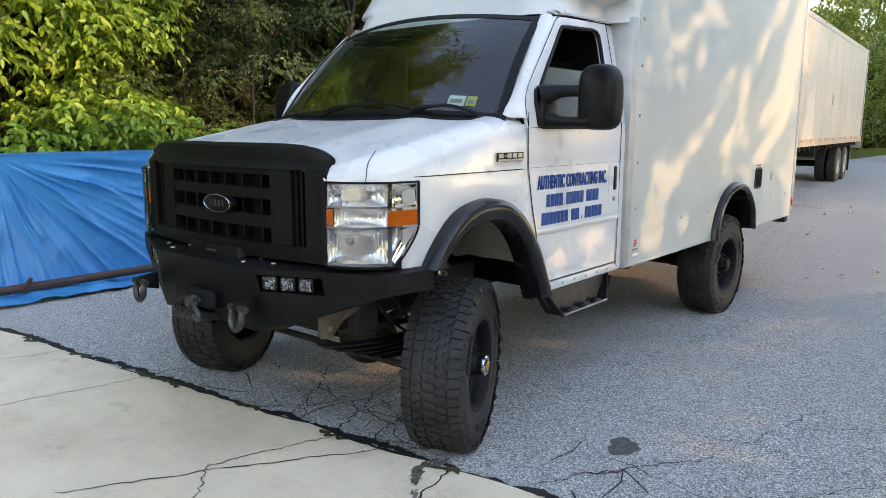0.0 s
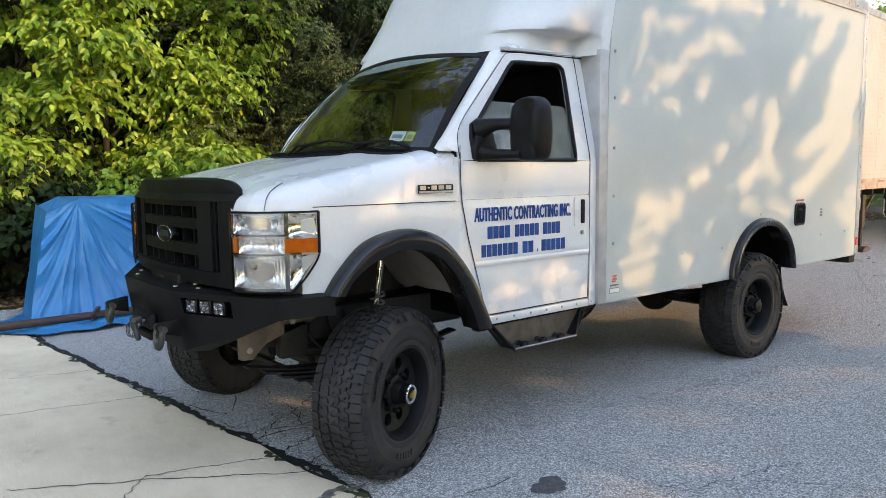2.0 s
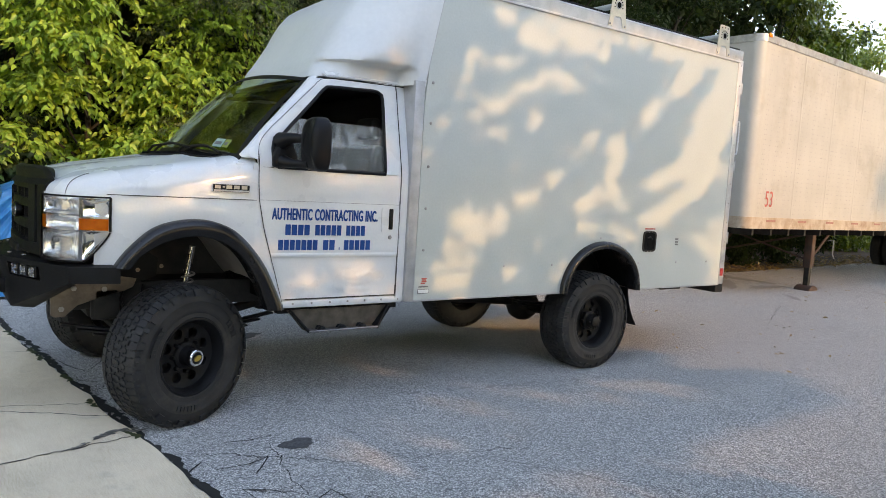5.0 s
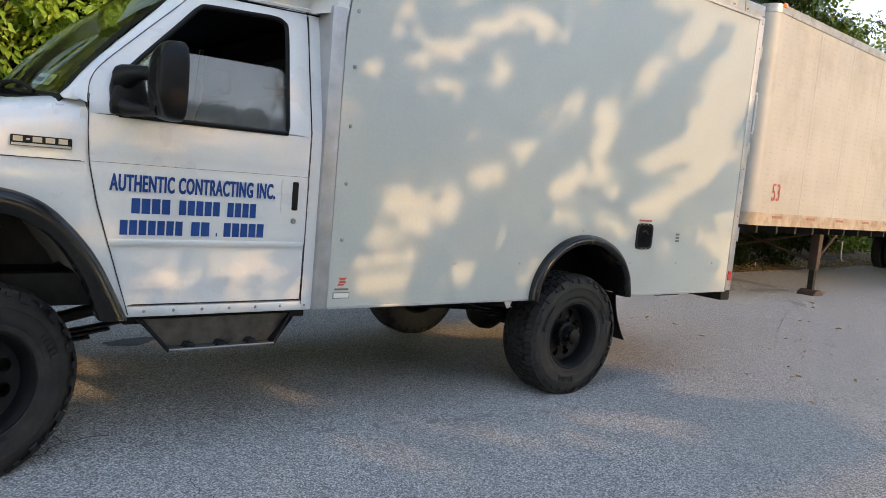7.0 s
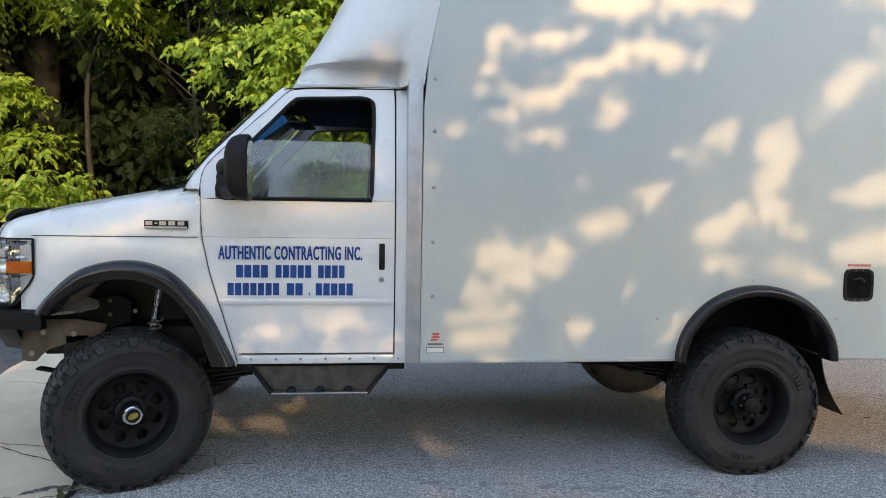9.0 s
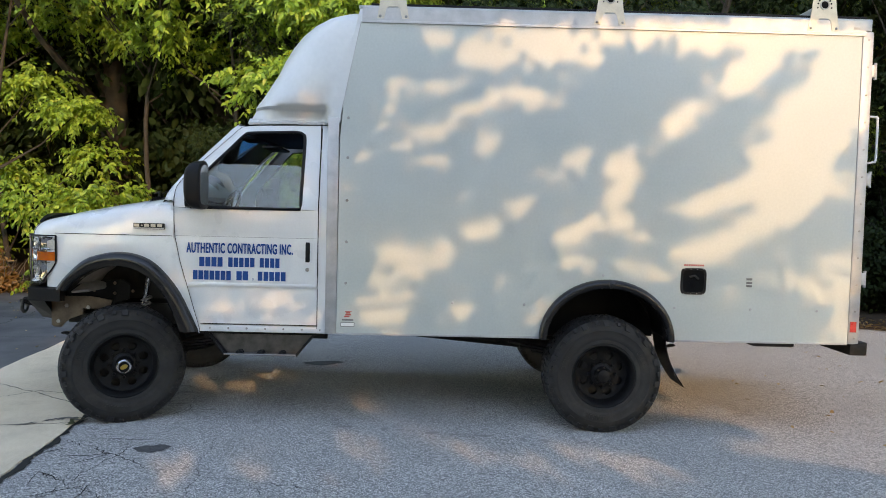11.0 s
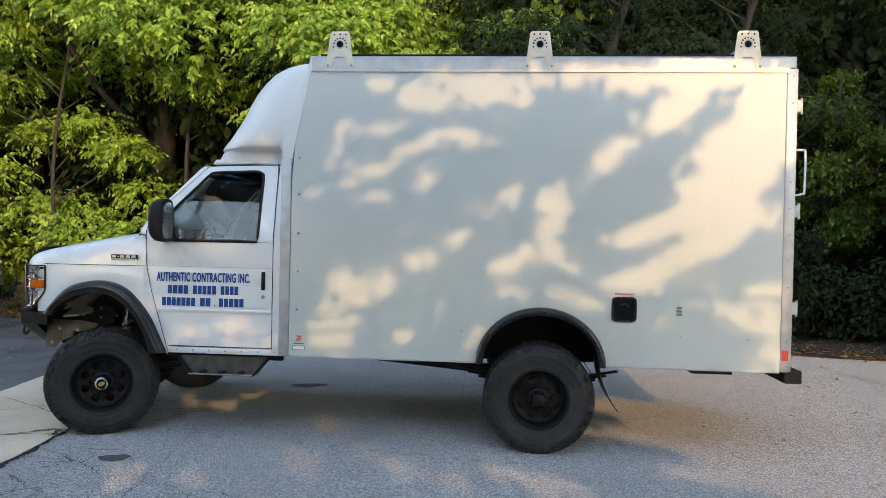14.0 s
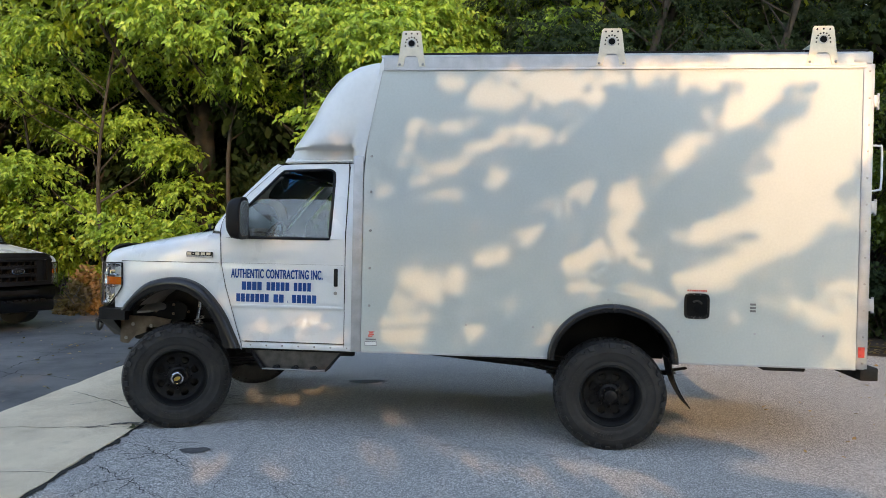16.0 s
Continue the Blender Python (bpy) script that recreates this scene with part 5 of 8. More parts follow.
    for fl in (False, True):
        y = 0.012 if not fl else W - 0.012
        for xc in (1.908, 3.452, 4.988):
            bm = B()
            wb, wt, zb, zt, zs = 0.114, 0.075, 2.955, 3.235, 3.04
            out = [(xc - wb, zb), (xc - wb + 0.05, zb), (xc - 0.048, zs - 0.015), (xc - 0.03, zs), (xc + 0.03, zs), (xc + 0.048, zs - 0.015), (xc + wb - 0.05, zb), (xc + wb, zb), (xc + wt + 0.02, zs + 0.02), (xc + wt, zt - 0.015), (xc + wt - 0.012, zt), (xc - wt + 0.012, zt), (xc - wt, zt - 0.015), (xc - wt - 0.02, zs + 0.02)]
            prism(bm, out, y - 0.024, y - 0.016)
            k = part("rack_foot", bm, M["foot"], T, "drilled bare metal ladder rack foot", smooth=20)
            # flat near-black discs stand in for the shade inside drilled holes
            for dx, dz, r in [(0.048 * math.cos(t), 0.048 * math.sin(t), 0.0065) for t in np.linspace(0.2, math.pi - 0.2, 7)] + [(-0.045, 0.075, 0.007), (0.0, 0.078, 0.007), (0.045, 0.075, 0.007), (-0.05, -0.02, 0.006), (0.05, -0.02, 0.006)]:
                part("drill_hole", prism(B(), [(xc + dx + r * math.cos(t), 3.135 + dz + r * math.sin(t)) for t in hole], y - 0.0255, y - 0.0145), M["gap_shade"], k, smooth=0)
            part("bar_socket", lathe(B(), [(0.034, -0.02), (0.034, -0.03), (0.026, -0.03), (0.026, -0.02)], (xc, y, 3.135), 20), M["steel"], k)
            part("bar_end", lathe(B(), [(0.026, -0.026), (0.0005, -0.026)], (xc, y, 3.135), 16), M["gap_shade"], k)
            for sx in (-1, 1):
                part("mount_bolt", lathe(B(), [(0.011, -0.024), (0.0005, -0.034)], (xc + sx * (wb - 0.022), y, zb + 0.016), 8), M["steel"], k)
    for xc in (1.908, 3.452, 4.988):
        part("rack_bar", tube(B(), [(xc, 0.0, 3.135), (xc, W, 3.135)], 0.024, 12), M["alu"], T)
    # moulded front cap: nets of plan curves, level by level
    lev = [(2.215, 0.80, 0.17, 0.22), (2.30, 0.84, 0.16, 0.26), (2.322, 0.85, 0.14, 0.30), (2.334, 0.857, 0.055, 0.345), (2.36, 0.872, 0.038, 0.37), (2.42, 0.91, 0.022, 0.42), (2.50, 0.955, 0.009, 0.46), (2.60, 1.01, 0.002, 0.50), (2.70, 1.06, 0.0, 0.50), (2.80, 1.125, 0.0, 0.48), (2.88, 1.20, 0.004, 0.44), (2.94, 1.29, 0.016, 0.36), (2.985, 1.40, 0.045, 0.26), (3.01, 1.52, 0.09, 0.15), (3.022, 1.62, 0.15, 0.05)]
    rows = []
    for z, xf, ys, r in lev:
        end = 1.69 if z > 2.93 else 1.545 + (z - 2.255) / 0.68 * 0.135 if z > 2.255 else 1.545
        half = []
        for k in range(14):
            xx = end + (xf + r - end) * (k / 14) ** 1.6
            u = min(1.0, max(0.0, (1.455 - xx) / 0.03))
            half.append((xx, ys * u * u * (3 - 2 * u), z))
        for k in range(11):
            a = k / 10 * math.pi / 2
            half.append((xf + r - r * math.sin(a), ys + r * 0.95 * (1 - math.cos(a)), z))
        yl = ys + r * 0.95
        for k in range(1, 6):
            half.append((xf - 0.02 * k / 5, yl + (YC - yl) * k / 5, z))
        rows.append(half + flip(half[:-1])[::-1])
    bm = B()
    sheet(bm, rows)
    part("front_cap", bm, M["cap"], T, "moulded white fibreglass cap over the cab", smooth=70)
    part("cap_roof", box(B(), 1.60, 1.69, 0.14, W - 0.14, 2.99, 3.022, 0.005), M["cap"], T)
    for fl in (False, True):
        sy = W if fl else 0.0
        tube(bm := B(), [(1.546, sy, 2.26), (1.61, sy, 2.58), (1.681, sy, 2.925)], 0.0025, 5)
        part("cap_seam", bm, M["alu"], T)
    part("cap_floor", box(B(), 0.98, 1.50, 0.20, W - 0.20, 2.255, 2.275), M["cap"], T)


def underbody(T):
    W = 2 * YC
    for y in (0.50, W - 0.50):
        part("frame_rail", box(B(), -0.62, 5.30, y - 0.035, y + 0.035, 0.66, 0.82, 0.006), M["under"], T)
    for x in (0.6, 1.8, 2.8, 4.3, 5.1):
        part("crossmember", box(B(), x, x + 0.08, 0.53, W - 0.53, 0.68, 0.78), M["under"], T)
    for x, z in ((0.0, 0.41), (3.505, 0.413)):
        ax = part("axle", tube(B(), [(x, 0.2, z), (x, W - 0.2, z)], 0.052, 14), M["under"], T)
        yc = YC - (0.14 if x < 1 else 0.0)
        part("differential", lathe(B(), [(0.001, -0.17), (0.09, -0.15), (0.155, -0.06), (0.165, 0.0), (0.155, 0.06), (0.09, 0.15), (0.001, 0.17)], (x + 0.02, yc, z), 20), M["under"], ax)
        for y in (0.46, W - 0.46):
            for k in range(5):
                L = 0.66 - 0.09 * k
                pts = [(x + u * L, y, z + 0.115 - 0.022 * k - 0.02 + 0.07 * u * u * (L / 0.66) ** 2) for u in np.linspace(-1, 1, 9)]
                bm = B()
                sheet(bm, [[(p[0], y - 0.035, p[2]), (p[0], y + 0.035, p[2])] for p in pts], 0.010)
                part("leaf_spring", bm, M["under"], T, smooth=0)
            part("spring_block", box(B(), x - 0.06, x + 0.06, y - 0.045, y + 0.045, z - 0.05, z + 0.10, 0.008), M["under"], ax)
    # dampers at the front
    for y in (0.33, W - 0.33):
        d = part("shock_absorber", tube(B(), [(0.02, y, 0.80), (0.06, y, 1.06)], 0.021, 14), M["chrome"], T, "bright metal shock absorber inside the wheel arch")
        part("shock_shaft", tube(B(), [(-0.02, y, 0.50), (0.02, y, 0.80)], 0.016, 10), M["alu"], d)
        part("shock_boot", tube(B(), [(0.030, y, 0.865), (0.052, y, 1.01)], 0.021, 12), M["black"], d)
        bm = B()
        pts = [(-0.01 + 0.055 * t + 0.036 * math.cos(t * 40), y + 0.036 * math.sin(t * 40), 0.62 + 0.28 * t) for t in np.linspace(0, 1, 60)]
        part("coil", tube(bm, pts, 0.007, 5), M["steel"], d)
    # plates and brackets seen through the front arch
    for y0 in (0.425, W - 0.437):
        pl = part("frame_bracket", prism(B(), [(-0.62, 0.84), (-0.30, 0.80), (-0.13, 0.86), (-0.12, 0.97), (-0.18, 1.01), (-0.45, 0.98), (-0.62, 0.92)], y0, y0 + 0.012), M["matte"], T)
        for x, z in ((-0.52, 0.86), (-0.40, 0.92), (-0.24, 0.98), (-0.24, 0.90), (-0.1, 0.92)):
            part("bolt", lathe(B(), [(0.014, -0.001), (0.012, -0.010), (0.001, -0.011)] if y0 < 1 else [(0.014, 0.013), (0.012, 0.022), (0.001, 0.023)], (x, y0, z), 6), M["bronze"], pl, smooth=0)
        sh = B()
        sg = -1 if y0 < 1 else 1
        yh = y0 + sg * 0.05
        sheet(sh, [[(-0.55, yh, 0.90), (-0.545, yh + sg * 0.02, 0.915), (-0.43, yh - sg * 0.03, 1.02)], [(-0.42, yh + sg * 0.03, 0.915), (-0.40, yh + sg * 0.03, 0.935), (-0.36, yh - sg * 0.03, 1.005)], [(-0.29, yh + sg * 0.02, 0.945), (-0.28, yh + sg * 0.01, 0.96), (-0.30, yh - sg * 0.03, 0.985)]], 0.004)
        part("heat_shield", sh, M["steel"], T, "bent bare metal shield plate")
    part("sway_bar", tube(B(), smooth_line([(0.05, 0.40, 0.60), (-0.34, 0.42, 0.62), (-0.40, 0.60, 0.60), (-0.40, W - 0.60, 0.60), (-0.34, W - 0.42, 0.62), (0.05, W - 0.40, 0.60)], 4), 0.018, 8), M["under"], T)
    part("front_crossmember", prism(B(), [(-0.50, 0.60), (-0.28, 0.60), (-0.24, 0.74), (-0.54, 0.74)], 0.53, W - 0.53, bev=0.01), M["under"], T)
    part("steering_box", box(B(), -0.50, -0.34, 0.40, 0.47, 0.60, 0.80, 0.02), M["under"], T)
    for k in range(3):
        part("brake_hose", tube(B(), smooth_line([(-0.30 + 0.1 * k, 0.47, 0.80), (-0.34 + 0.12 * k, 0.38, 0.70), (-0.22 + 0.08 * k, 0.34, 0.58), (-0.10, 0.30, 0.50)], 4), 0.008, 6), M["black"], T)
    # wheel-house liners
    for fl in (False, True):
        for lst, yin, depth in (([p for p in ARCH_IN if p[1] > 0.86], 0.03, 0.50), ([(3.507 + 0.45 * math.cos(t), 0.69 + 0.39 * math.sin(t)) for t in np.linspace(math.pi, 0, 30)], 0.03, 0.37)):
            rows = []
            for x, z in lst:
                row = []
                for k in range(7):
                    sag = 0.03 * noise.noise(Vector((x * 6, k * 0.9, z * 6))) if depth > 0.4 and 0 < k else 0.0
                    row.append((x - (0.05 * k / 6 if depth > 0.4 and x > 0.1 else 0.0), yin + depth * k / 6, z + 0.015 + 0.015 * k / 6 + sag))
                rows.append(flip(row) if fl else row)
            part("wheel_house", sheet(B(), rows, 0.005), M["liner"] if depth > 0.4 else M["gap_shade"], T, smooth=60)
        # inner wall added to close the arch, shade put into its black colour
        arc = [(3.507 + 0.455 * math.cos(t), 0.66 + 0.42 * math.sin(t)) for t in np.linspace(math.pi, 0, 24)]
        part("wheel_house_wall", prism(B(), arc, *((0.40, 0.406) if not fl else (W - 0.406, W - 0.40))), M["gap_shade"], T, smooth=0)
    # plain near-black blocks close the engine bay and stand in for its shade
    part("engine_block", box(B(), -0.45, 0.40, 0.62, W - 0.62, 0.62, 1.30, 0.05), M["gap_shade"], T)
    part("bulkhead", box(B(), 0.50, 0.53, 0.05, W - 0.05, 0.72, 1.30), M["gap_shade"], T)
    part("radiator_support", box(B(), -0.68, -0.60, 0.25, W - 0.25, 0.92, 1.36, 0.01), M["gap_shade"], T)
    part("inner_wing", box(B(), -0.55, 0.40, 0.56, 0.58, 0.85, 1.34), M["under"], T)
    part("inner_wing", box(B(), -0.55, 0.40, W - 0.58, W - 0.56, 0.85, 1.34), M["under"], T)
    part("driveshaft", tube(B(), [(0.9, YC, 0.66), (3.4, YC, 0.45)], 0.045, 12), M["under"], T)
    part("front_driveshaft", tube(B(), [(0.1, YC - 0.14, 0.44), (0.9, YC - 0.1, 0.62)], 0.035, 10), M["under"], T)
    part("transfer_case", box(B(), 0.7, 1.1, YC - 0.15, YC + 0.30, 0.52, 0.74, 0.04), M["under"], T)
    part("exhaust", tube(B(), [(0.5, 1.3, 0.62), (2.2, 1.32, 0.62), (2.9, 1.25, 0.66), (3.9, 1.2, 0.70), (4.7, 1.5, 0.62)], 0.035, 10), M["under"], T)
    part("muffler", tube(B(), [(1.4, 1.31, 0.62), (2.0, 1.32, 0.62)], 0.10, 16), M["under"], T)
    part("fuel_tank", box(B(), 4.25, 4.95, 0.58, W - 0.58, 0.60, 0.80, 0.04), M["under"], T)
    part("hitch_box", box(B(), 4.70, 5.02, 0.25, 0.42, 0.62, 0.71, 0.01), M["under"], T)
    part("rear_hanger", box(B(), 4.02, 4.16, 0.44, 0.52, 0.62, 0.70, 0.01), M["under"], T)
    part("tie_rod", tube(B(), [(-0.22, 0.35, 0.40), (-0.22, W - 0.35, 0.40)], 0.02, 8), M["under"], T)
    part("steering_link", tube(B(), [(-0.30, 0.45, 0.56), (-0.18, 1.4, 0.44)], 0.02, 8), M["under"], T)
    for y in (0.06, W - 0.36):
        bm = B()
        sheet(bm, [[(3.965 + 0.13 * t * t + 0.02 * t, y, 0.70 - 0.36 * t), (3.965 + 0.13 * t * t + 0.02 * t, y + 0.30, 0.70 - 0.36 * t)] for t in np.linspace(0, 1, 8)], 0.008)
        part("mud_flap", bm, M["black"], T)
    # side steps
    for fl in (False, True):
        def q(p):
            return (p[0], 2 * YC - p[1], p[2]) if fl else p
        bm = prism(B(), [(0.55, 0.635), (0.55, 0.675), (1.46, 0.675), (1.46, 0.635)], 0.10, 0.16, bev=0.004)
        for v in bm.verts:
            v.co = q(v.co)
        st = part("side_step", bm, M["matte"], T, "black steel drop step under the door")
        bm = B()
        plate = [[(0.60, 0.075, 0.662), (0.735, 0.07, 0.528)], [(1.36, 0.075, 0.662), (1.248, 0.07, 0.528)]]
        rows = [[q(tuple(np.array(plate[0][j]) * (1 - t) + np.array(plate[1][j]) * t)) for j in range(2)] for t in np.linspace(0, 1, 10)]
        sheet(bm, rows, 0.006)
        part("step_back", bm, M["step"], st)
        bm = B()
        rows = [[q((0.735 + 0.515 * t, 0.12, 0.520)), q((0.735 + 0.515 * t, 0.0, 0.520)), q((0.735 + 0.515 * t, -0.005, 0.533))] for t in np.linspace(0, 1, 12)]
        sheet(bm, rows, 0.006)
        tread = part("step_tread", bm, M["step"], st)
        for x in (0.835, 0.99, 1.145):
            for y in (0.025, 0.085):
                nub = lathe(B(), [(0.030, 0.0), (0.026, 0.018), (0.019, 0.028), (0.012, 0.027), (0.010, 0.004)], q((x, y, 0.523)), 12, "z")
                part("tread_nub", nub, M["matte"], tread)
        part("step_lip", tube(B(), [q((0.732, -0.006, 0.528)), q((1.253, -0.006, 0.528))], 0.005, 6), M["steel"], st, "worn bare steel edge")
        for (xa, xb) in ((0.615, 0.735), (1.365, 1.25)):
            tube(bm := B(), [q((xa, 0.06, 0.665)), q((xb, 0.0, 0.522))], 0.010, 6)
            sheet(bm, [[q((xa, 0.13, 0.665)), q((xb, 0.12, 0.522))], [q((xa, 0.03, 0.655)), q((xb, 0.0, 0.522))]], 0.005)
            part("step_end", bm, M["matte"], st)


truck = thing("box_truck", "lifted white box truck with black winch bumper, parked on asphalt", "truck")
nose(truck)
windscreen(truck)
cab(truck)
flare(truck, ARCH_OUT, ARCH_IN)
REAR_OUT = [(3.507 + 0.495 * math.cos(t), 0.69 + 0.442 * math.sin(t)) for t in np.linspace(math.pi, 0, 36)]
REAR_IN = [(3.507 + 0.437 * math.cos(t), 0.69 + 0.375 * math.sin(t)) for t in np.linspace(math.pi, 0, 36)]
flare(truck, REAR_OUT, REAR_IN)
front_bumper(truck)
box_body(truck)
underbody(truck)
for x, y, s, fr, st in ((-0.055, 0.155, -1, True, 23.0), (-0.10, 2.04, 1, True, 23.0), (3.505, 0.15, -1, False, 0.0), (3.505, 2.04, 1, False, 0.0)):
    wheel(truck, (x, y, 0.416), s, fr, st)


# ---- ground ----
def outline_sheet(name, pts, z, material, parent=None, thick=0.0):
    bm = B()
    f = bm.faces.new([bm.verts.new((x, y, z)) for x, y in pts])
    if thick:
        r = bmesh.ops.extrude_face_region(bm, geom=[f])["geom"]
        for v in [g for g in r if isinstance(g, bmesh.types.BMVert)]:
            v.co.z -= thick
    bmesh.ops.triangulate(bm, faces=bm.faces[:])
    return part(name, bm, material, parent, smooth=0)


def wobbly(a, b, n, amp, rnd):
    """A ragged line from a to b."""
    a, b = Vector(a), Vector(b)
    d = (b - a).normalized()
    s = Vector((-d.y, d.x))
    off, out = 0.0, []
    for k in range(n + 1):
        off = off * 0.7 + rnd.uniform(-amp, amp)
        p = a.lerp(b, k / n) + s * (off if 0 < k < n else 0)
        out.append((p.x, p.y))
    return out


rnd = random.Random(11)
ground = part("ground", sheet(B(), [[(x, y, 0.0) for y in (-400, -60, -8, 10, 60, 500)] for x in (-400, -60, -10, 12, 60, 500)]), M["asphalt"], smooth=0)
tagged(ground, "worn grey asphalt yard with pale stones", "ground", kind="structure")

# the concrete strip beside the truck, with ragged edges and cracks
near = wobbly((1.19, -14.0), (-0.93, 5.3), 200, 0.014, rnd)
far = wobbly((-2.22, 5.3), (-0.27, -14.0), 200, 0.008, rnd)
concrete = tagged(outline_sheet("concrete_strip", near + far, 0.012, M["concrete"], thick=0.05), "pale stained concrete strip with cracks", "concrete strip", kind="structure")


def crack(a, b, w, n, amp, name="crack", z=0.004, mat="crack", parent=None):
    mid = wobbly(a, b, n, amp, rnd)
    left, right = [], []
    for i, (x, y) in enumerate(mid):
        q0, q1 = mid[max(i - 1, 0)], mid[min(i + 1, len(mid) - 1)]
        d = Vector((q1[0] - q0[0], q1[1] - q0[1])).normalized()
        ww = w * rnd.uniform(0.35, 1.0) * (0.4 if i in (0, len(mid) - 1) else 1.0) / 2
        left.append((x - d.y * ww, y + d.x * ww, z))
        right.append((x + d.y * ww, y - d.x * ww, z))
    bm = sheet(B(), [[l, r] for l, r in zip(left, right)])
    return part(name, bm, M[mat], parent, smooth=0)


# darker asphalt beyond the strip
tar = tagged(outline_sheet("dark_asphalt", [(p[0] + 0.01, p[1]) for p in far] + [(-0.27, -40), (-60, -40), (-60, 20), (-14, 10.5), (-6, 8.1), (-2.3, 7.0)], 0.004, M["tar"]), "dark weathered asphalt beyond the concrete strip", "asphalt", kind="structure")


# the open joint along the strip
crack((1.20, -14.0), (-0.915, 5.3), 0.045, 390, 0.018, "joint", 0.006, "crack", ground)
crack((0.02, -3.2), (-0.90, 5.2), 0.075, 260, 0.022, "joint", 0.0065, "crack", ground)


def crack_web():
    """Alligator cracks in the asphalt along the joint, thinning out away from it."""
    bm, r = B(), random.Random(5)
    def knot(i, j):
        k = random.Random(i * 131 + j * 17)
        return Vector((-0.6 + 0.21 * i + 0.105 * (j % 2) + k.uniform(-0.075, 0.075), -1.6 + 0.18 * j + k.uniform(-0.07, 0.07)))
    for i in range(8):
        for j in range(24):
            for a, b in ((i + 1, j), (i + j % 2, j + 1), (i - 1 + j % 2, j + 1)):
                p, q = knot(i, j), knot(a, b)
                away = p.x - (-0.35 - 0.11 * p.y)
                wet = 0.62 if 0.1 < p.y < 1.7 else 0.1
                if away < 0.02 or r.random() > wet * (1.05 - away / 0.85):
                    continue
                mid = p.lerp(q, 0.5) + Vector((r.uniform(-0.03, 0.03), r.uniform(-0.03, 0.03)))
                w = r.uniform(0.0018, 0.0045) * (1.25 - 0.7 * away)
                d = (q - p).normalized()
                s = Vector((-d.y, d.x)) * w
                pts = [(p, 0.8), (mid, 1.1), (q, 0.8)]
                up, lo = [bm.verts.new((*(c + s * k), 0.0045)) for c, k in pts], [bm.verts.new((*(c - s * k), 0.0045)) for c, k in pts]
                for k in range(2):
                    bm.faces.new((lo[k], lo[k + 1], up[k + 1], up[k]))
    ob = part("crack_web", bm, M["crack"], ground, smooth=0)
    ob["kind"] = "stuff"


crack_web()
crack((-0.28, -14.0), (-2.22, 5.3), 0.03, 280, 0.008, "joint", 0.006, "crack", ground)
for t in (0.36, 0.44, 0.52, 0.60, 0.63, 0.72, 0.80, 0.9):
    x, y = -0.02 - 0.91 * t, -3.0 + 8.3 * t
    crack((x - 0.01, y - 0.10), (x - 0.02, y + 0.10), 0.05, 10, 0.02, "moss", 0.016, "weed", concrete)
for a, b, w in (((-0.30, 0.30), (-1.62, 1.12), 0.012), ((-0.38, 0.62), (-1.05, 0.85), 0.010), ((-1.05, 0.85), (-1.30, 0.55), 0.008), ((-0.30, -0.05), (-1.45, -0.28), 0.012), ((-0.2, -1.2), (-1.5, -1.35), 0.010), ((-0.60, 2.2), (-1.80, 2.5), 0.010), ((-0.75, 3.2), (-1.3, 3.35), 0.008)):
    crack(a, b, w, 40, 0.012, z=0.0155, parent=concrete)
# cracks in the asphalt round the front wheel
for a, b, w in (((-0.45, 0.95), (0.35, 1.55), 0.014), ((-0.35, 0.70), (0.20, 0.95), 0.016), ((-0.1, 0.75), (0.05, 1.5), 0.012), ((0.20, 0.95), (0.9, 1.25), 0.010), ((-0.15, 0.3), (0.1, 0.85), 0.012), ((-0.2, -0.4), (0.55, -0.9), 0.010), ((0.3, -0.45), (0.1, -1.6), 0.008), ((0.55, -0.9), (1.6, -1.2), 0.008), ((-0.05, -1.0), (0.9, -1.7), 0.008), ((0.75, -0.2), (0.9, -1.4), 0.006), ((-0.42, 0.45), (0.15, 0.62), 0.014), ((-0.5, 1.15), (0.0, 1.0), 0.012), ((-0.42, 0.45), (-0.15, 0.1), 0.014), ((0.0, 0.55), (0.12, 0.2), 0.010), ((-0.25, 0.9), (-0.12, 1.4), 0.010), ((4.4, 3.4), (7.5, 3.9), 0.010), ((7.0, 0.4), (9.5, 1.6), 0.010), ((1.2, -1.1), (2.3, -2.6), 0.007)):
    crack(a, b, w * 0.7, 46, 0.016, parent=ground)


for a, b in (((-1.6, 1.6), (-6.2, 2.6)), ((-2.2, 3.4), (-5.6, 3.0)), ((-3.1, 2.1), (-3.6, 5.6)), ((-4.6, 2.5), (-5.2, 6.0)), ((-1.9, 4.5), (-4.6, 5.1)), ((-1.3, 0.2), (-4.8, 0.0)), ((-2.6, 0.1), (-2.9, 2.1))):
    crack(a, b, 0.014, 60, 0.03, z=0.0065, parent=tar)


def stain(x, y, rx, ry, seed, turn=0.0, mat="oil", z=0.005, under=None):
    r = random.Random(seed)
    ph = [r.uniform(0, 6.28) for _ in range(4)]
    pts = []
    for k in range(28):
        a = 2 * math.pi * k / 28
        w = 1 + 0.16 * math.sin(2 * a + ph[0]) + 0.12 * math.sin(3 * a + ph[1]) + 0.08 * math.sin(7 * a + ph[2])
        u, v = rx * w * math.cos(a), ry * w * math.sin(a)
        pts.append((x + u * math.cos(turn) - v * math.sin(turn), y + u * math.sin(turn) + v * math.cos(turn)))
    return outline_sheet("stain", pts, z, M[mat], under or ground)


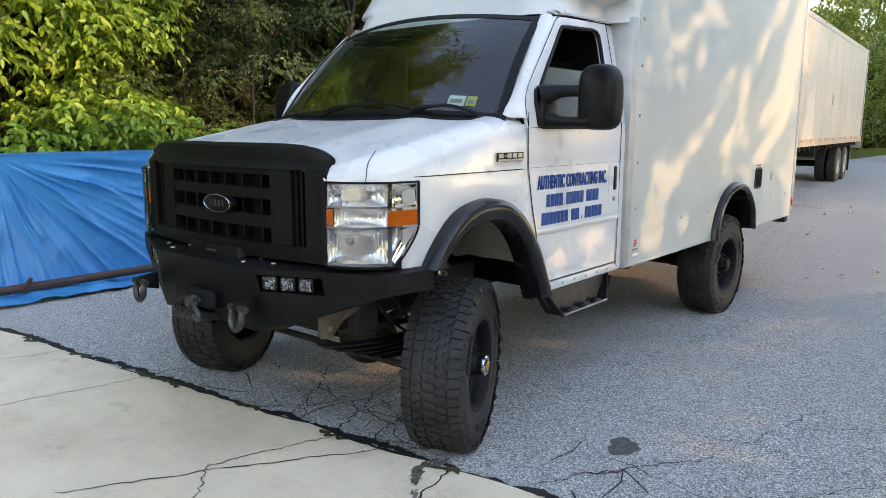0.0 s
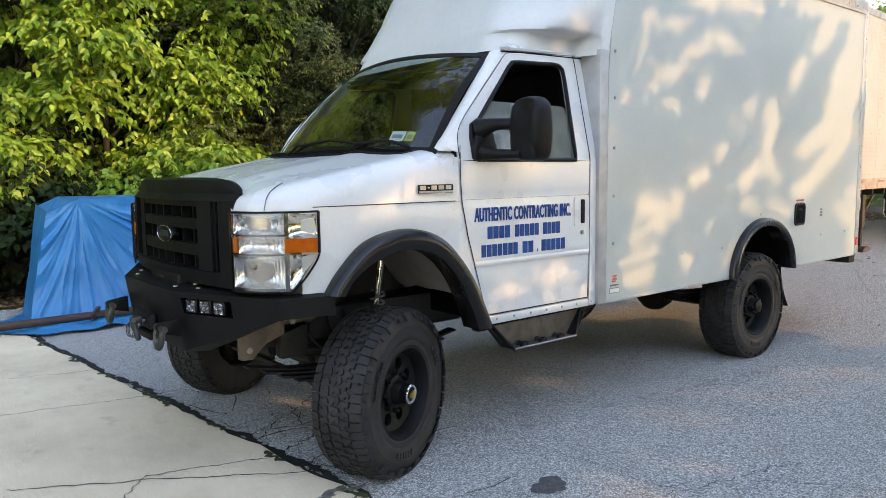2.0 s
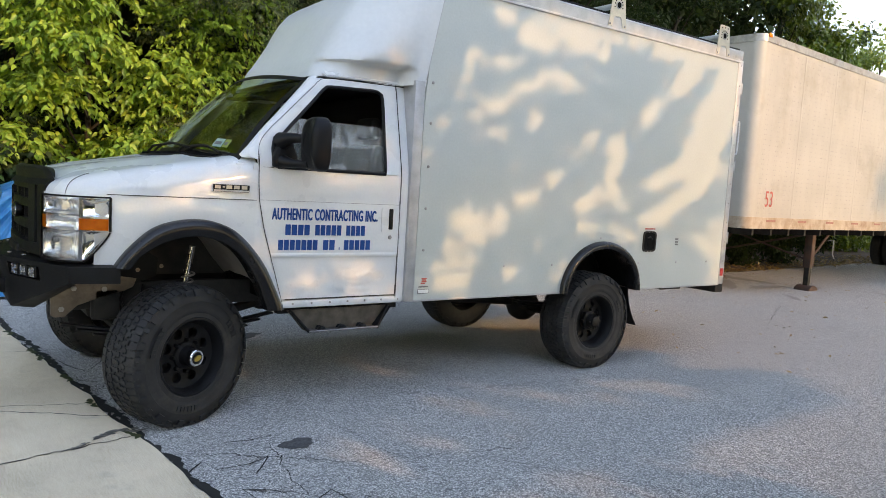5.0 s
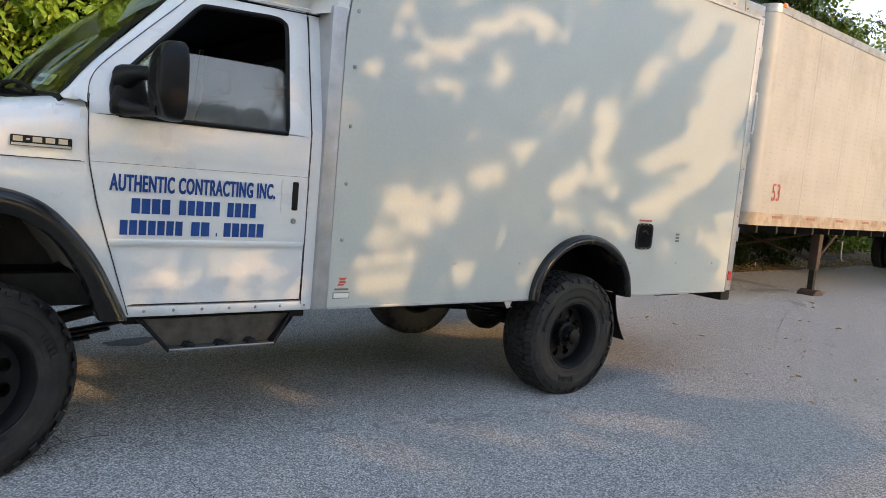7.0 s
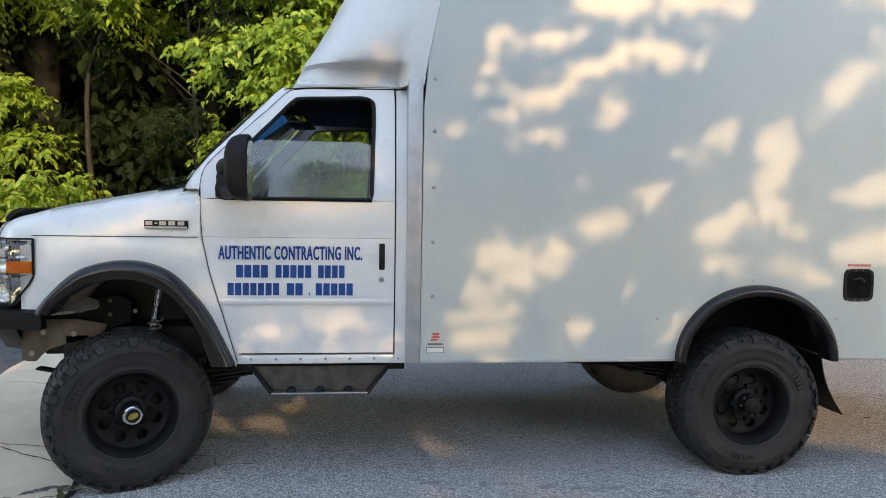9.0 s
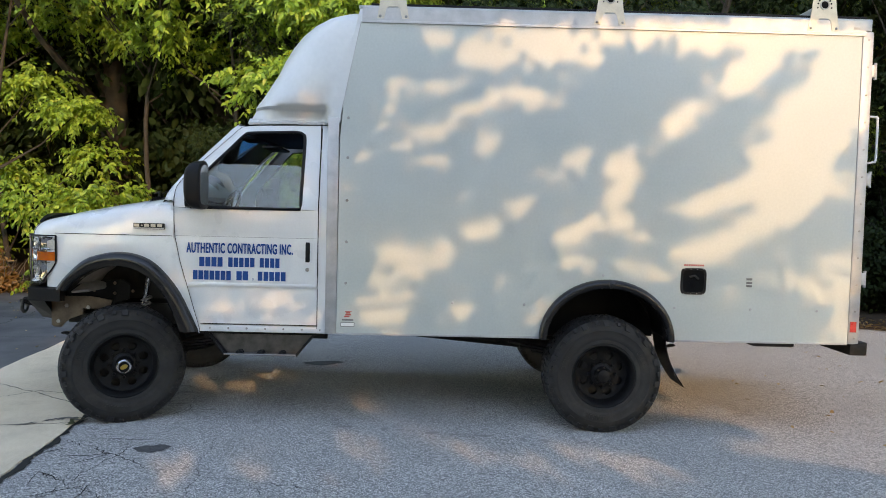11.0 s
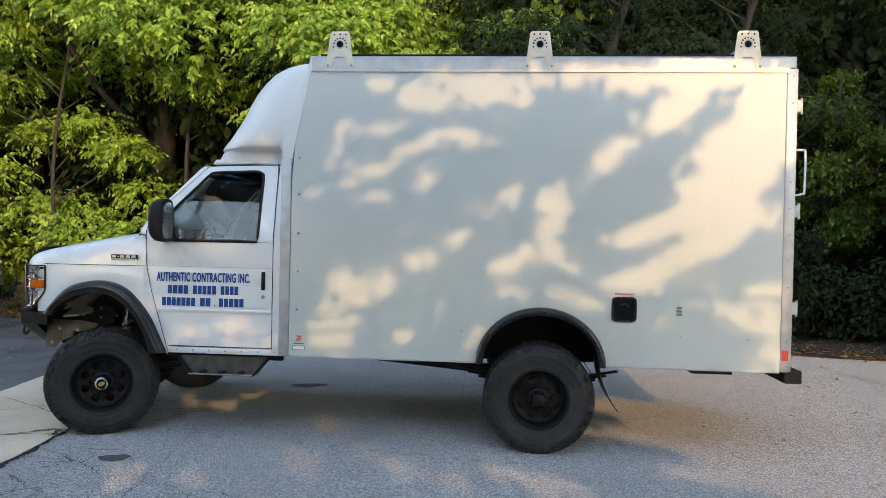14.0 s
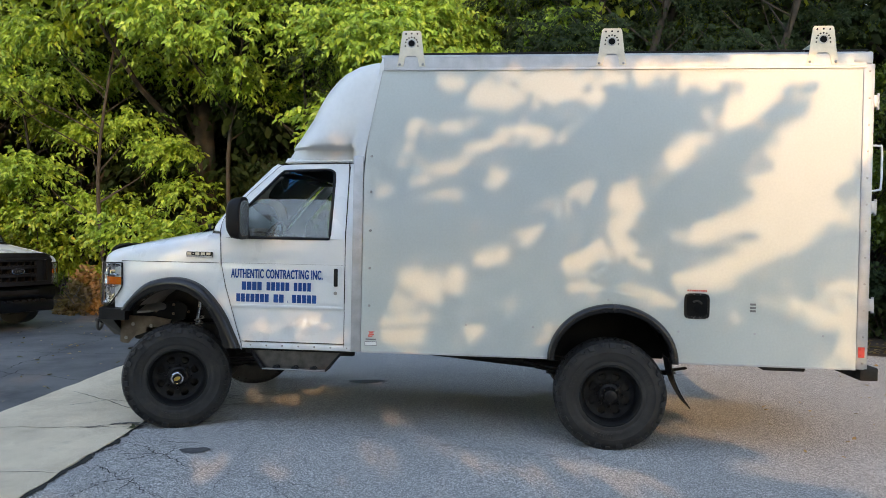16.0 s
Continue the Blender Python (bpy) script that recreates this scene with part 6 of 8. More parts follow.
stain(0.425, -0.545, 0.095, 0.085, 1)
rs = random.Random(61)
for i in range(46):
    u = rs.random() ** 1.3
    x, y = -0.30 - 0.44 * u, 0.02 + 0.05 * math.sin(u * 5.5) - 0.13 * u * u + rs.gauss(0, 0.018 * (1 - 0.6 * u))
    stain(x, y, rs.uniform(0.012, 0.042) * (1.15 - 0.7 * u), rs.uniform(0.006, 0.018) * (1.15 - 0.6 * u), 60 + i, rs.uniform(-0.7, 0.9), "damp", 0.0155 + 0.00005 * i, concrete)
stain(1.12, 2.23, 0.20, 0.10, 2, 0.1)
for i, (x, y) in enumerate([(2.62, -0.13), (2.42, -0.12), (2.25, -0.09), (1.9, -0.02), (2.02, -0.03), (1.62, 0.02), (2.9, -0.2), (3.05, -0.22), (3.3, -0.25), (5.88, 2.38), (6.2, 3.6), (6.8, 3.2), (7.4, 4.2), (5.3, 1.6), (8.2, 2.8), (0.95, 0.1), (0.7, 0.2), (3.4, 1.9), (2.2, 1.6)]):
    stain(x, y, 0.024 + 0.014 * (i % 3) + (0.06 if i == 0 else 0), 0.016 + 0.006 * (i % 4), 20 + i, 0.05 * i, "spot")

for i, (x, y, rx, ry) in enumerate(((11.5, 3.0, 0.5, 0.16), (12.5, 2.6, 0.35, 0.12), (11.0, 3.5, 0.6, 0.2), (10.6, 2.0, 0.3, 0.08), (13.2, 1.7, 0.4, 0.1), (12.2, 4.0, 0.7, 0.25))):
    stain(x, y, rx, ry, 80 + i, 0.3 * i, "spot")

# bare earth and fallen leaves at the edge of the woods
EDGE = curve_at([(-60, 16.5), (-12, 9.3), (-6.2, 8.0), (-2.5, 7.0), (2.0, 6.6), (5.0, 6.3), (7.6, 5.9), (9.6, 4.9), (14.0, 4.8), (30.0, 6.2), (60, 9)])
xs = np.linspace(-60, 30, 120)
edge = [(x, EDGE(x) + rnd.uniform(-0.15, 0.15)) for x in xs]
tagged(outline_sheet("soil", edge + [(30, 60), (-60, 60)], 0.008, M["soil"]), "dark earth with leaf litter under the trees", "soil", kind="structure")
tagged(outline_sheet("verge", [(29, 6.0), (80, 5.0), (80, 60), (29, 60)], 0.02, M["grass"]), "sunlit grass verge beyond the yard", "verge", kind="structure")


# ---- leaves and trees ----
LEAF = np.array([(0, 0, 0), (0.34, 0.30, 0.06), (0.27, 0.62, 0.03), (0, 1.05, -0.10), (-0.27, 0.62, 0.03), (-0.34, 0.30, 0.06)])
LEAF_FACES = [(0, 1, 2, 3), (0, 3, 4, 5)]
OVAL = np.array([(0, 0, 0), (0.22, 0.35, 0.05), (0.17, 0.72, 0.03), (0, 1.0, -0.08), (-0.17, 0.72, 0.03), (-0.22, 0.35, 0.05)])
OVAL_FACES = [(0, 1, 2, 3), (0, 3, 4, 5)]
BROAD = np.array([(0, 0, 0), (0.22, 0.20, 0.06), (0.27, 0.42, 0.05), (0.15, 0.78, 0.0), (0, 1.10, -0.14), (-0.15, 0.78, 0.0), (-0.27, 0.42, 0.05), (-0.22, 0.20, 0.06)])
BROAD_FACES = [(0, 1, 2, 3, 4), (0, 4, 5, 6, 7)]


def leaves(name, centres, tips, ups, sizes, shape=LEAF, faces=LEAF_FACES):
    """One mesh of many small leaves."""
    n, k = len(centres), len(shape)
    t = tips / np.linalg.norm(tips, axis=1, keepdims=True)
    nz = ups - (ups * t).sum(1, keepdims=True) * t
    nz /= np.linalg.norm(nz, axis=1, keepdims=True) + 1e-9
    sx = np.cross(t, nz)
    co = centres[:, None] + sizes[:, None, None] * (shape[None, :, 0:1] * sx[:, None] + shape[None, :, 1:2] * t[:, None] + shape[None, :, 2:3] * nz[:, None])
    me = bpy.data.meshes.new(name)
    fl = len(faces[0])
    idx = (np.array(faces)[None] + (np.arange(n) * k)[:, None, None]).reshape(-1)
    nf = n * len(faces)
    me.vertices.add(n * k)
    me.vertices.foreach_set("co", co.reshape(-1).astype(np.float32))
    me.loops.add(nf * fl)
    me.loops.foreach_set("vertex_index", idx.astype(np.int32))
    me.polygons.add(nf)
    me.polygons.foreach_set("loop_start", (np.arange(nf) * fl).astype(np.int32))
    me.update(calc_edges=True)
    return me


def clump_leaves(rng, clumps, per, size, droop=0.6, spread=1.0, toward=(0.2, -0.6, 0.75)):
    """Leaf places in ellipsoid clumps: sprays of leaves along short twigs, thicker towards the outside."""
    C, T, U, S = [], [], [], []
    for cx, cy, cz, rx, ry, rz in clumps:
        twigs = max(3, int(per / 9))
        d = rng.normal(size=(twigs, 3))
        d /= np.linalg.norm(d, axis=1, keepdims=True)
        r = rng.uniform(0.25, 1.0, (twigs, 1)) ** 0.6 * rng.uniform(0.8, 1.25, (twigs, 1))
        base = np.array((cx, cy, cz)) + d * r * np.array((rx, ry, rz))
        along = d * 0.8 + np.array((0, 0, -0.25)) + rng.normal(size=(twigs, 3)) * 0.35
        along /= np.linalg.norm(along, axis=1, keepdims=True)
        for j in range(9):
            C.append(base + along * (j - 4) * size * 0.42 + rng.normal(size=(twigs, 3)) * size * 0.45 * spread)
            tip = along * 0.5 + rng.normal(size=(twigs, 3)) * 0.55 + np.array((0, -0.15, -droop))
            T.append(tip)
            U.append(np.array(toward) + rng.normal(size=(twigs, 3)) * 0.32 + d * 0.25)
            S.append(size * rng.uniform(0.6, 1.25, twigs))
    return np.concatenate(C), np.concatenate(T), np.concatenate(U), np.concatenate(S)


def spray_leaves(rng, clumps, per, size, toward=(0.30, -0.72, 0.55)):
    """Leaf places on arching twigs: leaves in two ranks that hang a little, their faces turned to the light."""
    C, T, U, S = [], [], [], []
    for cx, cy, cz, rx, ry, rz in clumps:
        twigs = max(3, per // 11)
        d = rng.normal(size=(twigs, 3)) + np.array((0.0, -0.35, 0.1))
        d /= np.linalg.norm(d, axis=1, keepdims=True)
        r = rng.uniform(0.15, 1.0, (twigs, 1)) ** 0.5 * rng.uniform(0.75, 1.3, (twigs, 1))
        base = np.array((cx, cy, cz)) + d * r * np.array((rx, ry, rz * 0.8))
        along = d * np.array((1.0, 1.0, 0.35)) + rng.normal(size=(twigs, 3)) * 0.25
        along /= np.linalg.norm(along, axis=1, keepdims=True)
        side = np.cross(along, np.array((0.0, 0.0, 1.0)))
        side /= np.linalg.norm(side, axis=1, keepdims=True) + 1e-9
        reach = size * rng.uniform(2.0, 3.6, (twigs, 1))
        face = np.array(toward) + rng.normal(size=(twigs, 3)) * 0.38
        for j in range(11):
            s = (j + 0.5) / 11
            q = (-1) ** j if j < 10 else 0
            C.append(base + along * reach * s + np.array((0, 0, -0.38)) * reach * s * s + rng.normal(size=(twigs, 3)) * size * 0.12)
            T.append(along * 0.45 + side * q * 0.7 + np.array((0, -0.1, -0.7)) + rng.normal(size=(twigs, 3)) * 0.32)
            U.append(face + rng.normal(size=(twigs, 3)) * 0.46)
            S.append(size * rng.uniform(0.65, 1.15, twigs) * (1.05 - 0.35 * s))
    return np.concatenate(C), np.concatenate(T), np.concatenate(U), np.concatenate(S)


def tree_meshes(seed, h, crown_r, per, size, n_clumps, low=0.1, shape=LEAF, faces=LEAF_FACES, front=0.0, girth=0.016):
    """Trunk and crown meshes for one kind of tree, standing at the origin."""
    rng = np.random.default_rng(seed)
    clumps = []
    for k in range(n_clumps):
        z = h * (low + (0.97 - low) * (k + rng.uniform(0, 1)) / n_clumps)
        a = rng.uniform(0, 2 * math.pi)
        reach = crown_r * (0.35 + 0.65 * math.sin(math.pi * min(1.0, 0.15 + 0.85 * (1 - z / h))) ** 0.6) * rng.uniform(0.35, 1.0)
        s = rng.uniform(0.28, 0.62) * crown_r * 0.55
        clumps.append((reach * math.cos(a), reach * math.sin(a) - front * reach * 0.5, z, s * 1.2, s * 1.1, s * 0.75))
    sprays = spray_leaves if shape is not LEAF else clump_leaves
    me = leaves("crown", *sprays(rng, clumps, per, size), shape=shape, faces=faces)
    bm = B()
    lean = rng.normal(size=2) * 0.05 * h
    bend = rng.normal(size=2) * 0.02 * h
    def stem(t):
        w = math.sin(math.pi * t * 1.4)
        return Vector((lean[0] * t * t + bend[0] * w, lean[1] * t * t + bend[1] * w, h * 0.95 * t))
    ts = np.linspace(0, 1, 11)
    tube(bm, [stem(t) for t in ts], [girth * h * (1 - 0.85 * t) + 0.008 for t in ts], 9)
    for cx, cy, cz, *_ in clumps:
        t = max(0.05, min(0.9, (cz / h - 0.14)))
        b = stem(t)
        m = b.lerp(Vector((cx, cy, cz)), 0.55) + Vector((0, 0, -0.05 * h * 0.3))
        tube(bm, [b, m, (cx, cy, cz)], [girth * 0.37 * h * (1 - t) + 0.008, girth * 0.19 * h * (1 - t) + 0.006, 0.004], 5)
    tm = finish(bm, "trunk", 60)
    return tm, me


KINDS = [
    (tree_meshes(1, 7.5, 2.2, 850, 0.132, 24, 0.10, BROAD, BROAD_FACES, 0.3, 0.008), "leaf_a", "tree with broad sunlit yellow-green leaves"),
    (tree_meshes(2, 8.5, 2.3, 760, 0.125, 26, 0.30, front=0.2), "leaf_b", "tree with green leaves at the wood's edge"),
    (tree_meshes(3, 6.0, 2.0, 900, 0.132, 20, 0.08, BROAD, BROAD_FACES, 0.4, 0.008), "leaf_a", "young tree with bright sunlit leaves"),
    # the next two dark kinds carry shade among the trees in their leaf colour
    (tree_meshes(4, 9.5, 2.4, 640, 0.10, 34, 0.06, OVAL, OVAL_FACES), "leaf_c", "small-leaved tree, woods shade put into its dark colour"),
    (tree_meshes(5, 9.5, 2.6, 250, 0.17, 30, 0.12), "leaf_c", "deep-woods tree, its shade put into dark leaf colour"),
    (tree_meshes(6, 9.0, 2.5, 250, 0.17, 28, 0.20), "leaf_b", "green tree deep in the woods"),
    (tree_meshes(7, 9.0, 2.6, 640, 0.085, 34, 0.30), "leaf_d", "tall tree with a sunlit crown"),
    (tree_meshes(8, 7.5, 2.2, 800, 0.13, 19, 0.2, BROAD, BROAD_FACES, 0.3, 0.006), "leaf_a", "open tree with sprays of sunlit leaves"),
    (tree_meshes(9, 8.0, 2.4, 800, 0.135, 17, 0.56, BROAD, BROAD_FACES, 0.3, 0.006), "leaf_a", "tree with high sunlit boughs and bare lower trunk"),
    (tree_meshes(12, 8.0, 2.4, 420, 0.15, 24, 0.54, girth=0.002), "leaf_c", "unseen tall tree, high crown added to shade the woods"),
    (tree_meshes(13, 6.5, 2.0, 900, 0.085, 26, 0.05, OVAL, OVAL_FACES, girth=0.006), "leaf_e", "dense bush with small brownish-green leaves"),
]
for (tm, cm), mat, _ in KINDS:
    tm.materials.append(M["bark"])
    cm.materials.append(M[mat])


def tree(kind, x, y, scale=1.0, turn=0.0, squash=1.0, group="trees at the edge of the woods"):
    (tm, cm), mat, label = KINDS[kind]
    T = thing("tree", label, "tree", group, m=pose(x, y, 0, 0, 0, turn) @ Matrix.Diagonal((scale, scale, scale * squash, 1)))
    part("trunk", tm, M["bark"], T)
    part("crown", cm, M[mat], T)
    return T


rt = random.Random(7)
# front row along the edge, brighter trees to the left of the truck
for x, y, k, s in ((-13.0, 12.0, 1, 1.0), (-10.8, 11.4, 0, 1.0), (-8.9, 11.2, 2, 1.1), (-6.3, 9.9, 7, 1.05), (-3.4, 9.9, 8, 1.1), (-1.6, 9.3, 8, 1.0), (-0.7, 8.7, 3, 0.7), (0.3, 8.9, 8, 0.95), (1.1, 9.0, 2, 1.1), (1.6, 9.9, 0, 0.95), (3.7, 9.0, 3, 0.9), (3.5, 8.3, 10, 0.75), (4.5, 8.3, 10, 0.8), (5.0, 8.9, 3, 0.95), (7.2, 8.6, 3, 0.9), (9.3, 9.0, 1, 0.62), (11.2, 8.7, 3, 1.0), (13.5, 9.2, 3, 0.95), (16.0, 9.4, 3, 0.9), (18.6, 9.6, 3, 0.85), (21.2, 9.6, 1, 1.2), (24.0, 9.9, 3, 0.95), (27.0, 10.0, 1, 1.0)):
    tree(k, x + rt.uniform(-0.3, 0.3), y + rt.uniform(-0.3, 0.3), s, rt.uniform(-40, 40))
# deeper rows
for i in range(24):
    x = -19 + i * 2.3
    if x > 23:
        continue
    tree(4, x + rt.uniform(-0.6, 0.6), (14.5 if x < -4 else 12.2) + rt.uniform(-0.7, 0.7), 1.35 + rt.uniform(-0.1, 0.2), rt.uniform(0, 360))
for i in range(14):
    x = -26 + i * 4.6
    if x > 18:
        continue
    tree(6, x + rt.uniform(-0.8, 0.8), 15.8 + rt.uniform(-1, 1), 2.15, rt.uniform(0, 360))
for x, y, s in ((34, 9, 0.8), (38, 4, 0.7), (42, 8, 0.9), (45, 1, 0.9), (50, 5, 1.0), (48, -4, 1.2), (55, -8, 1.3), (40, 13, 0.8), (58, 9, 1.3), (62, 14, 1.5), (65, 6, 1.3), (70, 10, 1.6), (76, 13, 1.6), (74, 3, 1.4), (84, 8, 1.8)):
    tree(5, x, y, s, x * 37 % 360, group="trees beyond the yard")
for x, y, s in ((60, 23.5, 1.65), (59, 27, 1.85), (66, 21, 1.7)):
    tree(5, x, y, s, x * 53 % 360, group="trees beyond the yard")

for x, y in ((-5.5, 12.8), (-2.6, 12.4), (0.0, 12.6)):
    tree(6, x, y, 2.4, x * 77 % 360)

# the depth of the woods, far behind the rest, its shade put into leaf colour
br = np.random.default_rng(77)
n = 44000
bx = br.uniform(-60, 75, n)
by = 21 + br.uniform(0, 3, n) + 0.004 * (bx - 5) ** 2 * -1.0
by = np.where(bx > 30, 21 - (bx - 30) * 0.35 + br.uniform(0, 3, n), np.where(bx < -20, 21 + (bx + 20) * 0.25 + br.uniform(0, 3, n), 21 + br.uniform(0, 3, n)))
bh = np.where(bx > 24, 0.4, 1.0)
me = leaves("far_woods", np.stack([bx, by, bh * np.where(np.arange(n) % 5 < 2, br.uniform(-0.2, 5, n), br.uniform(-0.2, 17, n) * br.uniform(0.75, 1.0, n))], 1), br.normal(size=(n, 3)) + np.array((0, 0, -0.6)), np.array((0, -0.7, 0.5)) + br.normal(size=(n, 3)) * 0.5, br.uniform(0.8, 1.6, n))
tagged(part("far_woods", me, M["leaf_c"]), "dense woods far behind the yard, shade put into the dark leaves", "woods", kind="stuff")

# low shrubs and vines in front of the trees
shrub_rng = np.random.default_rng(42)
SHRUBS = []
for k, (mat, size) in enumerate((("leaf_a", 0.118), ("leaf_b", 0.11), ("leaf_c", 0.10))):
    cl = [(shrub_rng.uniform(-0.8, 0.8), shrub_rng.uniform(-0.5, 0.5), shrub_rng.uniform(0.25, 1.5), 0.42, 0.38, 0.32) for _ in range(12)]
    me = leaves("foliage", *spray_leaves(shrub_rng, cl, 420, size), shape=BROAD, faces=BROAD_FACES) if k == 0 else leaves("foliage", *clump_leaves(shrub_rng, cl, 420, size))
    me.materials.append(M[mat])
    bm = B()
    for c in cl:
        tube(bm, [(c[0] * 0.2, c[1] * 0.2, 0), (c[0] * 0.7, c[1] * 0.6, c[2] * 0.6), c[:3]], [0.014, 0.009, 0.004], 5)
    st = finish(bm, "stem", 60)
    st.materials.append(M["bark"])
    SHRUBS.append((st, me, mat))
# shrubs of kind 2 carry shade under trees and trailer in their dark colour
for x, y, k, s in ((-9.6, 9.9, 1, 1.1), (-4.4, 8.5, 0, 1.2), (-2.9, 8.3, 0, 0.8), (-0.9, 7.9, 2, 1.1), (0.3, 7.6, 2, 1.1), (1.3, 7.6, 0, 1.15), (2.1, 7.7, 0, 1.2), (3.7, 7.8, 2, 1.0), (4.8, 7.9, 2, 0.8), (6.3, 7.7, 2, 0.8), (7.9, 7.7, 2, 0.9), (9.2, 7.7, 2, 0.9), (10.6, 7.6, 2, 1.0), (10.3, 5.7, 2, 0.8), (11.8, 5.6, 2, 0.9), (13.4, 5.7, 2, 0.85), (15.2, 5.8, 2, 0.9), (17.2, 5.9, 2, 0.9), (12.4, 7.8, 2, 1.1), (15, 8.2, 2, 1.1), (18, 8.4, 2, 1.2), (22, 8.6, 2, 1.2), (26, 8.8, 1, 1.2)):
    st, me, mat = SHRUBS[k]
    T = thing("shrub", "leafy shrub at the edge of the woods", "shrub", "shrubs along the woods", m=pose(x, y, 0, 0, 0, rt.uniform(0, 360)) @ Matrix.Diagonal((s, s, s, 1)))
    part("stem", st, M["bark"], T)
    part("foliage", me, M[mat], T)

# dead leaves on the earth, and a brown heap of brush
lr = np.random.default_rng(9)
n = 5000
lx = lr.uniform(-12, 24, n)
ly = np.array([EDGE(x) for x in lx]) + np.abs(lr.normal(size=n)) * 0.8 - 0.12
me = leaves("leaf_litter", np.stack([lx, ly, np.full(n, 0.02) + lr.uniform(0, 0.03, n)], 1), lr.normal(size=(n, 3)) * (1, 1, 0.25), np.array((0, 0, 1)) + lr.normal(size=(n, 3)) * 0.35, lr.uniform(0.06, 0.12, n), OVAL, OVAL_FACES)
n = 420
lx = np.concatenate([lr.uniform(-7.0, -1.8, n // 2), lr.uniform(5.0, 14.0, n // 2)])
ly = np.concatenate([lr.uniform(0.5, 6.6, n // 2), lr.uniform(-1.0, 6.0, n // 2)])
me2 = leaves("scattered_leaves", np.stack([lx, ly, np.full(n, 0.014)], 1), lr.normal(size=(n, 3)) * (1, 1, 0.2), np.array((0, 0, 1)) + lr.normal(size=(n, 3)) * 0.3, lr.uniform(0.03, 0.075, n), OVAL, OVAL_FACES)
tagged(part("scattered_leaves", me2, M["dry"]), "small dry leaves scattered over the asphalt", "leaves", kind="stuff")
tagged(part("leaf_litter", me, M["dry"]), "dry brown leaves scattered along the earth edge", "leaves", kind="stuff")
n = 1500
a, r = lr.uniform(0, 6.28, n), lr.uniform(0, 1, n) ** 0.6
hx, hy = -5.72 + 0.55 * r * np.cos(a), 7.75 + 0.45 * r * np.sin(a)
hz = 0.95 * (1 - r**1.5) * lr.uniform(0.3, 1.0, n) + 0.03
me = leaves("brush_heap", np.stack([hx, hy, hz], 1), lr.normal(size=(n, 3)), np.array((0, -0.5, 0.8)) + lr.normal(size=(n, 3)) * 0.6, lr.uniform(0.08, 0.17, n), OVAL, OVAL_FACES)
heap = tagged(part("brush_heap", me, M["dry"]), "heap of dry brown leaves and twigs by the woods", "brush heap", kind="stuff")
bm = B()
for k in range(60):
    p = (-5.72 + rt.uniform(-0.5, 0.5), 7.72 + rt.uniform(-0.35, 0.35), rt.uniform(0.02, 0.4))
    tube(bm, [p, (p[0] + rt.uniform(-0.35, 0.35), p[1] + rt.uniform(-0.25, 0.25), p[2] + rt.uniform(-0.0, 0.55))], [0.009, 0.004], 4)
part("twigs", bm, M["wood"], heap)

# unseen tree and added hedge along the near side, shading the yard and the truck
hr = np.random.default_rng(21)


def toward_sun(x, y, z, dist):
    p = Vector((x, y, z)) + SUN * dist
    return (p.x, p.y, p.z)


# light between the boughs, and boughs that reach into it, as their shade falls on the truck's side:
# strokes from x, z to x, z, with a half width at each end
LIGHT_FRONT = [(1.83, 2.27, 1.97, 2.49, 0.063, 0.045), (2.13, 2.48, 2.36, 2.51, 0.063, 0.054), (1.98, 2.03, 2.1, 2.15, 0.045, 0.054), (2.1, 2.15, 2.24, 2.18, 0.07, 0.062), (2.28, 2.23, 2.54, 2.34, 0.062, 0.066), (2.57, 2.35, 2.68, 2.45, 0.062, 0.079), (2.68, 2.43, 2.94, 2.45, 0.077, 0.06), (2.59, 2.11, 2.66, 2.13, 0.062, 0.044), (2.11, 1.94, 2.29, 1.98, 0.062, 0.044), (1.7, 1.97, 1.72, 1.98, 0.036, 0.036), (2.23, 2.86, 2.29, 2.86, 0.09, 0.063), (1.9, 1.29, 2.08, 1.32, 0.09, 0.081), (1.9, 1.05, 2.03, 1.23, 0.081, 0.081), (1.72, 0.86, 1.97, 0.92, 0.09, 0.135), (1.86, 1.04, 1.95, 0.78, 0.099, 0.108), (2.08, 1.21, 2.26, 1.23, 0.099, 0.081), (2.3, 1.23, 2.3, 1.37, 0.053, 0.053)]
LIGHT_MID = [(2.45, 1.44, 2.61, 1.46, 0.062, 0.088), (2.76, 1.64, 2.89, 1.65, 0.053, 0.062), (2.93, 1.9, 3.08, 1.84, 0.034, 0.043), (3.1, 1.87, 3.27, 2, 0.06, 0.06), (2.43, 2.73, 2.71, 2.76, 0.097, 0.15), (2.71, 2.78, 3.28, 2.78, 0.146, 0.146), (3.28, 2.76, 3.47, 2.87, 0.112, 0.069), (2.67, 2.86, 3.47, 2.88, 0.06, 0.06), (3.26, 2.58, 3.26, 2.58, 0.034, 0.034), (3.07, 2.39, 3.16, 2.45, 0.035, 0.035), (3.22, 1.51, 3.56, 1.57, 0.053, 0.062), (3.2, 1.4, 3.26, 1.4, 0.069, 0.06), (3.18, 1.25, 3.37, 1.24, 0.053, 0.053), (2.4, 0.83, 2.48, 0.93, 0.053, 0.053), (2.95, 0.85, 3.06, 0.92, 0.053, 0.062), (2.74, 1.09, 2.74, 1.09, 0.035, 0.035), (2.5, 1.73, 2.5, 1.73, 0.036, 0.036)]
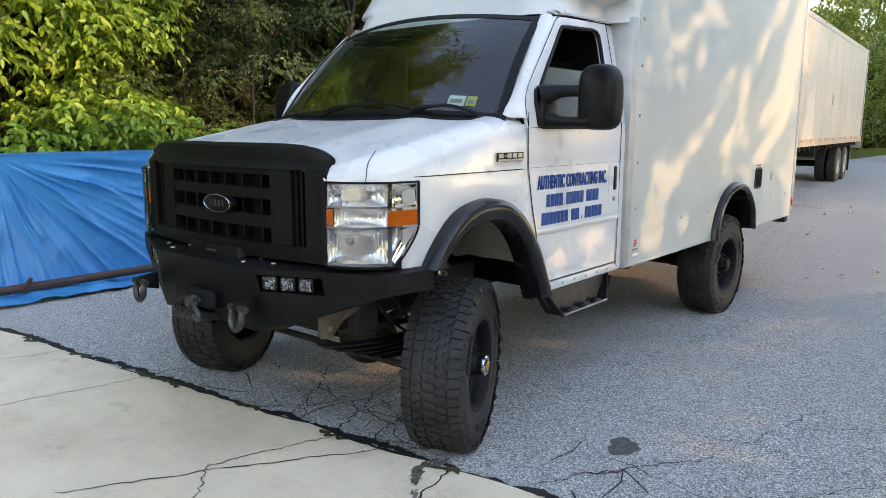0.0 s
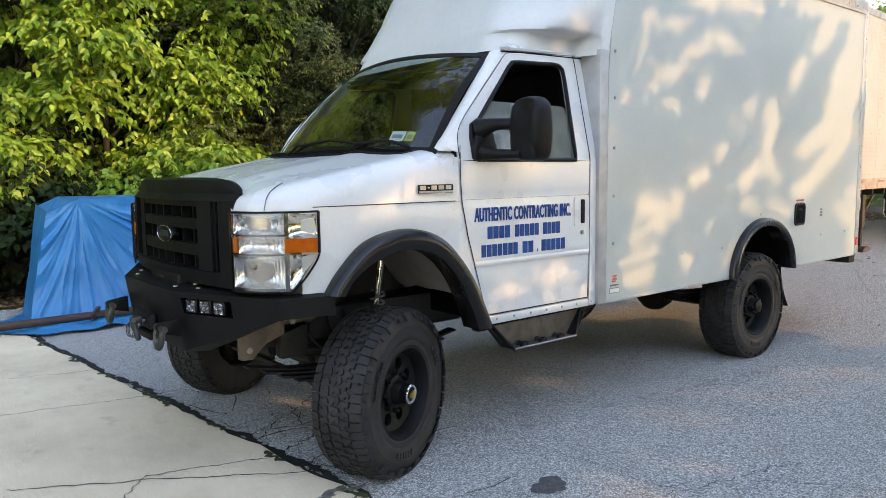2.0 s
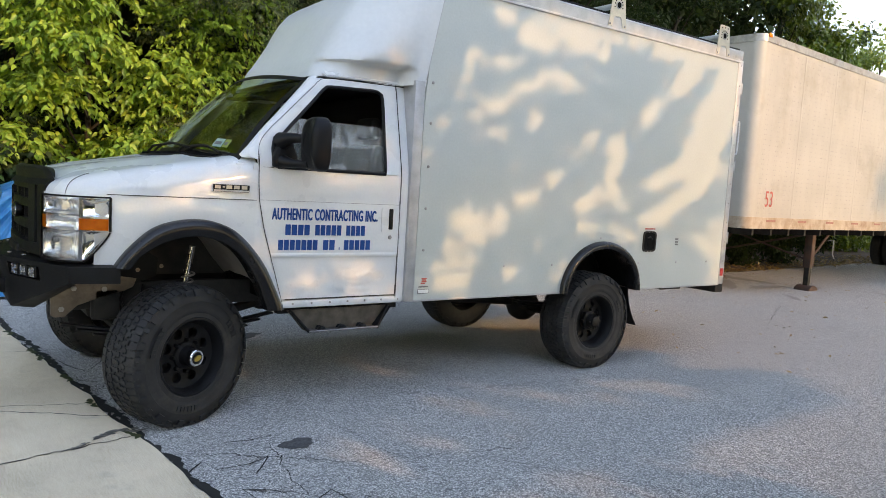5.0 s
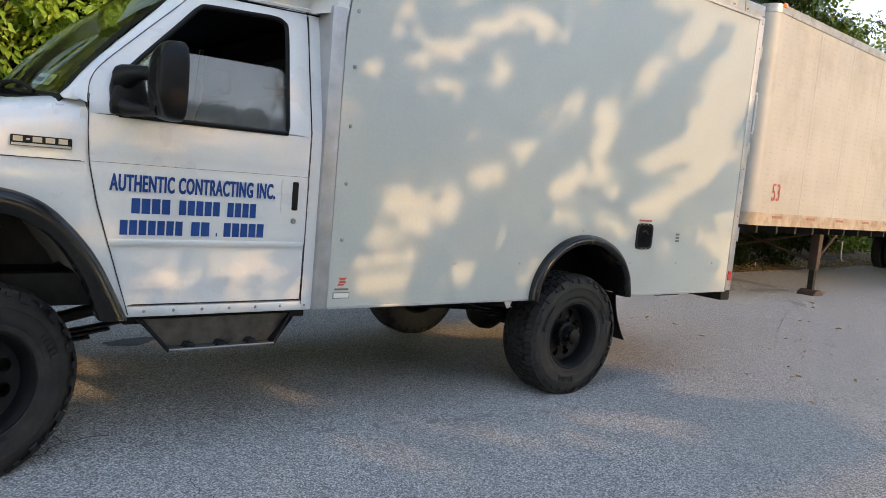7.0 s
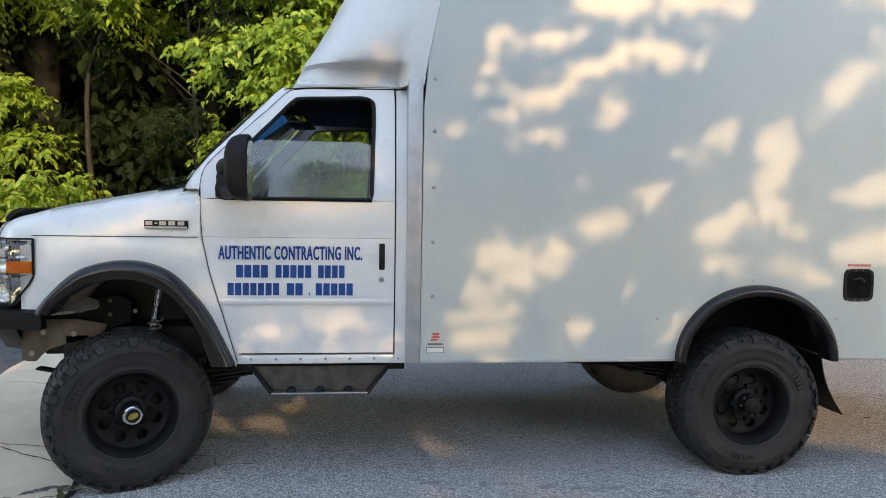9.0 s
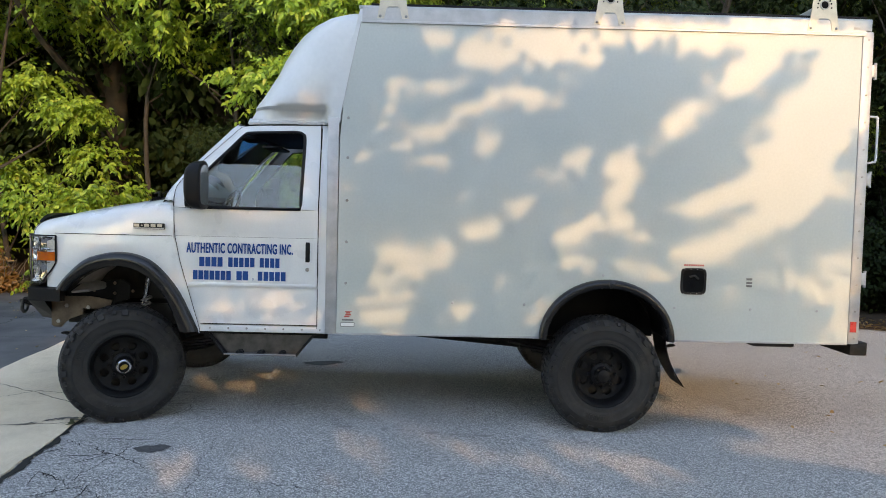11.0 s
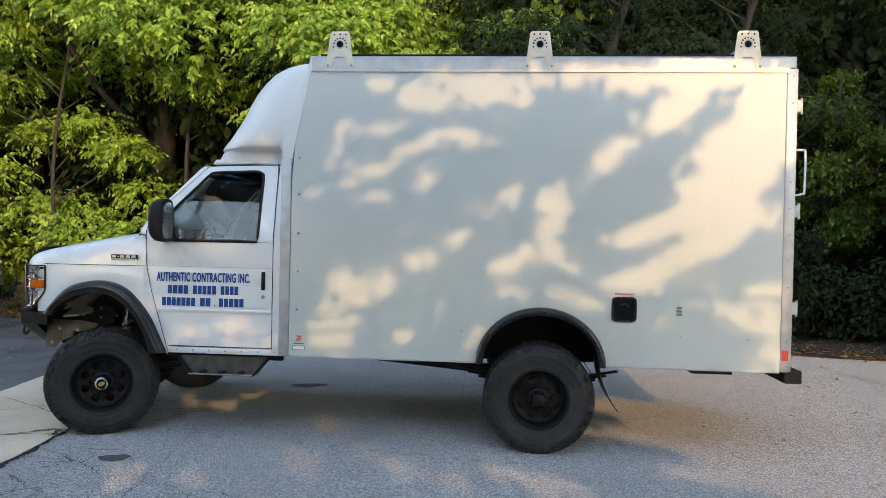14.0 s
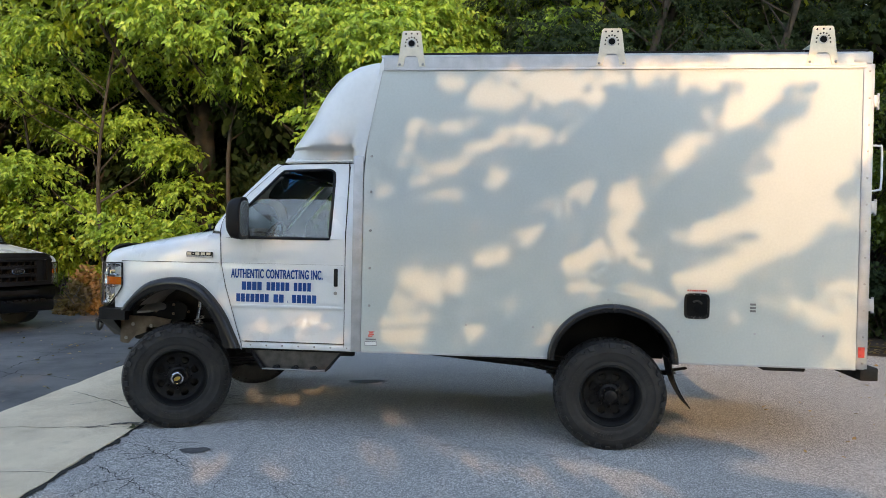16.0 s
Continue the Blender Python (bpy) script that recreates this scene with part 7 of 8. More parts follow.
LIGHT_BACK = [(3.54, 1.78, 3.62, 2.02, 0.112, 0.095), (3.54, 1.61, 3.54, 1.78, 0.095, 0.112), (3.5, 1.54, 3.65, 1.57, 0.052, 0.052), (3.58, 2.87, 3.92, 2.91, 0.086, 0.086), (3.92, 2.87, 4.42, 2.8, 0.118, 0.168), (4.42, 2.8, 5.25, 2.66, 0.246, 0.328), (4.34, 2.65, 4.68, 2.7, 0.168, 0.168), (3.81, 2.11, 4.01, 2.31, 0.05, 0.084), (4.01, 2.31, 4.16, 2.42, 0.084, 0.05), (4.85, 2.23, 5.22, 2.45, 0.328, 0.246), (4.73, 2.1, 4.99, 1.81, 0.246, 0.246), (4.41, 1.71, 4.86, 1.81, 0.168, 0.252), (4.53, 1.63, 5.07, 1.81, 0.123, 0.205), (4.11, 1.66, 4.45, 1.8, 0.076, 0.126)]
LIGHT_LOW = [(4.06, 1.32, 4.37, 1.41, 0.076, 0.109), (4.37, 1.41, 4.7, 1.59, 0.107, 0.107), (3.99, 1.65, 4.09, 1.71, 0.042, 0.05), (3.74, 1.43, 3.8, 1.46, 0.05, 0.05), (3.66, 1.22, 3.93, 1.17, 0.052, 0.069), (3.68, 1.25, 3.68, 1.25, 0.059, 0.059), (4.77, 1.44, 4.79, 1.44, 0.041, 0.033), (4.83, 1.21, 5, 1.17, 0.082, 0.09), (5.04, 1.34, 5.24, 1.31, 0.057, 0.09), (5, 1.02, 5.25, 1.1, 0.049, 0.09), (5.2, 1.14, 5.25, 0.8, 0.08, 0.088), (5.07, 0.75, 5.25, 0.8, 0.057, 0.082), (4.63, 1.16, 4.67, 1.16, 0.033, 0.033), (4.38, 1.05, 4.39, 1.03, 0.034, 0.034)]
LIGHT_CAB = [(0.81, 1.57, 0.9, 1.52, 0.045, 0.045), (0.97, 1.56, 1.11, 1.55, 0.039, 0.039), (-0.22, 1.35, -0.02, 1.41, 0.045, 0.035), (0.06, 1.5, 0.24, 1.55, 0.042, 0.042), (0.42, 1.51, 0.53, 1.55, 0.031, 0.031), (0.68, 0.91, 0.8, 0.84, 0.073, 0.062), (0.61, 0.8, 0.77, 0.78, 0.038, 0.038), (1, 0.93, 1.2, 0.96, 0.073, 0.045), (1.03, 0.8, 1.14, 0.79, 0.045, 0.039), (1.23, 0.9, 1.37, 0.78, 0.041, 0.041), (1.3, 1.74, 1.3, 1.85, 0.029, 0.041), (1.54, 1.66, 1.59, 1.8, 0.042, 0.042), (1.3, 2.39, 1.41, 2.38, 0.052, 0.041), (0.42, 1.08, 0.47, 1.04, 0.032, 0.027), (1.21, 2.15, 1.24, 2.14, 0.029, 0.029)]
LIGHT_GROUND = [(0.56, 0.4, 0.65, 0.4, 0.057, 0.057), (0.85, 0.37, 1, 0.35, 0.067, 0.056), (1.18, 0.5, 1.38, 0.5, 0.06, 0.05), (1.82, 0.23, 1.95, 0.22, 0.047, 0.047), (0.35, -0.3, 0.42, -0.26, 0.068, 0.06), (1.58, -0.14, 1.74, -0.14, 0.075, 0.067), (2, -0.02, 2.22, -0.03, 0.045, 0.036), (3.05, -0.14, 3.26, -0.16, 0.076, 0.084), (3.19, -0.22, 3.47, -0.23, 0.077, 0.062), (2.2, -0.13, 2.48, -0.14, 0.042, 0.042), (2.65, -0.22, 2.77, -0.22, 0.048, 0.048), (0.81, -0.23, 0.93, -0.23, 0.036, 0.036), (1.21, -0.31, 1.29, -0.31, 0.034, 0.034)]
yard = random.Random(3)
LIGHT_YARD = []
for k in range(20):
    a, b, r = yard.uniform(-4.3, -1.15), yard.uniform(0.15, 1.8), yard.uniform(0.035, 0.085)
    LIGHT_YARD.append((a, b, a + yard.uniform(0.05, 0.32), b + yard.uniform(-0.05, 0.08), r, r * 0.8))
BOUGH = [(4.23, 2.14, 4.43, 2.36, 0.168, 0.109), (4.43, 2.36, 4.6, 2.44, 0.109, 0.092), (4.58, 2.4, 4.76, 2.61, 0.074, 0.057), (4.76, 2.61, 4.9, 2.8, 0.066, 0.049), (4.7, 2.59, 4.78, 2.79, 0.042, 0.034), (4.48, 2.18, 4.62, 2.23, 0.059, 0.034), (4.31, 2.18, 4.11, 2.05, 0.151, 0.168), (4.07, 1.92, 3.94, 1.7, 0.118, 0.109), (3.94, 1.7, 3.69, 1.35, 0.103, 0.103), (3.84, 2.61, 4.18, 2.7, 0.126, 0.059), (4.18, 2.67, 4.36, 2.74, 0.067, 0.05), (3.9, 2.57, 3.89, 2.8, 0.084, 0.05), (3.58, 2.78, 3.71, 2.65, 0.077, 0.129), (4.01, 2.48, 4.18, 2.57, 0.067, 0.059), (4.03, 1.47, 4.24, 1.54, 0.084, 0.076), (4.24, 1.53, 4.49, 1.66, 0.067, 0.034)]
BOUGH_TIP = [(5.21, 1.69, 4.99, 1.6, 0.082, 0.066), (5.24, 1.52, 5.03, 1.49, 0.123, 0.123), (4.99, 1.6, 4.87, 1.47, 0.057, 0.082), (5, 1.3, 4.91, 1.25, 0.057, 0.082), (4.11, 1.82, 4.13, 1.86, 0.042, 0.042), (4.28, 1.9, 4.4, 1.99, 0.042, 0.042)]


def nearest_stroke(x, z, strokes):
    """Distance to the edge of the nearest stroke, less than 0 inside it, for arrays of places."""
    best = np.full(x.shape, 9.0)
    for xa, za, xb, zb, ra, rb in strokes:
        dx, dz = xb - xa, zb - za
        t = np.clip(((x - xa) * dx + (z - za) * dz) / (dx * dx + dz * dz + 1e-9), 0, 1)
        best = np.minimum(best, np.hypot(x - xa - t * dx, z - za - t * dz) - (ra + (rb - ra) * t))
    return best


def shaded(x, z):
    """Where leaves stand between the sun and the plane of the truck's side."""
    v = np.full(x.shape, 0.3)
    # open to the sun behind the truck and along the far end of the yard
    v = np.minimum(v, np.where(z > 0.66, 9.0, 4.45 + 0.35 * np.clip(-z, 0, 1) + 0.32 * np.sin(z * 19 + 0.5) - x))
    v = np.minimum(v, 5.42 - x + np.clip(z, 0, 0.7))
    v = np.minimum(v, nearest_stroke(x, z, LIGHT_FRONT + LIGHT_MID + LIGHT_BACK))
    v = np.maximum(v, -nearest_stroke(x, z, BOUGH))
    v = np.minimum(v, nearest_stroke(x, z, LIGHT_LOW + LIGHT_CAB + LIGHT_GROUND + LIGHT_YARD))
    # open where the yard's far corner lies in the sun
    v = np.where((x < -2.3) & (z > 1.9), -0.5, v)
    return np.maximum(v, -nearest_stroke(x, z, BOUGH_TIP))


FAR = 7.8
def strewn(step, limit, warp):
    """Places on a loose lattice that lie in the shade by more than limit."""
    gx, gz = np.meshgrid(np.arange(-4.5, 5.6, step), np.arange(-0.45, 3.2, step))
    x, z = gx.ravel() + hr.uniform(-0.5, 0.5, gx.size) * step, gz.ravel() + hr.uniform(-0.5, 0.5, gx.size) * step
    w = np.array([[noise.noise(Vector((a * 11, b * 11, c))) + 0.7 * noise.noise(Vector((a * 27, b * 27, c + 3.0))) for c in (0.5, 9.5)] for a, b in zip(x, z)])
    keep = shaded(x + warp * w[:, 0], z + warp * w[:, 1]) > limit
    return x[keep], z[keep]


# solid inside, with round tufts of small leaves along the edges and a few that hang in the gaps
ix, iz = strewn(0.045, 0.05, 0.02)
tx, tz = strewn(0.058, -0.010, 0.06)
vx, vz = strewn(0.10, -0.20, 0.02)
few = (hr.random(len(vx)) < 0.15) & (vx < 3.5)
tx, tz = np.concatenate([tx, vx[few]]), np.concatenate([tz, vz[few]])
ta, tr_ = hr.uniform(0, 2 * math.pi, (len(tx), 3)), 0.030 * np.sqrt(hr.uniform(0, 1, (len(tx), 3)))
px_ = np.concatenate([ix, (tx[:, None] + tr_ * np.cos(ta)).ravel()])
pz_ = np.concatenate([iz, (tz[:, None] + tr_ * np.sin(ta)).ravel()])
leaf_size = np.where(np.arange(len(px_)) < len(ix), 0.095, 0.052)
depth = np.array([noise.noise(Vector((a * 1.1, b * 1.6, 2.5))) + 0.5 * noise.noise(Vector((a * 3.1, b * 3.7, 6.5))) for a, b in zip(px_, pz_)])
depth = FAR + np.where(np.arange(len(px_)) < len(ix), 0.9 + 3.2 * np.clip(depth, -0.3, 0.9), 0.1 + 1.2 * np.clip(depth, -0.4, 0.5)) + hr.uniform(-0.3, 0.4, len(px_))
sprays = np.stack([px_, np.zeros_like(px_), pz_], 1) + np.array(SUN) * depth[:, None]
ns = len(sprays)
C, T_, U, S = [], [], [], []
along = hr.normal(size=(ns, 3)) + np.array((0.5, 0, 0.2))
along /= np.linalg.norm(along, axis=1, keepdims=True)
for j in range(3):
    C.append(sprays + along * (j - 1) * 0.016 + hr.normal(size=(ns, 3)) * 0.006)
    T_.append(along * 0.4 + hr.normal(size=(ns, 3)) * 0.6 + np.array((0, 0, -0.6)))
    U.append(np.array((SUN.x, SUN.y, SUN.z + 0.3)) + hr.normal(size=(ns, 3)) * 0.3)
    S.append(leaf_size * hr.uniform(0.85, 1.15, ns))
    C[-1] = C[-1] - T_[-1] / np.linalg.norm(T_[-1], axis=1, keepdims=True) * S[-1][:, None] * 0.5
me = leaves("crown", np.concatenate(C), np.concatenate(T_), np.concatenate(U), np.concatenate(S))
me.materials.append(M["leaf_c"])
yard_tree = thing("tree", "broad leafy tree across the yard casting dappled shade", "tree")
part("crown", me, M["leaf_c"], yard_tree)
bm = B()
root = Vector((-3.2, -8.0, 0))
tube(bm, [root, root + Vector((0.1, 0.1, 2.4)), root + Vector((0.2, 0.2, 5.4)), root + Vector((0.5, 0.2, 7.0))], [0.14, 0.11, 0.05, 0.02], 10)
for x, z in [(-2.5, 2.0), (-1.0, 2.4), (0.3, 1.6), (0.9, 2.5), (2.05, 2.62), (1.85, 1.9), (3.13, 2.6), (3.6, 2.55), (4.35, 2.2), (3.2, 2.2), (4.0, 2.08), (3.87, 1.7), (2.7, 1.3), (3.0, 1.12), (3.65, 1.05), (4.72, 1.35), (4.9, 1.13)]:
    e = Vector(toward_sun(x, 0, z, FAR))
    b = root + Vector((0.1, 0.1, 3.0))
    m = b.lerp(e, 0.6) + Vector((0, 0, -0.12))
    tube(bm, [b, m, e], [0.016, 0.010, 0.004], 5)
part("trunk", bm, M["bark"], yard_tree)
# unseen woods added across the yard, to block low sky and fill reflections
for i in range(22):
    x = -40 + i * 3.0
    if -15 < x < 3:
        continue
    tree(4 if i % 3 else 5, x + rt.uniform(-0.6, 0.6), -19.5 + rt.uniform(-1.5, 1.5), (1.75 if x < -14 else 0.5) + rt.uniform(-0.1, 0.1), rt.uniform(0, 360), group="trees across the yard")
for i in range(9):
    tree(4 if i % 2 else 5, 25 + i * 2.7, -17.0 + i * 0.6 + rt.uniform(-1, 1), 1.6 + rt.uniform(-0.15, 0.2), rt.uniform(0, 360), group="trees across the yard")
# unseen high crowns added to shade the woods right of the truck
for x, y in ((13.0, -13.5), (19.5, -13.8)):
    tree(9, x, y, 2.6, x * 50 % 360, group="trees across the yard")
# dense unseen hedge added below the crown to shade the near ground
hc = []
for k in range(105):
    x = hr.uniform(-8, 6.6)
    top = 1.5 + 0.25 * math.sin(x * 1.7) + hr.uniform(-0.2, 0.2)
    z = hr.uniform(0.1, top)
    hc.append((x, -8.3 + hr.uniform(-0.8, 0.8), z, 0.62, 0.5, 0.48))
C, T_, U, S = clump_leaves(hr, hc, 240, 0.15)
me = leaves("foliage", C, T_, U, S)
me.materials.append(M["leaf_c"])
hedge = thing("hedge", "dense green hedge, unseen, added to shade the near ground", "hedge")
part("foliage", me, M["leaf_c"], hedge)
bm = B()
for k in range(40):
    x = -8 + k * 0.39
    tube(bm, [(x, -8.3, 0), (x + 0.1, -8.2, 0.8), (x - 0.05, -8.35, 1.4)], [0.035, 0.025, 0.008], 6)
part("stems", bm, M["bark"], hedge)


# ---- tarpaulin heap ----
def tarp_heap():
    T = thing("tarp_covered_stack", "blue tarpaulin draped over a stack beside the trees", "tarpaulin")
    rows = []
    ax, az = -0.22, 1.27  # where the sheet is tied; its folds fan out from there
    for i in range(520):
        s = i / 519
        e = max(0.0, 1 - s / 0.16)  # runs up along the end face, from its front corner to the back
        x = -0.54 + 0.02 * e if e > 0 else -0.54 + 4.14 * (s - 0.16) / 0.84
        dip = min(1.0, max(0.0, (x + 0.54) / 0.32))
        h = 1.14 + 0.06 * e if e > 0 else 1.14 + 0.13 * dip - 0.012 * max(0, x) + 0.012 * math.sin(x * 2.2)
        flare = 0.24 * (1 - min(1.0, max(0.0, (x + 0.54) / 0.8))) ** 2 if e == 0 else 0.24
        row = []
        for j in range(140):
            v = j / 139
            wr = 0.014 * noise.noise(Vector((x * 2.2, v * 3.0, 1.0 + e * 2))) + 0.006 * noise.noise(Vector((x * 9, v * 8, 4.0 + e * 5))) + 0.004 * (0.5 - abs(noise.noise(Vector((x * 14 + v * 9, v * 7, 9.0 + e * 9)))))
            t, xr = 0.0, x
            if v < 0.2:
                t = v / 0.2
                xr = max(x, -0.28) + (x - max(x, -0.28)) * t
                y, z, fan, t = 6.3 - (0.68 - 0.62 * e) * t, 1.30 + (h - 1.30) * t, 0.0, 0.0
            elif v < 0.86:
                t = (v - 0.2) / 0.66
                z = h * (1 - t) + 0.03
                ang, rad = math.atan2(az - z + 0.02, x - ax), math.hypot(x - ax, az - z)
                fan = 0.0
                for turns, deep, off in ((9.0, 0.052, 3.0), (21.0, 0.030, 7.0), (47.0, 0.007, 13.0)):
                    w = ang * turns + 1.9 * noise.noise(Vector((ang * turns * 0.35, rad * 1.1, off)))
                    fade = 0.55 + 0.9 * noise.noise(Vector((ang * turns * 0.22, rad * 1.6, off + 20.0)))
                    fan += deep * (1 - 2.0 * abs(math.sin(w)) ** 0.8) * max(0.0, fade)
                fan *= min(1.0, 0.25 + rad / 1.0) * min(1.0, t * 4) * (1 - e)
                y = 5.62 - 0.26 * t**1.4 + 0.62 * e
                wr *= 1 + 1.8 * t * t
            else:
                t2 = (v - 0.86) / 0.14
                fan, t = 0.02 * math.sin(x * 17), 1.0
                y, z = 5.36 + 0.62 * e - 0.58 * t2, 0.03 + 0.07 * abs(noise.noise(Vector((x * 4, t2 * 3, 7.0)))) + 0.02 * (1 - t2)
            xr -= 0.55 * e * max(0.0, (v - 0.86) / 0.14)
            row.append((xr - flare * t**1.1 - (wr * 0.8 if e > 0 else 0), y - fan - wr, z + 0.4 * wr))
        rows.append(row)
    bm = B()
    sheet(bm, rows, 0.004, (1.5, 6.0, 0.4))
    part("tarp", bm, M["tarp"], T, "crumpled blue tarpaulin", smooth=50)
    part("stack", box(B(), -0.2, 3.4, 5.74, 6.28, 0.0, 1.20), M["wood"], T)
    return T


tarp_heap()
pipe = thing("steel_pipe", "rusty steel pipe lying on the tarpaulin edge", "pipe")
part("pipe", tube(B(), [(-1.7, 5.12, 0.09), (-0.9, 5.06, 0.11), (1.0, 5.0, 0.13), (3.0, 4.98, 0.11)], 0.04, 12), M["rust"], pipe)
part("rope_knot", tube(B(), smooth_line([(-0.30, 5.0, 0.12), (-0.26, 4.95, 0.19), (-0.22, 5.06, 0.18), (-0.25, 5.1, 0.1), (-0.30, 5.0, 0.08)], 4), 0.02, 6), M["rust"], pipe)


# ---- semi-trailer ----
def trailer():
    T = thing("semi_trailer", "long white box semi-trailer on landing legs, weathered sides", "trailer", m=pose(8.98, 2.0, 0, 0, 0, 3.6))
    L, W, zb, zt, r = 16.15, 2.55, 1.28, 4.10, 0.16
    body = B()
    plan = [(L, 0), (r, 0)] + [(r - r * math.sin(a), r - r * math.cos(a)) for a in np.linspace(0.15, math.pi / 2, 8)] + [(0, W - r)] + [(r - r * math.cos(a), W - r + r * math.sin(a)) for a in np.linspace(0.15, math.pi / 2, 8)] + [(L, W)]
    prism(body, plan, zb, zt, "z")
    part("body", body, M["trailer"], T, smooth=25)
    fr = part("top_rail", prism(B(), [((x - r) * 1.0 + r - 0.012 if x < r else x, y - 0.014 if y < W / 2 else y + 0.014) for x, y in plan], zt - 0.10, zt + 0.012, "z"), M["steel"], T, smooth=25)
    lo = part("bottom_rail", prism(B(), [(x - 0.015 if x < r else x, y - 0.018 if y < W / 2 else y + 0.018) for x, y in plan], zb - 0.13, zb + 0.05, "z"), M["rust_rail"], T, smooth=25)
    # corner radius in bright metal
    for y0, sgn in ((0.0, 1), (W, -1)):
        rows = []
        for a in np.linspace(-0.1, math.pi / 2 + 0.05, 12):
            x = r - (r + 0.006) * math.sin(max(a, 0)) + (0.06 if a < 0 else 0)
            y = r - (r + 0.006) * math.cos(a)
            rows.append([(x, y0 + sgn * y, zb + 0.02), (x, y0 + sgn * y, zt - 0.05)])
        part("corner", sheet(B(), rows, 0.004), M["trailer"], T, smooth=60)
    # panel joints and rivet rows
    n = int(L / 1.22)
    seams = B()
    for k in range(1, n + 1):
        x = 0.25 + 1.22 * k
        if x < L - 0.2:
            box(seams, x - 0.03, x + 0.03, -0.0022, 0.002, zb + 0.05, zt - 0.10)
    part("panel_joints", seams, M["trailer"], T, smooth=0)
    V, F = [], []
    for col in range(int(L / 0.2033)):
        x = 0.30 + col * 0.2033
        for sub in (0.0, 0.055):
            if sub and col % 2:
                continue
            for row in range(34):
                z = zb + 0.12 + row * 0.076
                b = len(V)
                V += [(x + sub - 0.007, -0.001, z - 0.007), (x + sub + 0.007, -0.001, z - 0.007), (x + sub + 0.007, -0.001, z + 0.007), (x + sub - 0.007, -0.001, z + 0.007), (x + sub, -0.006, z)]
                F += [(b, b + 1, b + 4), (b + 1, b + 2, b + 4), (b + 2, b + 3, b + 4), (b + 3, b, b + 4)]
    me = bpy.data.meshes.new("rivets")
    me.from_pydata(V, [], F)
    rv = part("rivets", me, M["steel"], T)
    rv["kind"] = "stuff"
    # tape, side number, lamps
    for k in range(14):
        x = 0.6 + k * 1.1
        part("red_tape", box(B(), x, x + 0.3, -0.022, -0.018, zb - 0.02, zb + 0.015), M["faded_red"], lo, smooth=0)
    me = lettering("53", 0.24, 0.25, 0.0)
    me.transform(Matrix.Translation((0.52, -0.006, 1.50)))
    part("side_number", me, M["red_ink"], T, "red painted number")
    for x in (0.12, 8.0, L - 0.2):
        part("marker_lamp", box(B(), x, x + 0.10, -0.03, -0.01, zt - 0.03, zt + 0.03, 0.008), M["amber"], T)
    part("door_hook", box(B(), 10.0, 10.06, -0.02, 0.0, 2.2, 2.45), M["steel"], T)
    part("nose_panel", box(B(), -0.03, 0.0, 0.5, 1.1, 1.75, 2.3, 0.01), M["steel"], T)
    # rear frame
    part("rear_frame", box(B(), L - 0.02, L + 0.10, -0.03, W + 0.03, zb - 0.35, zt + 0.02, 0.01), M["steel"], T)
    part("rear_bumper", box(B(), L - 0.1, L, 0.3, W - 0.3, 0.52, 0.62), M["steel"], T)
    # floor beams and landing legs
    for k in range(26):
        part("floor_beam", box(B(), 0.3 + 0.61 * k, 0.36 + 0.61 * k, 0.05, W - 0.05, zb - 0.24, zb - 0.13), M["under"], T, smooth=0)
    part("coupler_plate", box(B(), 0.2, 1.8, 0.7, W - 0.7, zb - 0.26, zb - 0.13), M["under"], T)
    for y in (0.35, W - 0.35):
        leg = part("landing_leg", box(B(), 3.04, 3.18, y - 0.07, y + 0.07, 0.42, zb - 0.13, 0.01), M["rust"], T)
        part("inner_leg", box(B(), 3.065, 3.155, y - 0.045, y + 0.045, 0.05, 0.45), M["under"], leg)
        part("foot", prism(B(), [(2.92, 0.0), (3.30, 0.0), (3.27, 0.04), (3.16, 0.09), (3.06, 0.09), (2.95, 0.04)], y - 0.14, y + 0.14), M["rust"], leg)
        part("brace", tube(B(), [(3.12, y, 0.55), (4.0, y, zb - 0.16)], 0.025, 6), M["rust"], leg)
    part("cross_brace", tube(tube(B(), [(3.11, 0.35, 0.55), (3.11, W - 0.35, 1.05)], 0.02, 6), [(3.11, 0.35, 1.05), (3.11, W - 0.35, 0.55)], 0.02, 6), M["rust"], T)
    part("crank", tube(B(), [(3.27, 0.10, 0.95), (3.30, 0.02, 0.95), (3.30, 0.02, 0.70), (3.34, 0.0, 0.62)], 0.012, 6), M["steel"], T)
    # bogie
    for x in (12.4, 13.65):
        for y, s in ((0.05, -1), (W - 0.05, 1)):
            for dy in (0.13, 0.44):
                yy = y - s * dy
                w = part("wheel", lathe(B(), [(0.28, -0.12), (0.32, -0.135), (0.46, -0.13), (0.505, -0.10), (0.51, 0.0), (0.505, 0.10), (0.46, 0.13), (0.32, 0.135), (0.28, 0.12)], (x, yy, 0.51), 36, closed=True), M["rubber"], T)
                part("rim", lathe(B(), [(0.285, s * 0.12), (0.26, s * 0.11), (0.24, s * 0.02), (0.12, s * 0.02), (0.11, s * 0.08), (0.001, s * 0.09)], (x, yy, 0.51), 28), M["alu"], w)
        part("axle", tube(B(), [(x, 0.2, 0.51), (x, W - 0.2, 0.51)], 0.07, 10), M["under"], T)
    part("slider", box(B(), 11.5, 14.6, 0.6, W - 0.6, 0.75, zb - 0.13), M["under"], T)
    part("mud_flap", box(B(), 14.5, 14.53, 0.05, 0.65, 0.25, zb - 0.2), M["black"], T)
    return T


trailer()


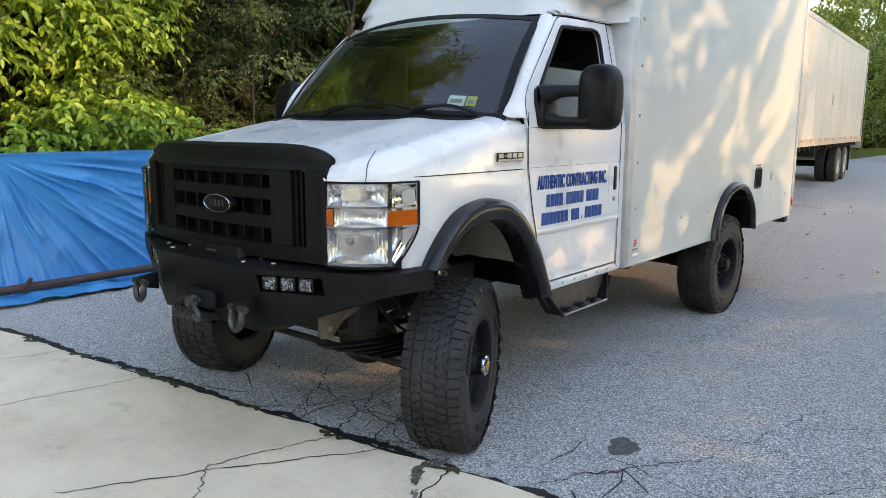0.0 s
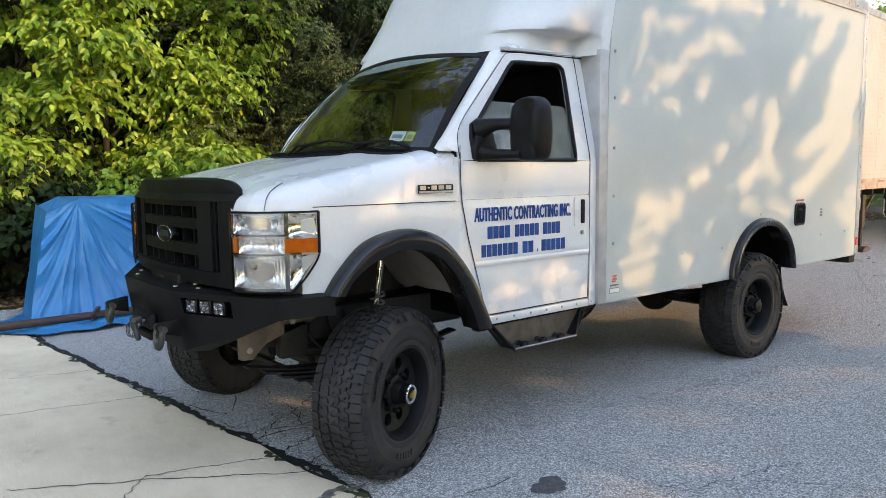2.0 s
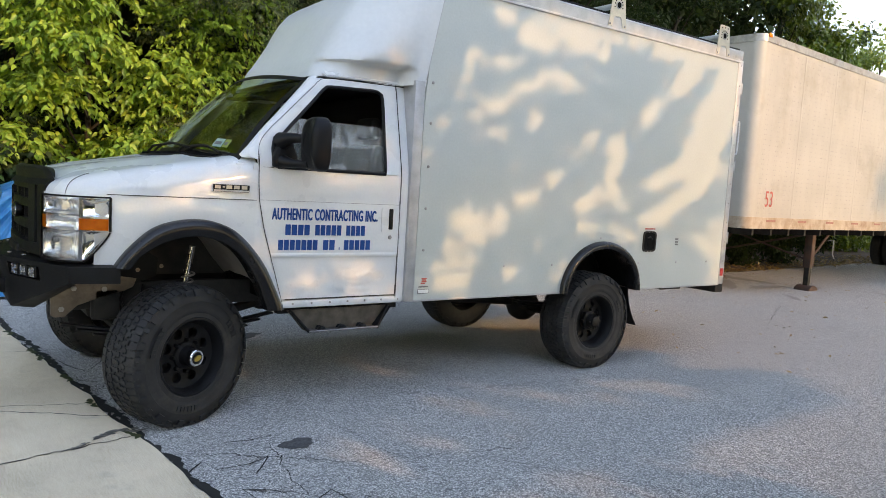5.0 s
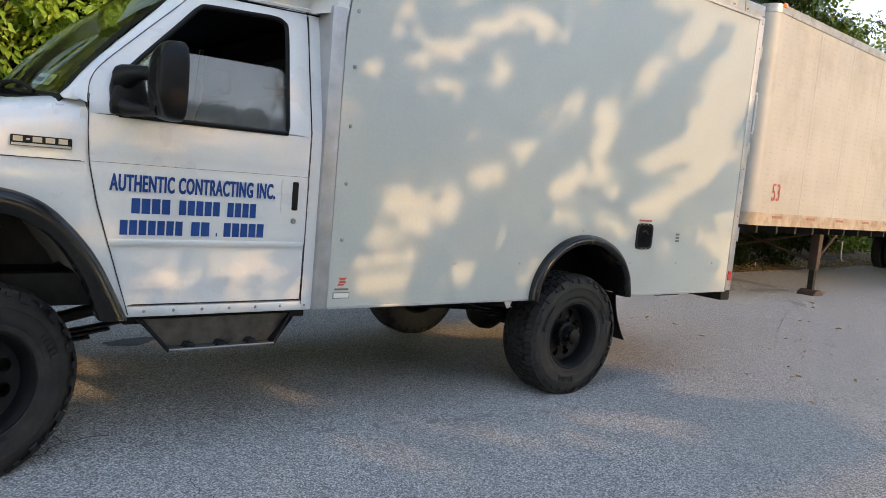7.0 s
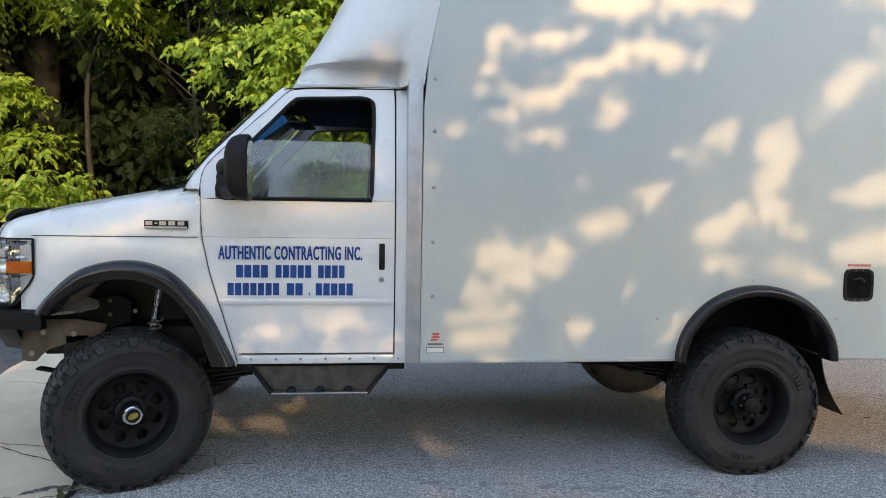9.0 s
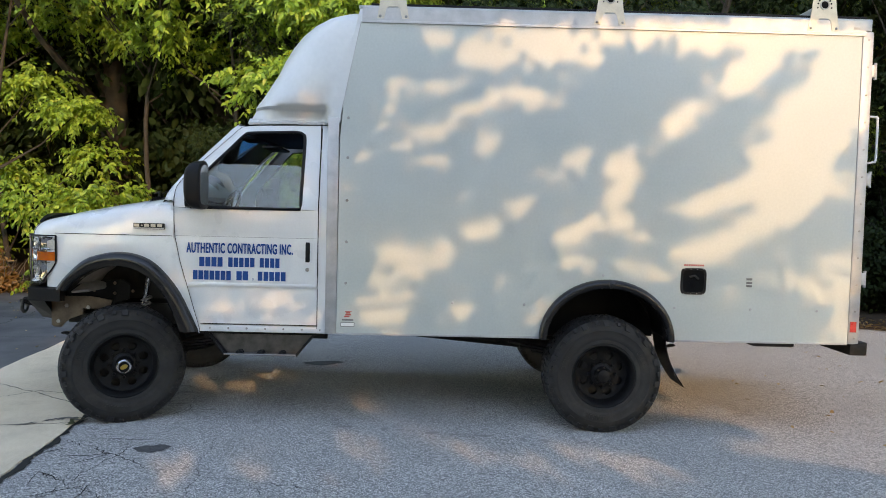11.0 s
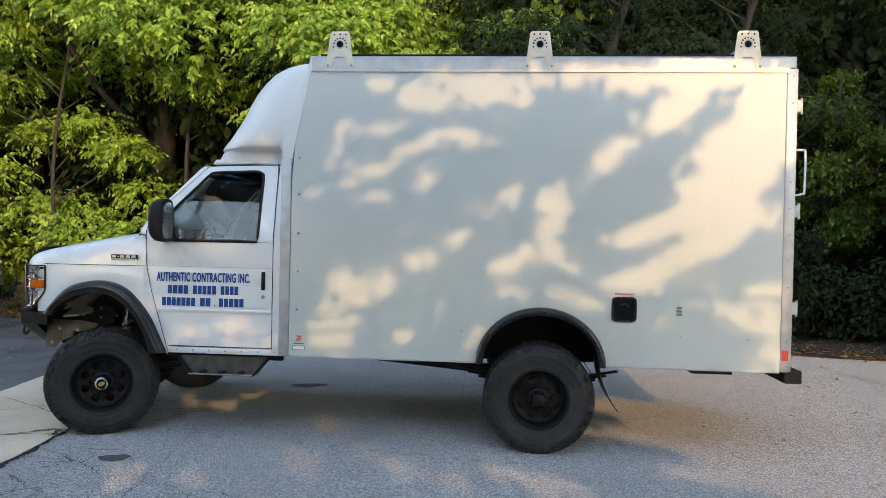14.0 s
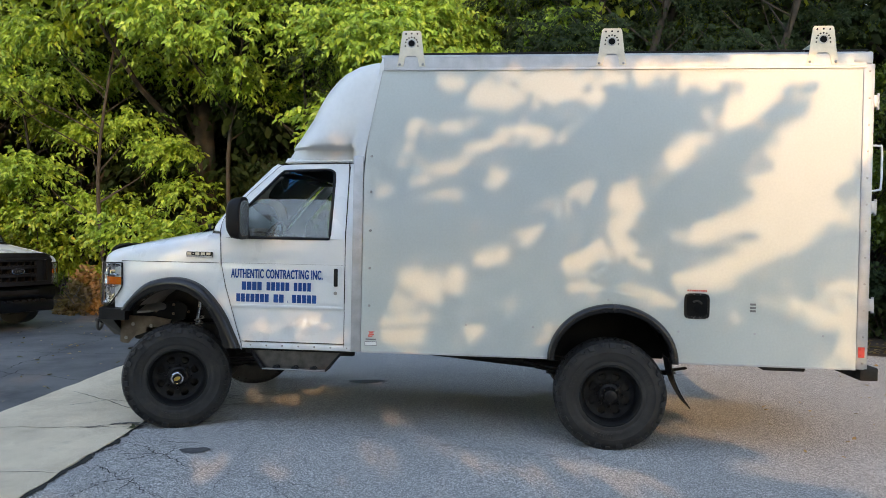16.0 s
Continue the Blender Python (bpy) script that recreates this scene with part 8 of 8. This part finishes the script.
# ---- second van, mostly out of view ----
def second_van():
    T = thing("pickup_truck", "white truck with a black grille parked by the trees", "truck", m=pose(-5.70, 5.95, -0.25, 0, 0, 161) @ Matrix.Diagonal((1.35, 0.95, 1, 1)))
    nose(T)
    windscreen(T)
    bm = B()
    prism(bm, [(-0.80, 0.72), (-0.86, 0.80), (-0.86, 0.96), (-0.80, 1.0), (-0.55, 1.0), (-0.55, 0.72)], 0.10, 2 * YC - 0.10, bev=0.02)
    for v in bm.verts:
        v.co.x += 0.16 * ((v.co.y - YC) / 0.85) ** 2
    bp = part("front_bumper", bm, M["black"], T)
    # near-black blocks stand in for shade inside the bumper openings
    part("air_intake", box(B(), -0.875, -0.84, YC - 0.40, YC + 0.40, 0.86, 0.93, 0.008), M["gap_shade"], bp)
    for k in range(9):
        part("lower_slot", box(B(), -0.868, -0.84, YC - 0.52 + 0.12 * k, YC - 0.45 + 0.12 * k, 0.755, 0.785), M["gap_shade"], bp, smooth=0)
    part("valance", box(B(), -0.70, -0.50, 0.14, 2 * YC - 0.14, 0.56, 0.74, 0.03), M["black"], T)
    part("body", prism(B(), [(0.30, 0.62), (0.30, 1.62), (0.78, 2.18), (1.0, 2.28), (5.0, 2.28), (5.1, 2.1), (5.1, 0.62)], 0.04, 2 * YC - 0.04, bev=0.05), M["white"], T)
    # near-black filler stands in for the shaded engine bay
    part("engine_bay", box(B(), -0.6, 0.35, 0.2, 2 * YC - 0.2, 0.62, 1.34), M["gap_shade"], T)
    for x in (0.0, 3.505):
        for y, s in ((0.15, -1), (2 * YC - 0.15, 1)):
            w = part("wheel", lathe(B(), [(0.20, -0.10), (0.22, -0.115), (0.32, -0.115), (0.365, -0.09), (0.37, 0.0), (0.365, 0.09), (0.32, 0.115), (0.22, 0.115), (0.20, 0.10)], (x, y, 0.65), 36, closed=True), M["rubber"], T)
            part("rim", lathe(B(), [(0.205, s * 0.10), (0.19, s * 0.08), (0.10, s * 0.05), (0.001, s * 0.08)], (x, y, 0.65), 24), M["steel"], w)
    return T


second_van()

# weathered boards between the trees
fence = thing("fence", "grey weathered board fence among the shrubs", "fence")
for k in range(7):
    part("board", box(B(), -4.5 + 0.24 * k, -4.3 + 0.24 * k, 9.2, 9.23, 0, 1.62 + 0.03 * (k % 2), 0.004), M["wood"], fence)
part("rail", box(B(), -4.55, -2.8, 9.24, 9.30, 1.2, 1.3), M["wood"], fence)
